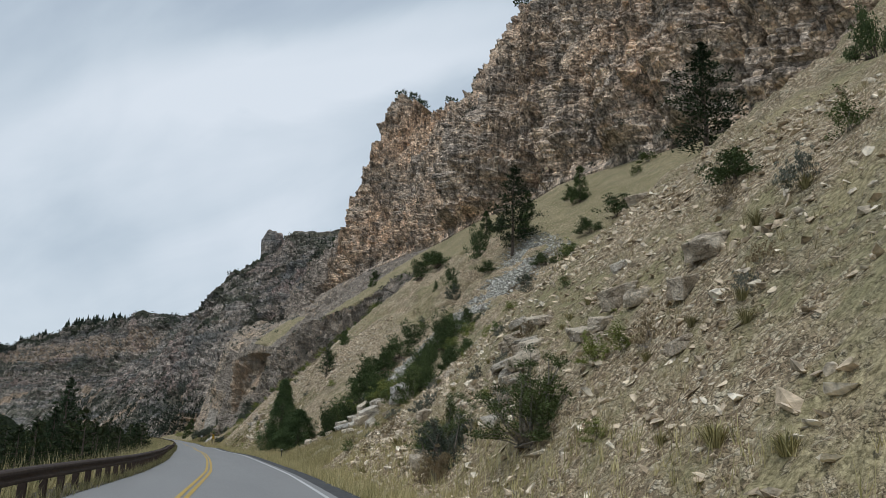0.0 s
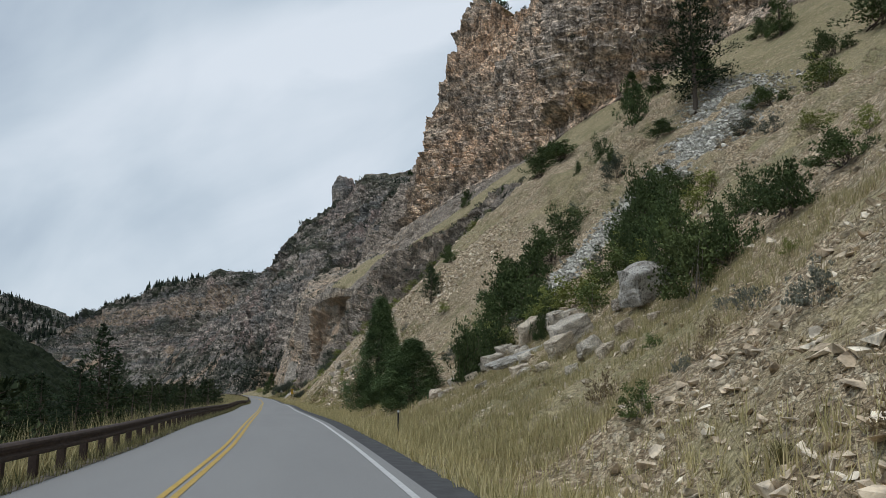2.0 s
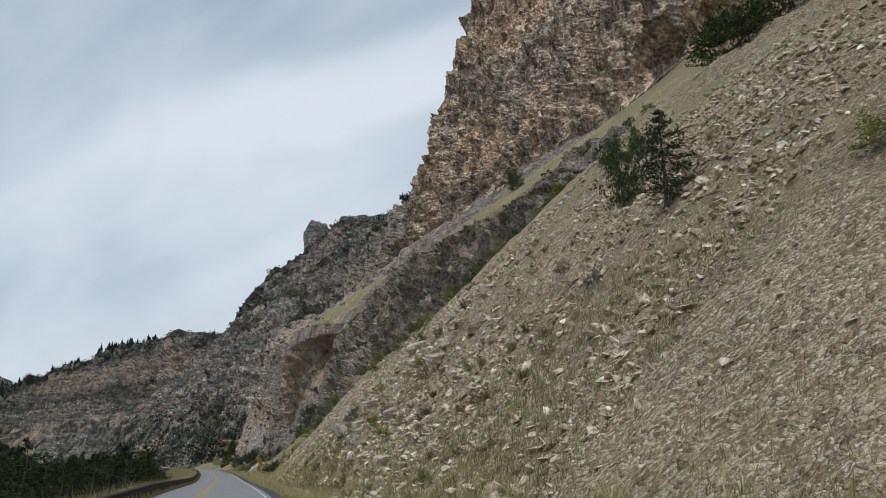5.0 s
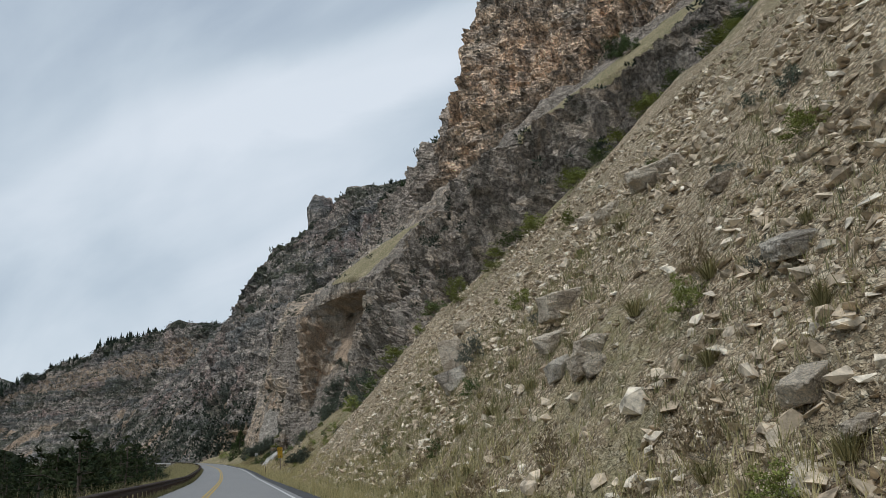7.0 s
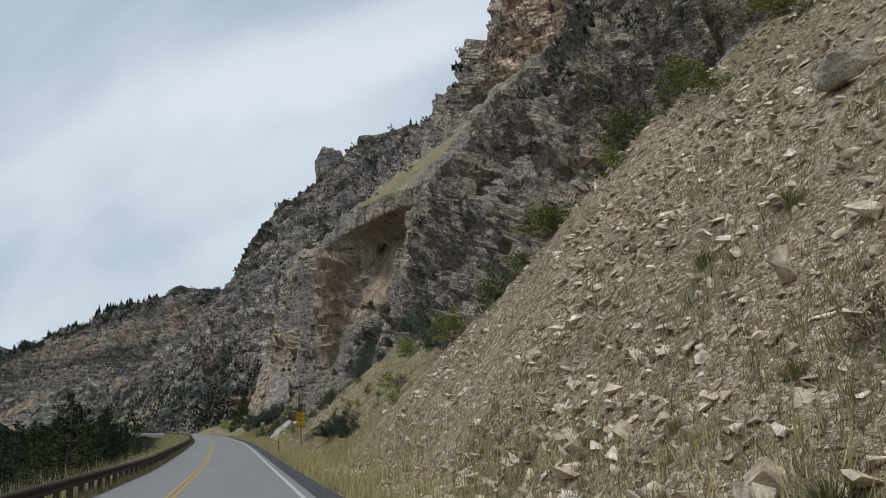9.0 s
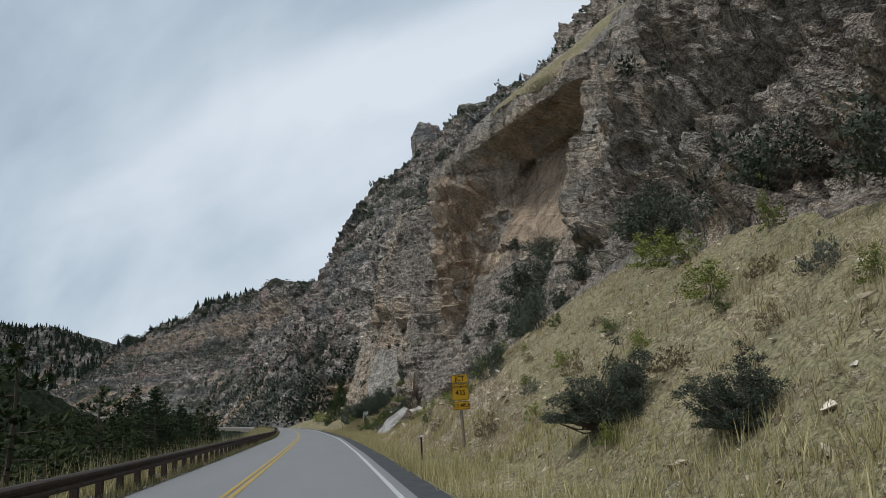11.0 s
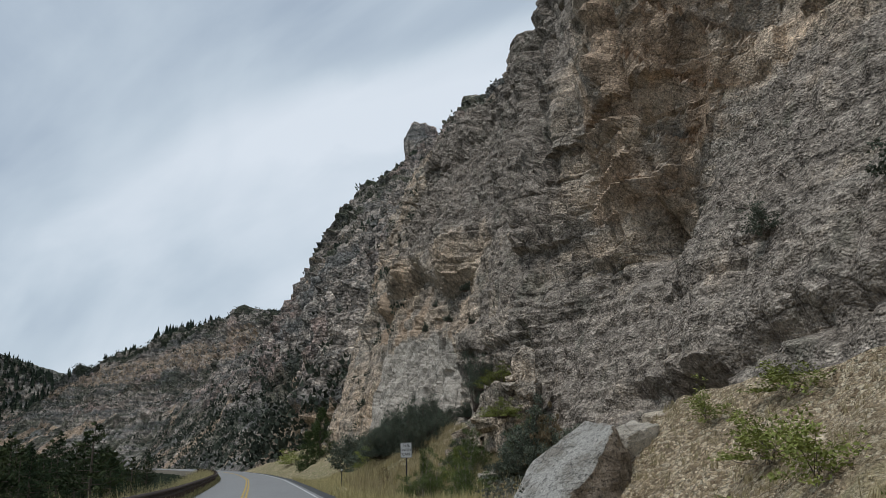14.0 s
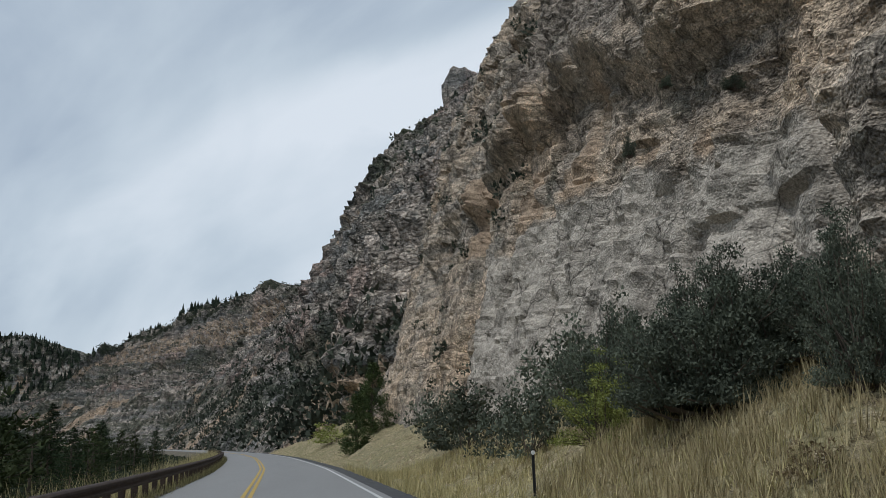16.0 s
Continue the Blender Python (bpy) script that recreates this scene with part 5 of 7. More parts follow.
PLANTED["green"] += [(21.8, 77.1, 3.2, 1.9), (27.1, 77.0, 2.9, 1.7), (28.6, 69.9, 2.2, 1.4), (43.7, 88.3, 5.0, 2.5), (22.1, 59.1, 1.3, 1.2), (19.2, 109.7, 1.7, 1.3), (18.3, 67.6, 2.2, 1.5), (24.2, 73.6, 2.6, 1.6), (10.3, 20.1, 1.1, 1.2)]
PLANTED["dark"] += [(19.6, 87.3, 3.0, 1.9), (34.4, 105.2, 3.0, 2.5), (32.2, 101.3, 2.6, 1.6), (39.0, 91.7, 2.6, 1.5), (21.4, 88.6, 2.4, 1.8), (19.0, 145.4, 1.2, 1.1), (18.0, 148.9, 1.0, 0.9), (13.3, 133.0, 1.1, 0.8), (30, 104, 2.4, 1.8)]
PLANTED["sage"] += [(28.0, 73.3, 1.9, 1.0), (12.5, 49.6, 1.2, 0.8), (14.7, 56, 0.9, 0.6), (11.8, 53.2, 0.6, 0.45), (36.2, 83.9, 2.4, 1.3), (33, 90.5, 2.0, 1.2), (23, 84, 2.0, 1.2), (16.2, 94, 1.8, 1.0), (9.3, 26.5, 1.1, 0.6)]
PLANTED["dry"] += [(13.5, 54.7, 0.9, 0.7), (12.9, 136.9, 1.1, 0.8), (14.2, 148.1, 1.1, 1.1), (10.5, 163.6, 1.2, 0.9), (10.4, 154.2, 0.9, 0.7), (11.2, 150.6, 0.9, 0.7), (11.0, 153.2, 0.8, 0.6)]
PLANTED["junip"] += [(21.6, 94.9, 6.1, 4.2), (13.5, 79.3, 2.4, 3.3), (23.5, 96.4, 4.6, 3.6), (19.4, 92.2, 4.0, 3.0)]
PLANTED["shrub"] += [(16.4, 87.1, 3.2, 2.7), (15.2, 83.6, 2.4, 2.0), (18.8, 65.2, 3.0, 2.8), (17.6, 62.8, 2.6, 2.2)]
PLANTED["junip"] += [(25.3, 81.6, 3.8, 4.2), (23.4, 78.6, 3.4, 3.2), (27.2, 84.6, 3.4, 3.4), (27.1, 100.1, 4.8, 3.4), (20.0, 68.2, 3.0, 2.8), (18.3, 61.4, 2.6, 2.6), (21.2, 74.6, 2.8, 2.6)]
PLANTED["green"] += [(18.4, 82.0, 2.6, 2.0), (17.6, 85.2, 2.6, 1.8), (20.5, 84.0, 3.0, 2.0)]
PLANTED["dark"] += [(11.0, 337.6, 5.2, 3.6), (8.3, 319.7, 2.6, 2.7), (9.2, 318.8, 3.0, 2.6), (10.4, 317.5, 2.6, 2.4), (11.7, 332.5, 3.6, 3.4), (12.4, 325.5, 3.6, 2.4), (11.5, 297.3, 3.2, 2.0)]
# low brush over the open slope
for (y0, y1, n, x0, x1) in ((12, 62, 24, 3.2, 10), (118, 186, 30, 3.0, 12), (220, 264, 30, 2.8, 9)):
    for k in range(n):
        y = y0 + (y1 - y0) * ((k * 0.7549 + 0.3) % 1)
        x = float(ROAD(np.array([y]))[0, 0]) + ROAD_RIGHT + x0 + (x1 - x0) * ((k * 0.5698) % 1)
        w = 0.6 + 0.8 * ((k * 0.37) % 1)
        PLANTED[("sage", "dry", "shrub", "dry", "green")[k % 5]].append((x, y, w, w * 0.75))
# a green line of shrubs along the foot of the lower cliff
for k in range(20):
    y = 172 + 1.85 * k
    PLANTED["green" if k % 3 else "shrub"].append((float(LOWER(np.array([y]))[0, 0]) - 0.4 - 1.8 * ((k * 0.618) % 1), y, 2.8 + 1.6 * ((k * 0.37) % 1), 1.3 + 0.8 * ((k * 0.77) % 1)))
for kind, rows in PLANTED.items():
    for k, (x, y, w, h) in enumerate(rows):
        kin = BUSH[kind, by_road(x, y, w)]
        proto, shape = kin[k % len(kin)]
        plant(proto, x, y, ground(x, y) - 0.05, w / 2, h / (2 * shape) * 1.05, k * 2.1)
# bushes that cling to the cliffs: x, y, z, width, height
for k, (x, y, z, w, h) in enumerate([(20.8, 275.9, 9.4, 4.2, 3.0), (22.8, 268.8, 8.6, 3.6, 2.4), (23.5, 262, 9.2, 3.6, 2.8), (21.5, 258, 7.6, 3.4, 2.8), (24.5, 246, 12.5, 3.2, 2.6), (19.8, 281, 8.4, 2.8, 1.8), (14.2, 322, 10.9, 0.9, 0.8),
                                     (13.6, 326, 9.3, 0.8, 0.6), (14.0, 319, 8.0, 0.7, 0.5), (12.8, 333, 9.6, 0.6, 0.9), (13.2, 330, 11.2, 0.5, 0.6), (24.0, 252, 11, 2.6, 2.2), (19.5, 284.5, 6.5, 3.0, 2.2)] + [(26.5, 236, 17, 2.2, 1.8), (18.2, 290, 6.4, 1.8, 1.3), (19.0, 266, 4.6, 4.4, 4.0), (20.5, 268.5, 6.6, 4.2, 3.4), (22.4, 276, 10.0, 4.6, 3.6), (22.9, 250.2, 8.4, 4.6, 3.2), (20.1, 273.8, 5.8, 2.8, 2.8), (20.9, 272.2, 6.8, 3.4, 3.0), (19.7, 270.2, 5.4, 3.0, 2.8), (21.2, 275.4, 7.6, 3.2, 3.0), (19.4, 267.6, 5.0, 2.8, 2.4), (20.2, 262, 5.4, 3.6, 3.0), (20.8, 233.4, 7.0, 4.0, 3.0), (18.4, 224, 4.6, 3.8, 3.2), (17.6, 219.5, 4.0, 3.2, 2.8), (23.6, 233.4, 15.8, 2.3, 2.2), (21.6, 247.7, 8.2, 4.4, 3.2), (25.5, 292, 14.6, 4.0, 3.4), (16.6, 212, 6.2, 0.7, 0.6)]):
    plant(BUSH["dark", int(y > 310)][k % 2][0], x, y, z, w / 2, h / 1.6, k * 1.7)
for k, (x, y, z, w, h) in enumerate([(25.0, 281, 13.6, 3.6, 2.2), (24.4, 285, 14.9, 3.2, 2.0), (25.4, 277, 12.8, 3.8, 2.4), (23.6, 288.5, 16.0, 2.6, 1.6), (24.4, 274, 11.9, 3.6, 2.6), (23.0, 271.5, 10.2, 3.6, 2.6), (23.6, 279, 11.4, 3.0, 1.8)]):
    plant(BUSH["dark", 0][k % 3][0], x, y, z, w / 2, h / 1.6, k * 1.9)
for k, (x, y, z, w, h) in enumerate([(13.9, 316.7, 2.4, 3.3, 4.4), (14.0, 315.4, 3.4, 2.2, 2.2), (14.2, 319.8, 1.8, 2.2, 1.6)]):
    plant(BUSH["dark", 1][k % 2][0], x, y, z, w / 2, h / 1.4, k * 2.0)
for k, (x, y, z, w, h) in enumerate([(12.9, 306.6, 2.6, 2.6, 1.2), (11.9, 302.6, 0.9, 1.9, 0.9)]):
    plant(BUSH["green", 1][k][0], x, y, z, w / 2, h / 1.9, k)
for k, (x, y, s) in enumerate([(8.1, 12.2, 1.2), (8.0, 10.5, 1.0), (9.6, 37.1, 1.6), (10.2, 14, 0.9), (9.3, 21, 0.9), (9.8, 47, 0.9), (11.8, 36, 0.8), (10.8, 62, 0.9), (9.6, 30.5, 1.0), (12.5, 26, 0.8)] + [(7.4 + 2.3 + 7 * ((k * 0.618) % 1) ** 1.4, 122 + 66 * ((k * 0.7549) % 1), 0.75 + 0.5 * ((k * 0.37) % 1)) for k in range(75)] + [(8.3 + 5 * ((k * 0.618) % 1), 14 + 34 * ((k * 0.7549) % 1), 0.6 + 0.4 * ((k * 0.37) % 1)) for k in range(24)]):
    plant(YUCCA[k % 2], x, y, ground(x, y) - 0.03, s, s, k)
# trees on the slope: kind, x, y, height, width
for k, (kind, x, y, h, w) in enumerate([("pine", 32.4, 45.5, 9.6, 6.6), ("pine", 42.5, 104.4, 13.6, 8.2), ("near_junip", 11.2, 95.3, 7.5, 5.4), ("near_junip", 11.6, 84.3, 3.9, 5.8), ("pine", 20.1, 121.4, 4.4, 3.0),
                                        ("junip", 50.5, 118, 5, 3.5), ("junip", 55, 108, 6, 4.0), ("junip", 5.4, 389, 7, 5.2), ("junip", 3.5, 381, 5.5, 4.4), ("junip", 46, 125, 5, 3.6)]):
    proto, h0, w0 = TREES[kind][k % 2]
    plant(proto, x, y, ground(x, y) - 0.1, w / w0, h / h0, k * 1.3)
# woods on the river flat
for k in range(160):
    y = 40 + 500 * (k + rng.uniform(0, 1)) / 160
    x0 = float(ROAD(np.array([y]))[0, 0])
    x = x0 - rng.uniform(9, 44)
    kind = "pine" if k % 6 == 2 else "river"
    proto, h0, w0 = TREES[kind][k % len(TREES[kind])]
    h = rng.uniform(6.0, 10.5) * (1.1 if kind == "pine" else 1.0)
    plant(proto, x, y, -7.0, h / h0 * rng.uniform(0.9, 1.25), h / h0, k * 1.1)
for k, (x, y, h) in enumerate([(-25, 205, 15), (-17.8, 150, 16.5), (-20, 262, 9), (-24, 330, 12), (-30, 345, 10)]):
    proto, h0, w0 = TREES["pine"][k % 2]
    plant(proto, x, y, -7.0, h / h0, h / h0, k)
for kind, rows in list(BUSH.items()):
    for ob, _ in rows:
        for c in ob.children:
            bpy.data.objects.remove(c)
        bpy.data.objects.remove(ob)
for ob in YUCCA + [t[0] for rows in TREES.values() for t in rows]:
    for c in list(ob.children):
        bpy.data.objects.remove(c)
    bpy.data.objects.remove(ob)


# ---- rocks ----
def stone_material(name, a, b, c):
    m = Mat(name, 0.93, 0.12)
    n = m.noise(m.pos(1, 1, 1), 4.0, 3, 0.6)
    tone = m.ramp(m.math("FRACT", m.math("ADD", m.random(), m.island())), [(0.0, a), (0.5, b), (1.0, c)])
    m.color(m.mix(tone, m.ramp(n, [(0.36, 0.4), (0.47, 0.9), (0.53, 1.05), (0.64, 1.4)]), 0.9, "MULTIPLY"))
    m.bump(m.noise(m.pos(1, 1, 1), 7, 4, 0.62), 0.7, 0.06)
    return m.m


STONE = stone_material("tan talus stone", (0.70, 0.585, 0.43), (0.48, 0.38, 0.265), (0.86, 0.77, 0.615))
STONE_GREY = stone_material("pale grey scree", (0.58, 0.56, 0.50), (0.44, 0.42, 0.37), (0.74, 0.71, 0.63))


def speckled_material(name, low, high, lichen, spots=0.50):
    m = Mat(name, 0.93, 0.1)
    a = m.noise(m.pos(), 1.1, 5, 0.62)
    b = m.noise(m.pos(), 9.0, 6, 0.66)
    c = m.mix(low, high, m.ramp(a, [(0.40, 0.0), (0.54, 1.0)]))
    c = m.mix(c, lichen, m.ramp(b, [(spots, 0.0), (spots + 0.08, 0.85)]))
    split = m.voronoi(m.pos(1, 1, 1.8), 1.5, "DISTANCE_TO_EDGE").outputs["Distance"]
    c = m.mix(c, lichen, m.math("MULTIPLY", m.ramp(split, [(0.0, 0.8), (0.05, 0.0)]), m.ramp(a, [(0.44, 1.0), (0.56, 0.1)])))
    c = m.mix(c, m.ramp(m.noise(m.pos(), 24, 5, 0.7), [(0.36, 0.5), (0.6, 1.25)]), 0.8, "MULTIPLY")
    m.color(c).bump(m.math("ADD", m.noise(m.pos(1, 1, 2.2), 5.0, 9, 0.75), m.math("MULTIPLY", b, 0.6)), 1.0, 0.16)
    return m.m


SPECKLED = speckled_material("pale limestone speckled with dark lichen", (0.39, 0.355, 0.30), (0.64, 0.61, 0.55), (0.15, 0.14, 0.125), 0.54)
WEATHERED = speckled_material("weathered tan talus rock", (0.52, 0.425, 0.315), (0.80, 0.69, 0.54), (0.22, 0.18, 0.135), 0.59)
BROKEN_SHADED = speckled_material("brown broken rock, darkened for the shaded side", (0.27, 0.215, 0.16), (0.44, 0.36, 0.28), (0.12, 0.10, 0.08), 0.54)
WEATHERED_GREY = speckled_material("weathered grey talus rock", (0.47, 0.41, 0.335), (0.76, 0.685, 0.57), (0.19, 0.17, 0.14), 0.58)


def stone_hull(r, flat=0.6, n=13):
    """An angular stone about 1 m across."""
    bm = bmesh.new()
    p = unit(r.normal(size=(n, 3))) * [0.55, 0.45, 0.5 * flat] * r.uniform(0.75, 1.1, (n, 1))
    for q in p:
        bm.verts.new(q)
    got = bmesh.ops.convex_hull(bm, input=bm.verts)
    loose = [v for v in bm.verts if not v.link_faces]
    bmesh.ops.delete(bm, geom=loose, context="VERTS")
    bmesh.ops.recalc_face_normals(bm, faces=bm.faces)
    return bm


HULLS = []
for k in range(14):
    bm = stone_hull(np.random.default_rng(300 + k), 0.45 + 0.05 * (k % 8), 12 + k % 4)
    bm.verts.ensure_lookup_table()
    HULLS.append((np.array([v.co[:] for v in bm.verts]), [[v.index for v in f.verts] for f in bm.faces]))
    bm.verts.index_update()
    HULLS[-1] = (HULLS[-1][0], [[v.index for v in f.verts] for f in bm.faces])
    bm.free()
HULL_MESH = [mesh_from("stone", v, f, STONE) for v, f in HULLS]


def boulder_mesh(r, rough=0.075, cuts=3, points=None):
    """A large angular boulder about 1 m across with worn, chipped faces."""
    bm = bmesh.new()
    corners = np.array([(i, j, k) for i in (-1, 1) for j in (-1, 1) for k in (-1, 1)], float)
    p = points if points is not None else np.concatenate([corners * r.uniform(0.55, 1.0, (8, 3)) * [0.5, 0.42, 0.36], unit(r.normal(size=(3, 3))) * [0.55, 0.45, 0.42]])
    for q in p:
        bm.verts.new(q)
    bmesh.ops.convex_hull(bm, input=bm.verts)
    bmesh.ops.delete(bm, geom=[v for v in bm.verts if not v.link_faces], context="VERTS")
    bmesh.ops.bevel(bm, geom=list(bm.edges), offset=0.02, segments=1, affect="EDGES")
    bmesh.ops.triangulate(bm, faces=bm.faces)
    for _ in range(cuts):
        bmesh.ops.subdivide_edges(bm, edges=[e for e in bm.edges if e.calc_length() > 0.09], cuts=1)
        bmesh.ops.triangulate(bm, faces=bm.faces)
    o = r.uniform(0, 50)
    v = np.array([w.co[:] for w in bm.verts])
    d = fbm(v[:, 0] * 4 + o, v[:, 1] * 4, v[:, 2] * 4, 4, 5) * rough
    d += rough * 0.9 * (blocks(v[:, 0] * 3 + v[:, 1] + o, v[:, 2] * 3 + v[:, 0], 0.8, 0.5, 9) - 0.5) + rough * 0.5 * (blocks(v[:, 1] * 4 + o, v[:, 2] * 4, 0.5, 0.3, 11) - 0.5)
    for w, q, s in zip(bm.verts, v, d):
        w.co = Vector(q * (1 + s))
    bmesh.ops.recalc_face_normals(bm, faces=bm.faces)
    return bm


def boulder(x, y, w, h, seed, turn=0.0, tilt=0.0, material=None, sink=0.25, label="", deep=None, z=None):
    ob = new("boulder", bpy.data.meshes.new("boulder"))
    bm = boulder_mesh(np.random.default_rng(seed))
    bm.to_mesh(ob.data)
    bm.free()
    ob.data.materials.append(material or WEATHERED)
    z = ground(x, y) if z is None else z
    ob.matrix_world = Matrix.LocRotScale((x, y, z + h * (0.5 - sink)), Euler((0.5 * tilt, 0.3 * tilt - 0.35, 0.35 * math.sin(turn))), (w, (deep or w * 0.9), h * 1.15))
    return tagged(ob, label or "angular tan boulder on the talus slope", "boulder", "boulders on the slope")


for k, (x, y, w, h) in enumerate([(12.1, 22.0, 1.4, 1.0), (11.4, 21.8, 0.8, 0.6), (11.2, 22.7, 0.8, 0.6), (10.8, 25.8, 1.4, 0.8), (10.3, 25.6, 0.8, 0.8), (12.2, 30.7, 1.0, 0.6), (10.5, 36.2, 0.8, 0.8), (8.4, 29.6, 0.7, 0.8),
                                  (16.8, 136.4, 1.2, 0.8), (19.5, 142.5, 1.1, 0.8), (13.7, 137.4, 1.0, 0.5), (18.3, 155.4, 1.1, 0.8), (12.6, 151.1, 1.1, 0.8)] + [(19.2, 185.7, 1.6, 1.2), (11.9, 20.6, 0.95, 0.7), (11.3, 17.6, 0.8, 0.7), (12.4, 18.1, 1.4, 0.8), (10, 15.9, 0.7, 0.4), (11, 21.3, 0.5, 0.4), (12.9, 40, 0.9, 0.4), (11.4, 134.6, 1.0, 0.9), (15.8, 139.8, 1.6, 0.9),
                                  (16.6, 141.4, 1.3, 0.8), (13, 131.2, 0.9, 0.6), (12.4, 150.2, 0.65, 0.5), (11.7, 142, 0.85, 0.6)]):
    boulder(x, y, w, h, 400 + k, 1.3 * k, 0.35 * math.sin(k))
for k, (x, y, w, h) in enumerate([(13.8, 144.4, 1.3, 0.65), (21, 168, 1.2, 0.8), (11.4, 140.8, 0.5, 0.25), (14.1, 169.6, 1.6, 1.4), (16.2, 149.8, 0.8, 0.6), (8.8, 322, 0.8, 0.5), (10.6, 300, 0.9, 0.7),
                                  (12.6, 28.2, 0.8, 0.4), (20, 34, 1.2, 0.7), (13.6, 24.6, 0.7, 0.5)]):
    boulder(x, y, w, h, 440 + k, 1.7 * k, 0.3 * math.cos(k), WEATHERED_GREY if k % 3 == 0 else None)
for k in range(18):  # a broken ledge on the slope above the first bend
    u = (k + 0.5) / 18
    boulder(9.4 + 3.8 * u + 0.5 * math.sin(5 * k), 23.6 + 8 * u + 0.8 * math.sin(3.1 * k), 0.5 + 0.7 * ((k * 0.618) % 1), 0.35 + 0.45 * ((k * 0.37) % 1), 520 + k, 1.1 * k, 0.3 * math.sin(k), WEATHERED_GREY if k % 2 else None)
for k, (x, y, w, h, low) in enumerate([(14.5, 157.2, 1.95, 1.45, 0.12), (13.5, 155.6, 1.15, 0.75, 0.1), (12.5, 152.8, 1.0, 0.75, 0.1), (12.75, 151.2, 1.1, 0.8, 0.08), (18.2, 156.8, 1.8, 1.1, 0.1), (15.0, 172.6, 1.7, 2.4, 0.15), (19.3, 162.4, 1.3, 0.9, 0.1)]):
    boulder(x, y, w, h, 610 + k, 0.9 * k, 0.4 * math.sin(2 * k + 1), WEATHERED_GREY if k == 2 else None, low, "large angular tan boulder half bedded in scree")
boulder(15.0, 67.8, 2.2, 1.6, 481, 0.9, 0.1, WEATHERED_GREY, 0.2, "broad layered grey boulder above the grass", 1.8)
boulder(17.2, 65.5, 2.3, 1.9, 485, 0.7, 0.2, SPECKLED, 0.18, "large pale pointed boulder beside shrubs", 1.9)
for k, (x, y, w, h) in enumerate([(13.7, 82.5, 0.9, 0.7), (11.9, 78.9, 0.8, 0.7), (12.1, 78.1, 0.8, 0.7), (12.3, 77.5, 0.7, 0.6), (15.0, 80.0, 1.4, 0.8), (13.7, 78.6, 0.9, 0.7), (16.4, 79.5, 1.0, 1.1), (16.9, 81.9, 0.8, 0.5), (18.1, 77.9, 1.7, 1.4), (14.2, 66.8, 1.5, 1.3), (14.5, 64.7, 1.4, 1.0), (14.4, 62.9, 0.9, 0.7), (16.7, 82.6, 1.2, 1.2)] + [(15.9, 62.4, 0.6, 0.5), (16.7, 66.8, 0.8, 0.8), (17.1, 72.0, 1.2, 0.8), (15.9, 76.7, 1.1, 0.9), (14.3, 61.0, 0.7, 0.5),
                                  (13.4, 68.5, 1.0, 0.8), (13.8, 70.4, 1.2, 0.9), (14.6, 72.2, 0.9, 0.8), (13.2, 66.0, 0.7, 0.5), (12.9, 73.6, 0.8, 0.5), (15.6, 64.0, 0.9, 0.8), (13.6, 64.1, 0.7, 0.5)]):
    boulder(x, y, w * 0.85, h * 0.85, 560 + k, 2.3 * k, 0.4 * math.sin(k + 1), (WEATHERED_GREY, WEATHERED, WEATHERED_GREY, WEATHERED)[k % 4], 0.3, "cracked grey boulder in a broken ledge")
boulder(17.3, 74.3, 1.7, 1.4, 482, 0.4, 0.2, WEATHERED_GREY, 0.2, "lichen-speckled grey boulder under the shrubs")
boulder(16.7, 78.0, 1.3, 1.7, 483, 1.4, 0.1, WEATHERED, 0.2, "tan boulder split into blocks")
boulder(14.9, 78.8, 1.4, 1.0, 484, 2.2, 0.15, WEATHERED_GREY, 0.25, "pale boulder at the end of a ledge")
boulder(15.4, 75.0, 4.0, 0.5, 480, 0.3, 0.12, SPECKLED, 0.0, "flat pale slab lying on stones", 1.8)


def wedge_boulder():
    """The large boulder by the road: a pale top that slopes to a toe, and a brown broken side below a sharp edge, its
    shade put into the colour.
    """
    pts = np.array([(-0.56, -0.28, -0.5), (-0.5, 0.3, -0.46), (-0.16, -0.40, -0.06), (0.20, -0.34, 0.42), (0.34, 0.2, 0.5), (-0.1, 0.42, 0.06), (0.08, -0.5, -0.5), (0.52, -0.36, -0.5), (0.56, -0.14, 0.16), (0.62, 0.22, 0.14), (0.6, 0.45, -0.5), (-0.2, 0.5, -0.5)])
    ob = new("boulder", bpy.data.meshes.new("boulder"))
    bm = boulder_mesh(np.random.default_rng(9), 0.045, 4, pts)
    bm.normal_update()
    # faces turned from the upper left get the darker brown, as painted shade
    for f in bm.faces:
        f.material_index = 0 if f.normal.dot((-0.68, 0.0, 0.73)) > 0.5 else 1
    bm.to_mesh(ob.data)
    bm.free()
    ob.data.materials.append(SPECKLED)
    ob.data.materials.append(BROKEN_SHADED)
    ob.matrix_world = Matrix.LocRotScale((10.65, 289.0, -1.2), Euler((0, 0, 0.42)), (3.6, 3.2, 2.8))
    tagged(ob, "large wedge-shaped boulder, pale on top, beside the road", "boulder")


wedge_boulder()
boulder(15.2, 291.2, 2.5, 2.4, 500, 0.5, 0.1, WEATHERED, 0.25, "rounded tan boulder under the cliff foot", z=-0.9)
boulder(12.8, 289.6, 1.7, 1.6, 501, 1.5, 0.2, WEATHERED_GREY, 0.2, "grey boulder leaning against a larger one", z=-1.2)


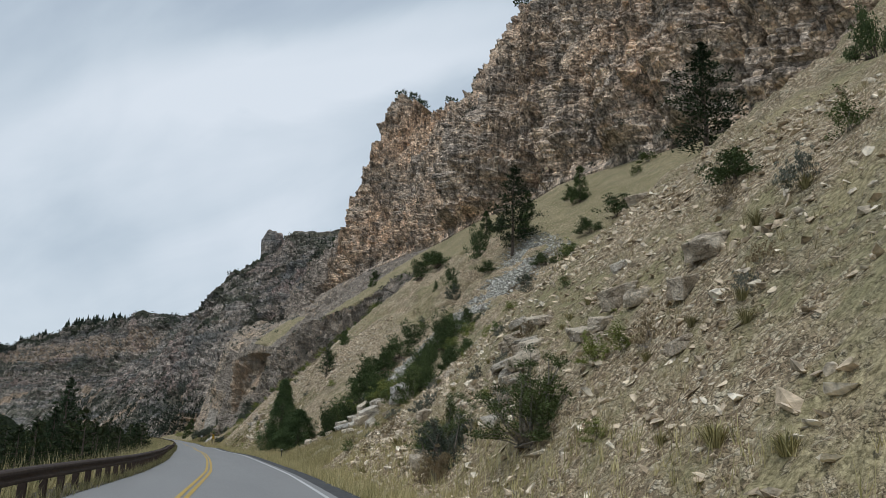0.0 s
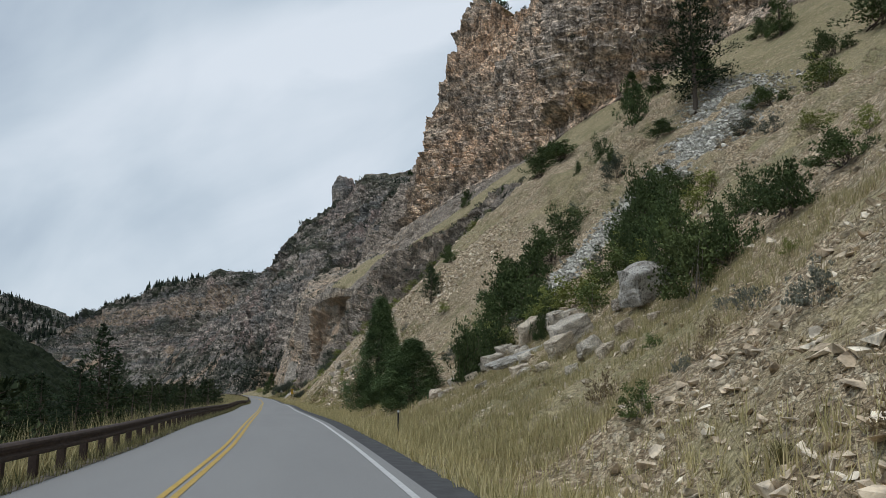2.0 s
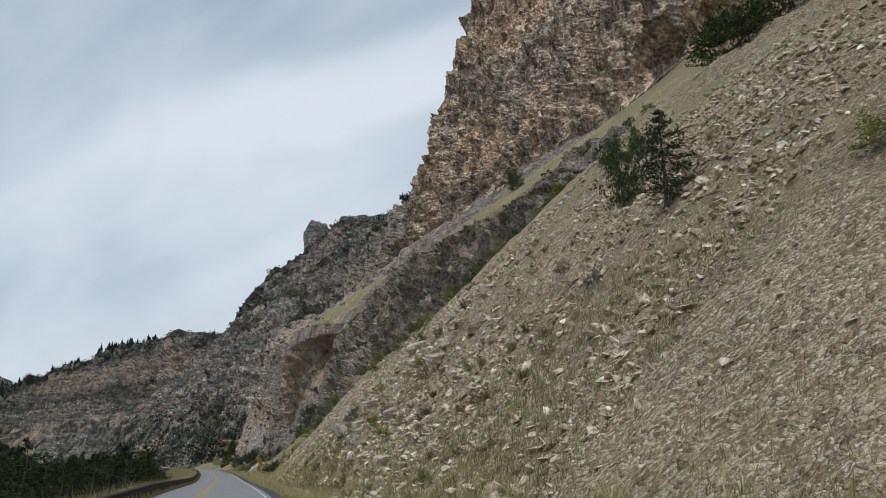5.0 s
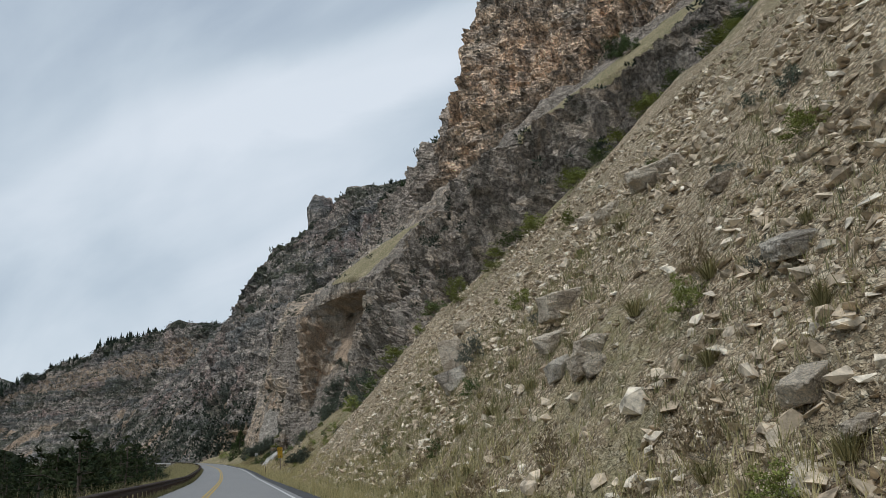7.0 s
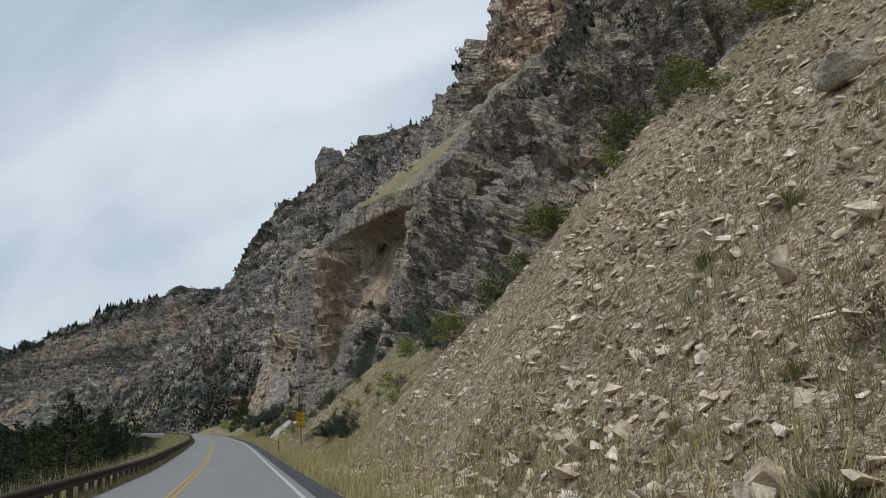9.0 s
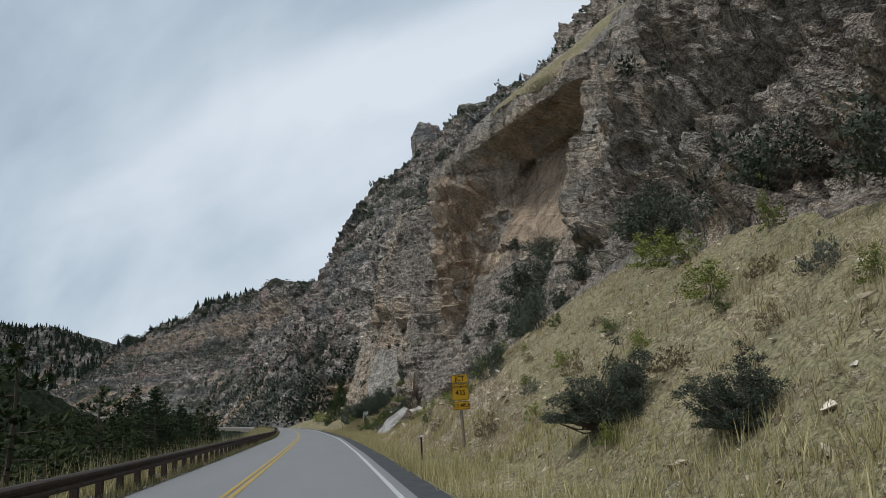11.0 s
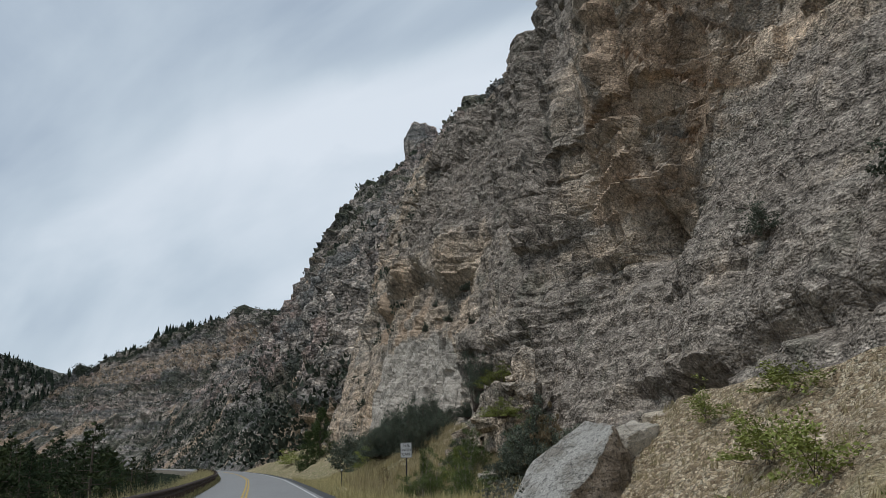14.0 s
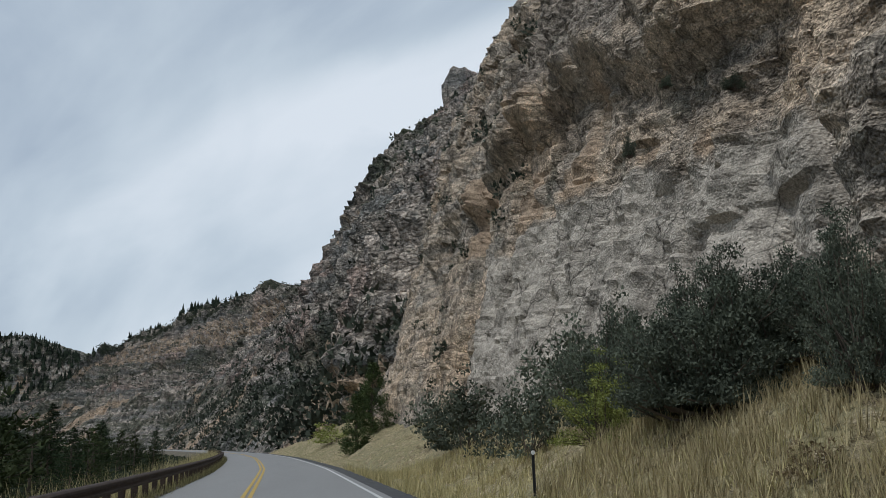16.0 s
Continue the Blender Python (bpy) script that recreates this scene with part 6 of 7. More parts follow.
def outcrop(name, cx, cy, z0, tall, wide, deep, seed, label, material):
    """A ledge of stacked blocks round a core: each block a part."""
    r = np.random.default_rng(seed)
    ob = thing(name, label, "rock outcrop")
    for k, (dx, dy, dz, sx, sy, sz) in enumerate(((0.3, 0.0, 0.30, 0.9, 0.9, 0.8), (0.1, -0.25, 0.2, 0.7, 0.45, 0.55), (0.15, 0.3, 0.2, 0.8, 0.5, 0.5), (0.55, -0.22, 0.66, 0.55, 0.26, 0.75))):
        mass = part("rock_mass", boulder_mesh(np.random.default_rng(seed + k), 0.2, 4), material, ob)
        mass.matrix_basis = pose(cx + dx * 1.2, cy + dy * wide, z0 + tall * dz, 0, 0, 25 * k) @ Matrix.Diagonal((deep * sx, wide * sy, tall * sz, 1))
    for k in range(46):
        t, u = r.uniform(0, 2 * math.pi), r.uniform(0, 0.75) ** 1.5
        size = 0.25 + 0.5 * r.uniform() ** 2
        bm = bmesh.new()
        for q in [(i, j, l) for i in (-0.5, 0.5) for j in (-0.5, 0.5) for l in (-0.5, 0.5)]:
            bm.verts.new(np.array(q) + r.uniform(-0.2, 0.2, 3))
        bmesh.ops.convex_hull(bm, input=bm.verts)
        bo = part("block", bm, material, ob)
        a, b = wide * 0.5 * (1 - 0.7 * u), deep * 0.5 * (1 - 0.5 * u)
        bo.matrix_basis = pose(cx + 0.4 * u + b * math.cos(t), cy + a * math.sin(t), z0 + tall * u + 0.1, r.uniform(-20, 20), r.uniform(-20, 20), r.uniform(-60, 60)) @ Matrix.Diagonal((size * 1.3, size * 1.3, size * 0.8, 1))
    return ob


outcrop("rock_outcrop", 12.7, 305.0, -0.9, 5.8, 5.4, 3.0, 61, "brown stack of cracked blocks at the cliff foot", ROCK_LOW)
outcrop("rock_outcrop", 11.8, 309.2, -2.0, 3.6, 6.0, 2.6, 62, "brown ledge of cracked blocks at the cliff foot", ROCK_LOW)


def scatter(count, y0, y1, x0, x1, r):
    """Places on the slope between distances from the pavement edge."""
    y = r.uniform(y0, y1, count)
    e = ROAD(y)[:, 0] + ROAD_RIGHT
    x = e + x0 + (x1 - x0) * r.uniform(0, 1, count) ** 1.2
    ok = x < LOWER(y)[:, 0] - 0.3
    return x[ok], y[ok]


# larger loose stones, one by one
r = np.random.default_rng(77)
spots = [(x, y) for (y0, y1, n) in ((8, 50, 75), (50, 110, 25), (116, 184, 210), (200, 280, 14)) for x, y in zip(*scatter(n, y0, y1, 2.6, 15, r))]
for k, (x, y) in enumerate(spots):
    s = (0.18 + 0.5 * r.uniform() ** 2.6) * (1.25 if 116 < y < 184 else 1.0)
    ob = new("stone", HULL_MESH[k % len(HULL_MESH)])
    ob.matrix_world = Matrix.LocRotScale((x, y, ground(x, y) + 0.12 * s), Euler((r.uniform(-0.5, 0.5), r.uniform(-0.7, 0.1), r.uniform(0, 6.28))), (s * r.uniform(0.8, 1.4), s, s * r.uniform(0.7, 1.1)))
    tagged(ob, "loose angular tan stone on the talus", "stone", "stones on the slope")


CHIPS = []
for k in range(10):
    bm = stone_hull(np.random.default_rng(340 + k), 0.5 + 0.05 * (k % 6), 8)
    bm.verts.index_update()
    CHIPS.append((np.array([v.co[:] for v in bm.verts]), [[v.index for v in f.verts] for f in bm.faces]))
    bm.free()


def stones_stuff(name, xs, ys, zs, sizes, material, label, r):
    vs, fs, k = [], [], 0
    for n, (x, y, z, s) in enumerate(zip(xs, ys, zs, sizes)):
        v, f = CHIPS[n % len(CHIPS)]
        m = np.array(Euler((r.uniform(-0.6, 0.6), r.uniform(-0.8, 0.2), r.uniform(0, 6.28))).to_matrix())
        vs.append((v * s * [r.uniform(0.8, 1.4), 1, r.uniform(0.7, 1.1)]) @ m.T + [x, y, z + 0.08 * s])
        fs += [[i + k for i in q] for q in f]
        k += len(v)
    tagged(new(name, mesh_from(name, np.concatenate(vs), fs, material)), label, "stones", kind="stuff")


xs, ys = [], []
for y0, y1, x0, x1, n in ((0, 52, 2.2, 17, 11000), (50, 125, 4, 30, 4500), (112, 206, 1.8, 22, 33000), (190, 285, 2.5, 14, 2000)):
    a, b = scatter(n, y0, y1, x0, x1, r)
    thin = fbm(a / 6, b / 6, 0 * a, 3, 12) > r.uniform(-1.0, 0.5, len(a))
    xs += list(a[thin])
    ys += list(b[thin])
stones_stuff("talus_stones", xs, ys, [ground(x, y) for x, y in zip(xs, ys)], (0.07 + 0.36 * r.uniform(size=len(xs)) ** 2.6) * np.where((np.array(ys) > 112) & (np.array(ys) < 190), 1.3, 1.0), STONE, "small tan stones strewn over the slope", r)
# broken rock in drifts on the open talus
a, b = scatter(9000, 114, 200, 2.4, 20, r)
c, e = scatter(2600, 10, 52, 3.0, 15, r)
xs, ys = np.r_[a, c], np.r_[b, e]
drift = fbm(xs / 4, ys / 5, 0 * xs, 3, 71) > 0.12 + r.uniform(0, 0.3, len(xs))
xs, ys = xs[drift], ys[drift]
stones_stuff("talus_rubble", xs, ys, [ground(x, y) for x, y in zip(xs, ys)], 0.2 + 0.42 * r.uniform(size=len(xs)) ** 2.2, STONE, "drifts of broken tan rock on the talus", r)
# the pale chute of scree
u = r.uniform(0, 1, 9500)
cx, cy = 21.5 + 25 * u, 91.2 + 3 * u + 8 * u**2
cy = cy + r.normal(size=9500) * (0.9 + 2.8 * u**1.5)
cx = cx + r.normal(size=9500) * 0.6
stones_stuff("grey_scree", cx, cy, [ground(a, b) for a, b in zip(cx, cy)], 0.2 + 0.45 * r.uniform(size=9500) ** 2, STONE_GREY, "chute of pale grey broken scree", r)


# ---- grass ----
def grass_stuff(name, xs, ys, zs, height, width, blades, material, label, r):
    n = len(xs) * blades
    base = np.repeat(np.stack([xs, ys, zs], 1), blades, 0) + np.c_[r.normal(size=(n, 2)) * 0.06, np.full(n, -0.02)]
    h = np.repeat(np.asarray(height), blades) * r.uniform(0.55, 1.2, n)
    a = r.uniform(0, 2 * np.pi, n)
    lean = r.uniform(0.05, 0.55, n)
    tip = base + np.stack([np.cos(a) * lean, np.sin(a) * lean, np.sqrt(1 - lean**2)], 1) * h[:, None]
    b = r.uniform(0, 2 * np.pi, n)
    side = np.stack([np.cos(b), np.sin(b), 0 * b], 1) * width * r.uniform(0.6, 1.4, (n, 1))
    v = np.stack([base - side, base + side, tip], 1).reshape(-1, 3)
    me = bpy.data.meshes.new(name)
    me.from_pydata(v.tolist(), [], np.arange(3 * n).reshape(n, 3).tolist())
    me.materials.append(material)
    tagged(new(name, me), label, "grass", kind="stuff")


def tufts(count, y0, y1, x0, x1, r, patch=0.0):
    x, y = scatter(count, y0, y1, x0, x1, r)
    keep = fbm(x / 2.5, y / 2.5, 0 * x, 3, 33) + 0.6 * fbm(x / 9, y / 9, 0 * x, 2, 35) > r.uniform(-0.9, 0.6, len(x)) + patch
    x, y = x[keep], y[keep]
    return x, y, np.array([ground(a, b) for a, b in zip(x, y)])


r = np.random.default_rng(91)
x, y, z = tufts(20000, 0, 350, 0.1, 4.2, r, -0.8)
grass_stuff("verge_grass", x, y, z, r.uniform(0.3, 0.62, len(x)), 0.010, 7, STRAW_GREEN, "tall straw and green grass along the verge", r)
x, y, z = tufts(17000, 0, 200, 3.0, 17, r, 0.1)
grass_stuff("slope_grass", x, y, z, r.uniform(0.16, 0.4, len(x)), 0.009, 6, STRAW, "dry straw tufts between the stones", r)
x, y, z = tufts(15000, 54, 78, 1.5, 12, r, -0.5)
grass_stuff("tall_slope_grass", x, y, z, r.uniform(0.2, 0.42, len(x)), 0.008, 5, STRAW_GREEN, "tall golden grass on the slope above the verge", r)
x, y, z = tufts(12000, 112, 192, 2.0, 11, r, -0.1)
grass_stuff("olive_grass", x, y, z, r.uniform(0.22, 0.5, len(x)), 0.010, 8, LEAF["yucca"], "olive and straw grass tufts on the talus", r)
x, y, z = tufts(20000, 212, 345, 2.6, 15, r, -0.5)
grass_stuff("meadow_grass", x, y, z, r.uniform(0.14, 0.34, len(x)), 0.012, 6, STRAW, "thick pale straw grass on the slope", r)
x, y, z = tufts(7000, 300, 322, 2.0, 11, r, -0.9)
grass_stuff("sign_grass", x, y, z, r.uniform(0.3, 0.6, len(x)), 0.011, 6, STRAW, "tall pale straw grass round the white sign", r)
yl = r.uniform(0, 420, 9000)
xo = -3.5 - 5 * r.uniform(0, 1, 9000) ** 1.8
xl = ROAD(yl)[:, 0] + xo
zl = ROAD(yl)[:, 1] + np.interp(-xo, [3.0, 3.6, 5.0, 8.0, 13.0], [-0.16, -0.3, -0.9, -2.6, -4.6])
grass_stuff("bank_grass", xl, yl, zl, r.uniform(0.55, 1.1, 9000) + np.clip((-xo - 3.4) * 0.5, 0, 1.2) * r.uniform(0.5, 1.0, 9000), 0.013, 5, STRAW_GREEN, "tall weeds and grass behind the guardrail", r)


yl = r.uniform(0, 420, 6500)
xo = -2.62 - 0.8 * r.uniform(0, 1, 6500)
grass_stuff("rail_weeds", ROAD(yl)[:, 0] + xo, yl, ROAD(yl)[:, 1] - 0.18 - 0.1 * (xo < -3.2), r.uniform(0.12, 0.45, 6500), 0.012, 6, LEAF["yucca"], "low weeds under the guardrail", r)


# ---- woods and scrub far off ----
def spots_on(grid, count, r, rows=(0.0, 1.0), slope=(0.0, 1.0)):
    n, k = grid.shape[:2]
    i = r.integers(1, n - 1, count * 4)
    j = (k * (rows[0] + (rows[1] - rows[0]) * r.uniform(0, 1, count * 4))).astype(int).clip(1, k - 2)
    nrm = unit(np.cross(grid[i, j + 1] - grid[i, j - 1], grid[i + 1, j] - grid[i - 1, j]))
    ok = (nrm[:, 2] >= slope[0]) & (nrm[:, 2] <= slope[1])
    p = grid[i, j][ok]
    return p[:count]


def far_trees(name, p, heights, material, label, r):
    """Small spiky conifers: three ragged skirts each."""
    vs, fs, k = [], [], 0
    for q, h in zip(p, heights):
        for lo, hi, w in ((0.0, 0.55, 0.26), (0.3, 0.8, 0.19), (0.55, 1.05, 0.12)):
            a = np.linspace(0, 2 * np.pi, 7)[:-1] + r.uniform(0, 1)
            rad = w * h * r.uniform(0.6, 1.25, 6)
            ring = np.stack([np.cos(a) * rad, np.sin(a) * rad, lo * h + r.uniform(-0.04, 0.1, 6) * h], 1)
            vs.append(np.concatenate([ring, [[r.normal() * 0.02 * h, r.normal() * 0.02 * h, hi * h]]]) + q)
            fs += [[k + t, k + (t + 1) % 6, k + 6] for t in range(6)]
            k += 7
    tagged(new(name, mesh_from(name, np.concatenate(vs), fs, material)), label, "woods", kind="stuff")


def scrub(name, p, sizes, material, label, r, leaves=34):
    """Low ragged clumps of leaves."""
    n = len(p)
    c = np.repeat(p, leaves, 0)
    s = np.repeat(np.asarray(sizes), leaves)[:, None]
    d = r.normal(size=(n * leaves, 3))
    q = c + unit(d) * s * [0.5, 0.5, 0.42] * r.uniform(0.3, 1.0, (n * leaves, 1)) + s * [0, 0, 0.25]
    v, f = leaf_tris(q, unit(d + [0, 0, 0.8]), 1.0, 0.8, r)
    v = (v.reshape(-1, 3, 3) - q[:, None]) * s[:, None] * (0.3 if leaves < 50 else 0.18) + q[:, None]
    me = bpy.data.meshes.new(name)
    me.from_pydata(v.reshape(-1, 3).tolist(), [], f.tolist())
    me.materials.append(material)
    tagged(new(name, me), label, "scrub", kind="stuff")


r = np.random.default_rng(55)
lows = spots_on(G_LOW, 420, r, (0.05, 1), (0.5, 1))
lows = lows[(lows[:, 1] < 258) | (lows[:, 1] > 352)]
near = np.concatenate([spots_on(G_UP, 420, r, (0.02, 0.97), (0.42, 1)), lows, spots_on(G_BENCH[-310:], 220, r, (0, 1), (0.4, 1))])
scrub("cliff_scrub", near, r.uniform(0.5, 1.9, len(near)), LEAF["dark"], "dark scrub on the cliff ledges", r, 60)
rim = G_UP[190:, -1]
scrub("rim_scrub", rim[r.integers(0, len(rim), 420)] + r.normal(size=(420, 3)) * [1.5, 0.3, 0.1] + [1.2, 0, 0], r.uniform(0.8, 3.0, 420), LEAF["junip"], "junipers along the cliff rim", r)
far = np.concatenate([spots_on(G_CLIFF_BEYOND, 700, r, (0.04, 0.92), (0.3, 1)), spots_on(G_CLIFF_BEYOND, 1500, r, (0.01, 0.17), (0.0, 1)), spots_on(G_RIDGE_FAR, 3200, r, (0.06, 0.8), (0.2, 1)), spots_on(G_RIDGE_FAR, 3000, r, (0.74, 0.97), (0.1, 1))])
scrub("far_scrub", far, r.uniform(1.2, 4.6, len(far)), LEAF["dark"], "scrub and junipers on the far canyon walls", r, 11)
tops = spots_on(G_RIDGE_FAR, 620, r, (0.78, 0.9))
tops = tops[(vnoise(tops[:, 0] / 9, tops[:, 2] / 60, 0 * tops[:, 0], 58) > np.where((tops[:, 0] > -165) & (tops[:, 0] < -55), -0.25, 0.35))]
p = np.concatenate([tops, spots_on(G_RIDGE_LEFT_FAR, 420, r, (0.6, 0.75)), spots_on(G_CLIFF_BEYOND, 70, r, (0.85, 0.9))])
far_trees("ridge_woods", p, r.uniform(3.5, 8.5, len(p)) * np.where(p[:, 1] < 700, 0.4, np.where((p[:, 0] > -165) & (p[:, 0] < -55), 1.5, 1.0)), LEAF["wood"], "pines along the far ridges", r)
p = np.concatenate([spots_on(G_HILL_LEFT, 3400, r, (0.0, 0.85)), spots_on(G_HILL_LEFT[40:150, :36], 1800, r), spots_on(G_RIDGE_LEFT_FAR, 700, r, (0.1, 0.65))])
far_trees("hill_woods", p, r.uniform(7, 15, len(p)), LEAF["wood"], "dense dark woods on the far hillside", r)


# ---- guardrail, signs and posts ----
RUST = plain("rust-brown weathered steel", (0.058, 0.040, 0.032), 0.75, 0.35, 4, 0.3)
WOOD_POST = plain("weathered grey wooden post", (0.24, 0.20, 0.15), 0.9, 0.3, 12)
STEEL = plain("dark painted steel", (0.03, 0.03, 0.032), 0.6, 0.2, 8)
SIGN_YELLOW = plain("yellow sign sheeting", (0.62, 0.36, 0.02), 0.5, 0.1, 5)
SIGN_WHITE = plain("white sign sheeting", (0.68, 0.68, 0.68), 0.5, 0.06, 5)
SIGN_BLACK = plain("black sign ink", (0.015, 0.013, 0.012), 0.6, 0.1, 5)
REFLECT = plain("white reflector", (0.75, 0.75, 0.74), 0.35, 0.05, 5)


def rail_line(y, off):
    r0 = ROAD(np.array([y - 0.5, y, y + 0.5]))
    turn = r0[2, 0] - r0[0, 0]
    return np.array([r0[1, 0] + off, y - off * turn, r0[1, 1] - 0.15]), math.atan2(-turn, 1)


def build_guardrail():
    ob = thing("guardrail", "rust-brown steel guardrail on short posts", "guardrail")
    shape = [(0.0, 0.75), (0.045, 0.735), (0.085, 0.70), (0.085, 0.655), (0.02, 0.61), (0.02, 0.575), (0.085, 0.53), (0.085, 0.485), (0.045, 0.45), (0.0, 0.435)]
    loop = shape + [(x - 0.02, z) for x, z in reversed(shape)]
    y = -18.0
    post = None
    while y < 432:
        (a, ta), (b, tb) = rail_line(y, -2.95), rail_line(y + 3.86, -2.95)
        v = [[p[0] + x * math.cos(t), p[1] + x * math.sin(t), p[2] + z] for p, t in ((a, ta), (b, tb)) for x, z in loop]
        n = len(loop)
        f = [[i, (i + 1) % n, n + (i + 1) % n, n + i] for i in range(n)] + [list(range(n))[::-1], list(range(n, 2 * n))]
        part("rail_panel", (v, f), RUST, ob)
        for q in (0.0, 1.905):
            p, t = rail_line(y + q, -3.12)
            if post is None:
                bm = bmesh.new()
                bmesh.ops.create_cube(bm, size=1)
                bmesh.ops.scale(bm, vec=(0.16, 0.15, 1.2), verts=bm.verts)
                bmesh.ops.bevel(bm, geom=list(bm.edges), offset=0.012, segments=1, affect="EDGES")
                po = part("post", bm, RUST, ob)
                post = po.data
            else:
                po = part("post", post, RUST, ob)
            po.matrix_basis = Matrix.Translation((p[0], p[1], p[2] + 0.12)) @ Matrix.Rotation(t, 4, "Z")
        y += 3.81


build_guardrail()


def panel(name, w, h, t, material, parent, m, label="", radius=0.04):
    """A sign plate with rounded corners, facing -y."""
    pts = []
    for cx, cz, a0 in ((w / 2 - radius, h / 2 - radius, 0), (-w / 2 + radius, h / 2 - radius, 90), (-w / 2 + radius, -h / 2 + radius, 180), (w / 2 - radius, -h / 2 + radius, 270)):
        pts += [(cx + radius * math.cos(radians(a0 + s)), cz + radius * math.sin(radians(a0 + s))) for s in (0, 30, 60, 90)]
    n = len(pts)
    v = [(x, y, z) for y in (-t / 2, t / 2) for x, z in pts]
    f = [list(range(n)), list(range(2 * n - 1, n - 1, -1))] + [[i, n + i, n + (i + 1) % n, (i + 1) % n] for i in range(n)]
    ob = part(name, (v, f), material, parent, label)
    ob.matrix_basis = m
    return ob


def border(w, h, inset, line, material, parent):
    """A thin raised border line on a plate."""
    o, i = [], []
    for s, lst in ((inset, o), (inset + line, i)):
        lst += [(w / 2 - s, h / 2 - s), (-w / 2 + s, h / 2 - s), (-w / 2 + s, -h / 2 + s), (w / 2 - s, -h / 2 + s)]
    v = [(x, -0.006, z) for x, z in o + i]
    f = [[k, (k + 1) % 4, 4 + (k + 1) % 4, 4 + k] for k in range(4)]
    return part("border", (v, f), material, parent)


def lettering(text, size, x, z, parent, wide=1.0):
    cu = bpy.data.curves.new("lettering", "FONT")
    cu.body, cu.size, cu.align_x, cu.align_y, cu.extrude, cu.offset = text, size, "CENTER", "CENTER", 0.001, 0.012 * size
    tmp = new("lettering_curve", cu)
    bpy.context.view_layer.update()
    me = bpy.data.meshes.new_from_object(tmp.evaluated_get(bpy.context.evaluated_depsgraph_get()))
    bpy.data.objects.remove(tmp)
    me.materials.clear()
    me.materials.append(SIGN_BLACK)
    ob = part("lettering", me, SIGN_BLACK, parent)
    ob.matrix_basis = Matrix.Translation((x, -0.008, z)) @ Matrix.Rotation(radians(90), 4, "X") @ Matrix.Diagonal((wide, 1, 1, 1))


def junction_sign():
    ob = thing("junction_sign", "yellow three-plate junction sign on a wooden post", "road sign")
    ob.matrix_world = pose(9.5, 238.4, 0, 0, -2.5, 3)
    v, f = tube([(0, 0.07, -2.6), (0, 0.07, -1.0), (0, 0.07, 0.55)], [0.065, 0.06, 0.055], 10)
    part("post", (v, f), WOOD_POST, ob)
    for z, h, rows in ((0.50, 0.31, (("JCT", 0.25, 0.0),)), (0.0, 0.61, (("WYOMING", 0.135, 0.19), ("435", 0.28, -0.03))), (-0.5, 0.31, (("1/2 MILE", 0.19, 0.0),))):
        p = panel("plate", 0.64, h, 0.006, SIGN_YELLOW, ob, Matrix.Translation((0, 0, z)))
        border(0.64, h, 0.014, 0.012, SIGN_BLACK, p)
        for text, size, dz in rows:
            lettering(text, size, 0, dz, p, 0.95)


def pass_sign():
    ob = thing("pass_sign", "white rectangular sign on a dark steel post", "road sign")
    ob.matrix_world = pose(8.26, 308.9, -0.46, 0, -1, 2)
    bm = bmesh.new()
    bmesh.ops.create_cube(bm, size=1)
    bmesh.ops.scale(bm, vec=(0.06, 0.04, 2.2), verts=bm.verts)
    bmesh.ops.translate(bm, vec=(0, 0.03, -0.85), verts=bm.verts)
    part("post", bm, STEEL, ob)
    p = panel("plate", 0.6, 0.75, 0.006, SIGN_WHITE, ob, Matrix.Identity(4))
    border(0.6, 0.75, 0.016, 0.014, SIGN_BLACK, p)
    for text, z in (("PASS", 0.21), ("WITH", 0.0), ("CARE", -0.21)):
        lettering(text, 0.19, 0, z, p, 0.95)


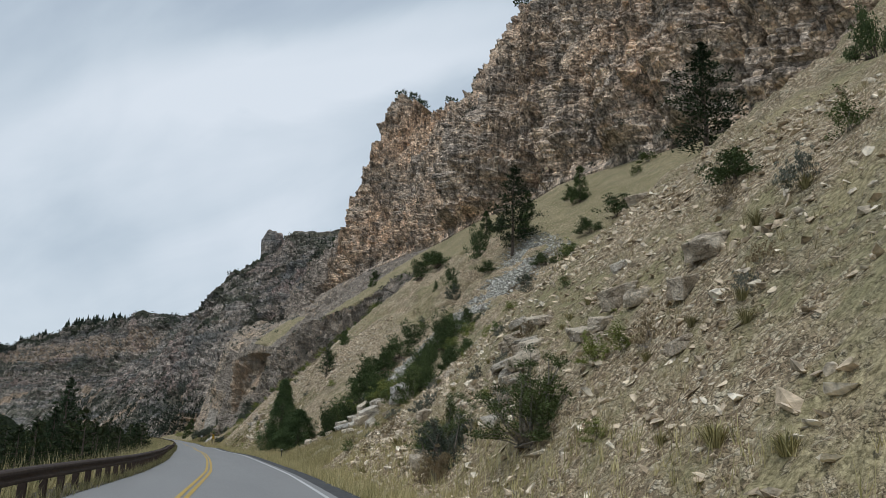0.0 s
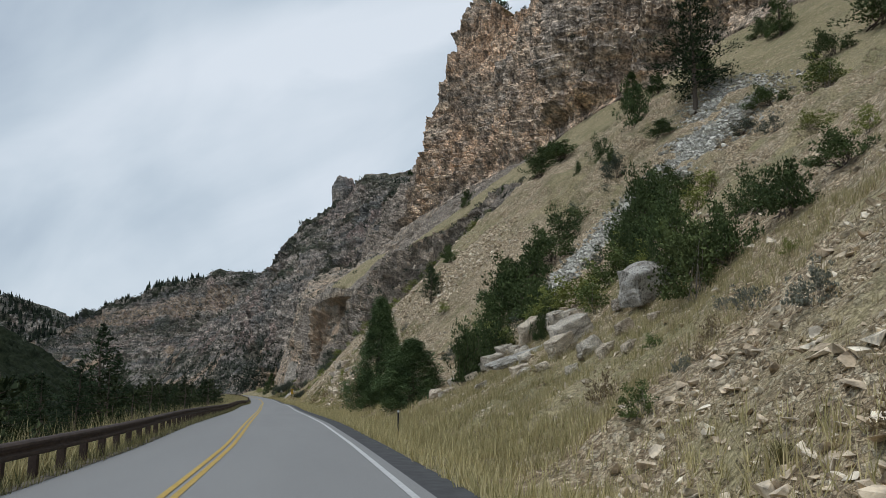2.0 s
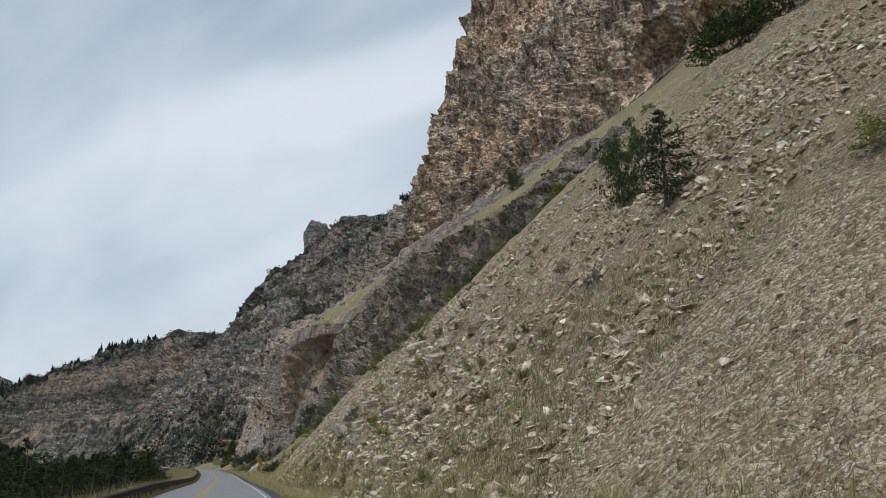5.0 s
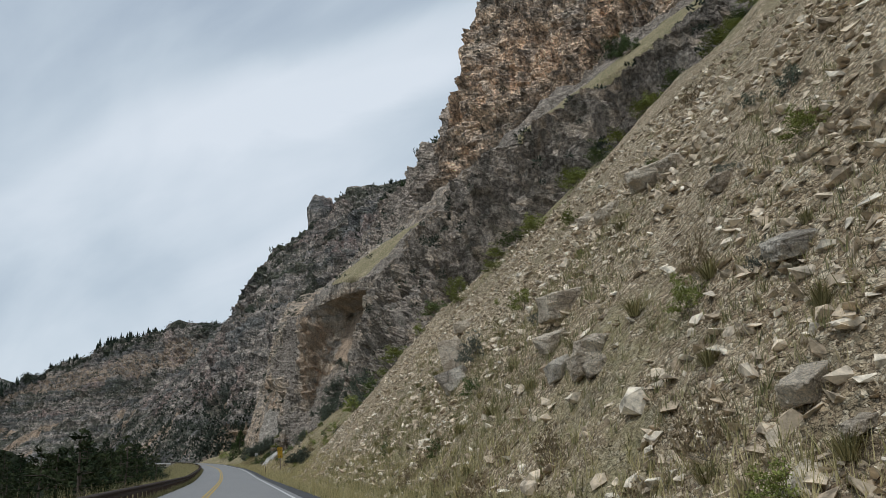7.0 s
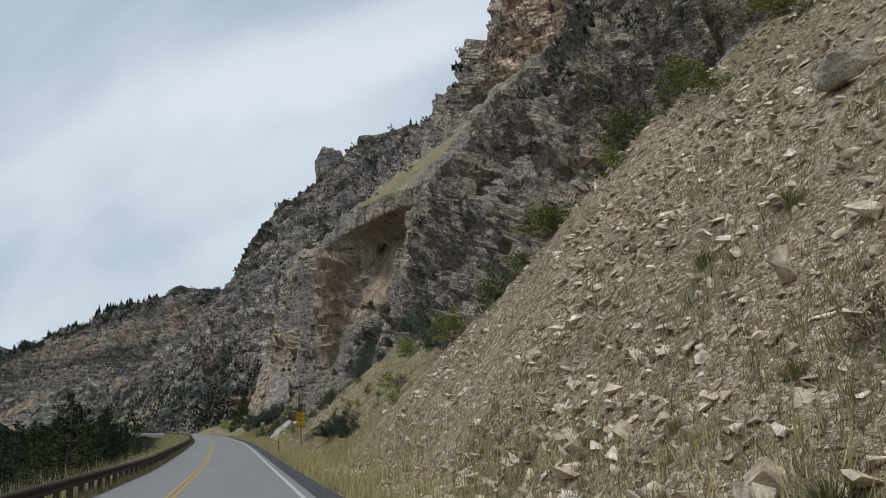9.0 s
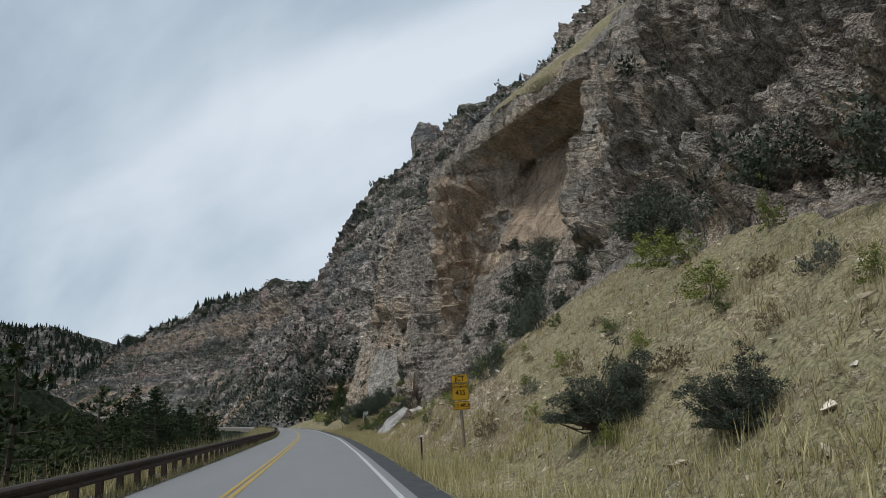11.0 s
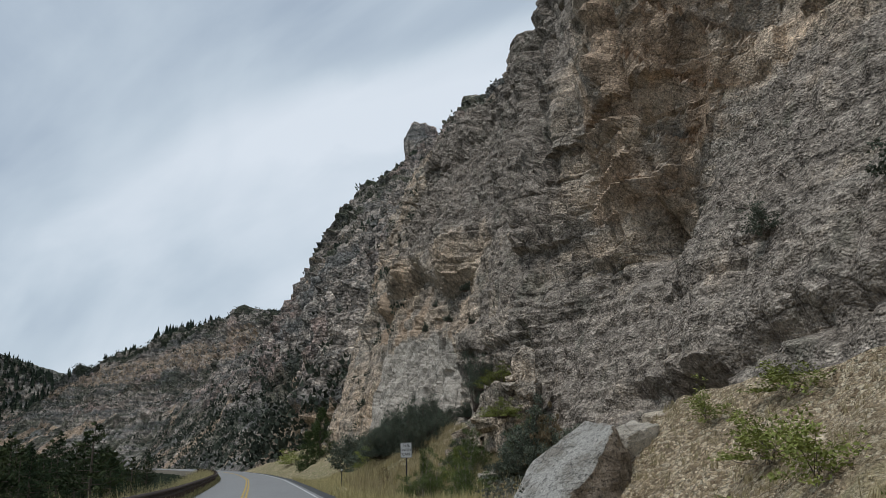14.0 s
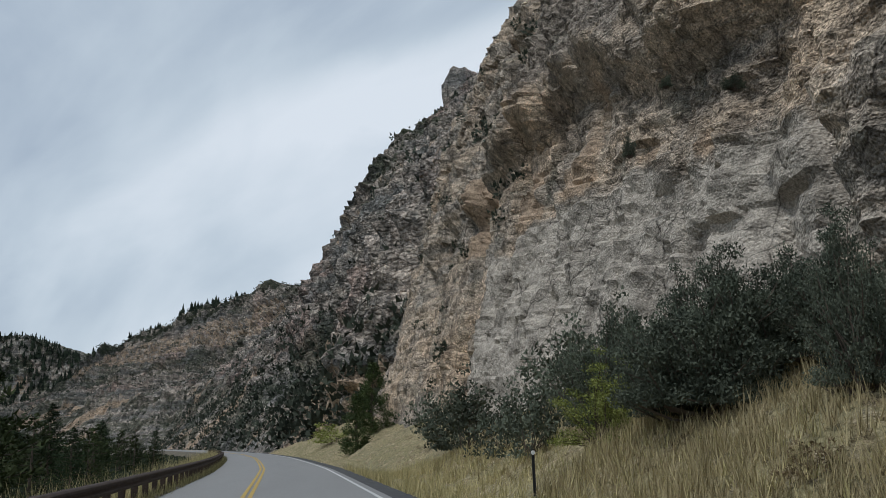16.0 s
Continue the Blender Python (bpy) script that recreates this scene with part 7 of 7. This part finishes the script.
junction_sign()
pass_sign()


def marker_post(x, y, h, z=None):
    ob = thing("marker_post", "thin dark roadside post with a round white reflector", "post", "marker posts")
    z = (ground(x, y) if z is None else z) - 0.1
    ob.matrix_world = pose(x, y, z, 0, -1, 0)
    bm = bmesh.new()
    for sx, sy, ox in ((0.06, 0.008, 0.0), (0.012, 0.03, -0.024), (0.012, 0.03, 0.024)):
        got = bmesh.ops.create_cube(bm, size=1)
        bmesh.ops.scale(bm, vec=(sx, sy, h + 0.1), verts=got["verts"])
        bmesh.ops.translate(bm, vec=(ox, 0.01, h / 2), verts=got["verts"])
    part("post", bm, STEEL, ob)
    bm = bmesh.new()
    bmesh.ops.create_cone(bm, cap_ends=True, segments=16, radius1=0.045, radius2=0.042, depth=0.02)
    bmesh.ops.rotate(bm, matrix=Matrix.Rotation(radians(90), 3, "X"), verts=bm.verts)
    bmesh.ops.translate(bm, vec=(0, -0.02, h - 0.02), verts=bm.verts)
    part("reflector", bm, REFLECT, ob)


for x, y, h in ((8.2, 68.1, 1.15), (7.6, 234.6, 1.25), (5.5, 321.0, 1.15)):
    marker_post(x, y, h)


def rock_tower(x, y, z, w, d, h, seed, label):
    """A free-standing block on the far rim."""
    ob = new("rock_tower", bpy.data.meshes.new("rock_tower"))
    r = np.random.default_rng(seed)
    a = np.linspace(0, 2 * np.pi, 13)[:-1]
    pts = np.concatenate([np.stack([np.cos(a) * 0.5 * t * r.uniform(0.85, 1.1, 12), np.sin(a) * 0.5 * t * r.uniform(0.85, 1.1, 12), np.full(12, zz)], 1) for zz, t in ((-0.5, 1.1), (0.1, 1.0), (0.36, 0.95), (0.5, 0.6))])
    bm = boulder_mesh(r, 0.09, 2, pts)
    bm.to_mesh(ob.data)
    bm.free()
    ob.data.materials.append(ROCK_FAR)
    ob.matrix_world = Matrix.LocRotScale((x, y, z), Euler((0, 0, 0.4)), (w, d, h))
    tagged(ob, label, "rock tower")


rock_tower(54, 622, 136, 18, 15, 37, 71, "square grey rock tower on the far rim")
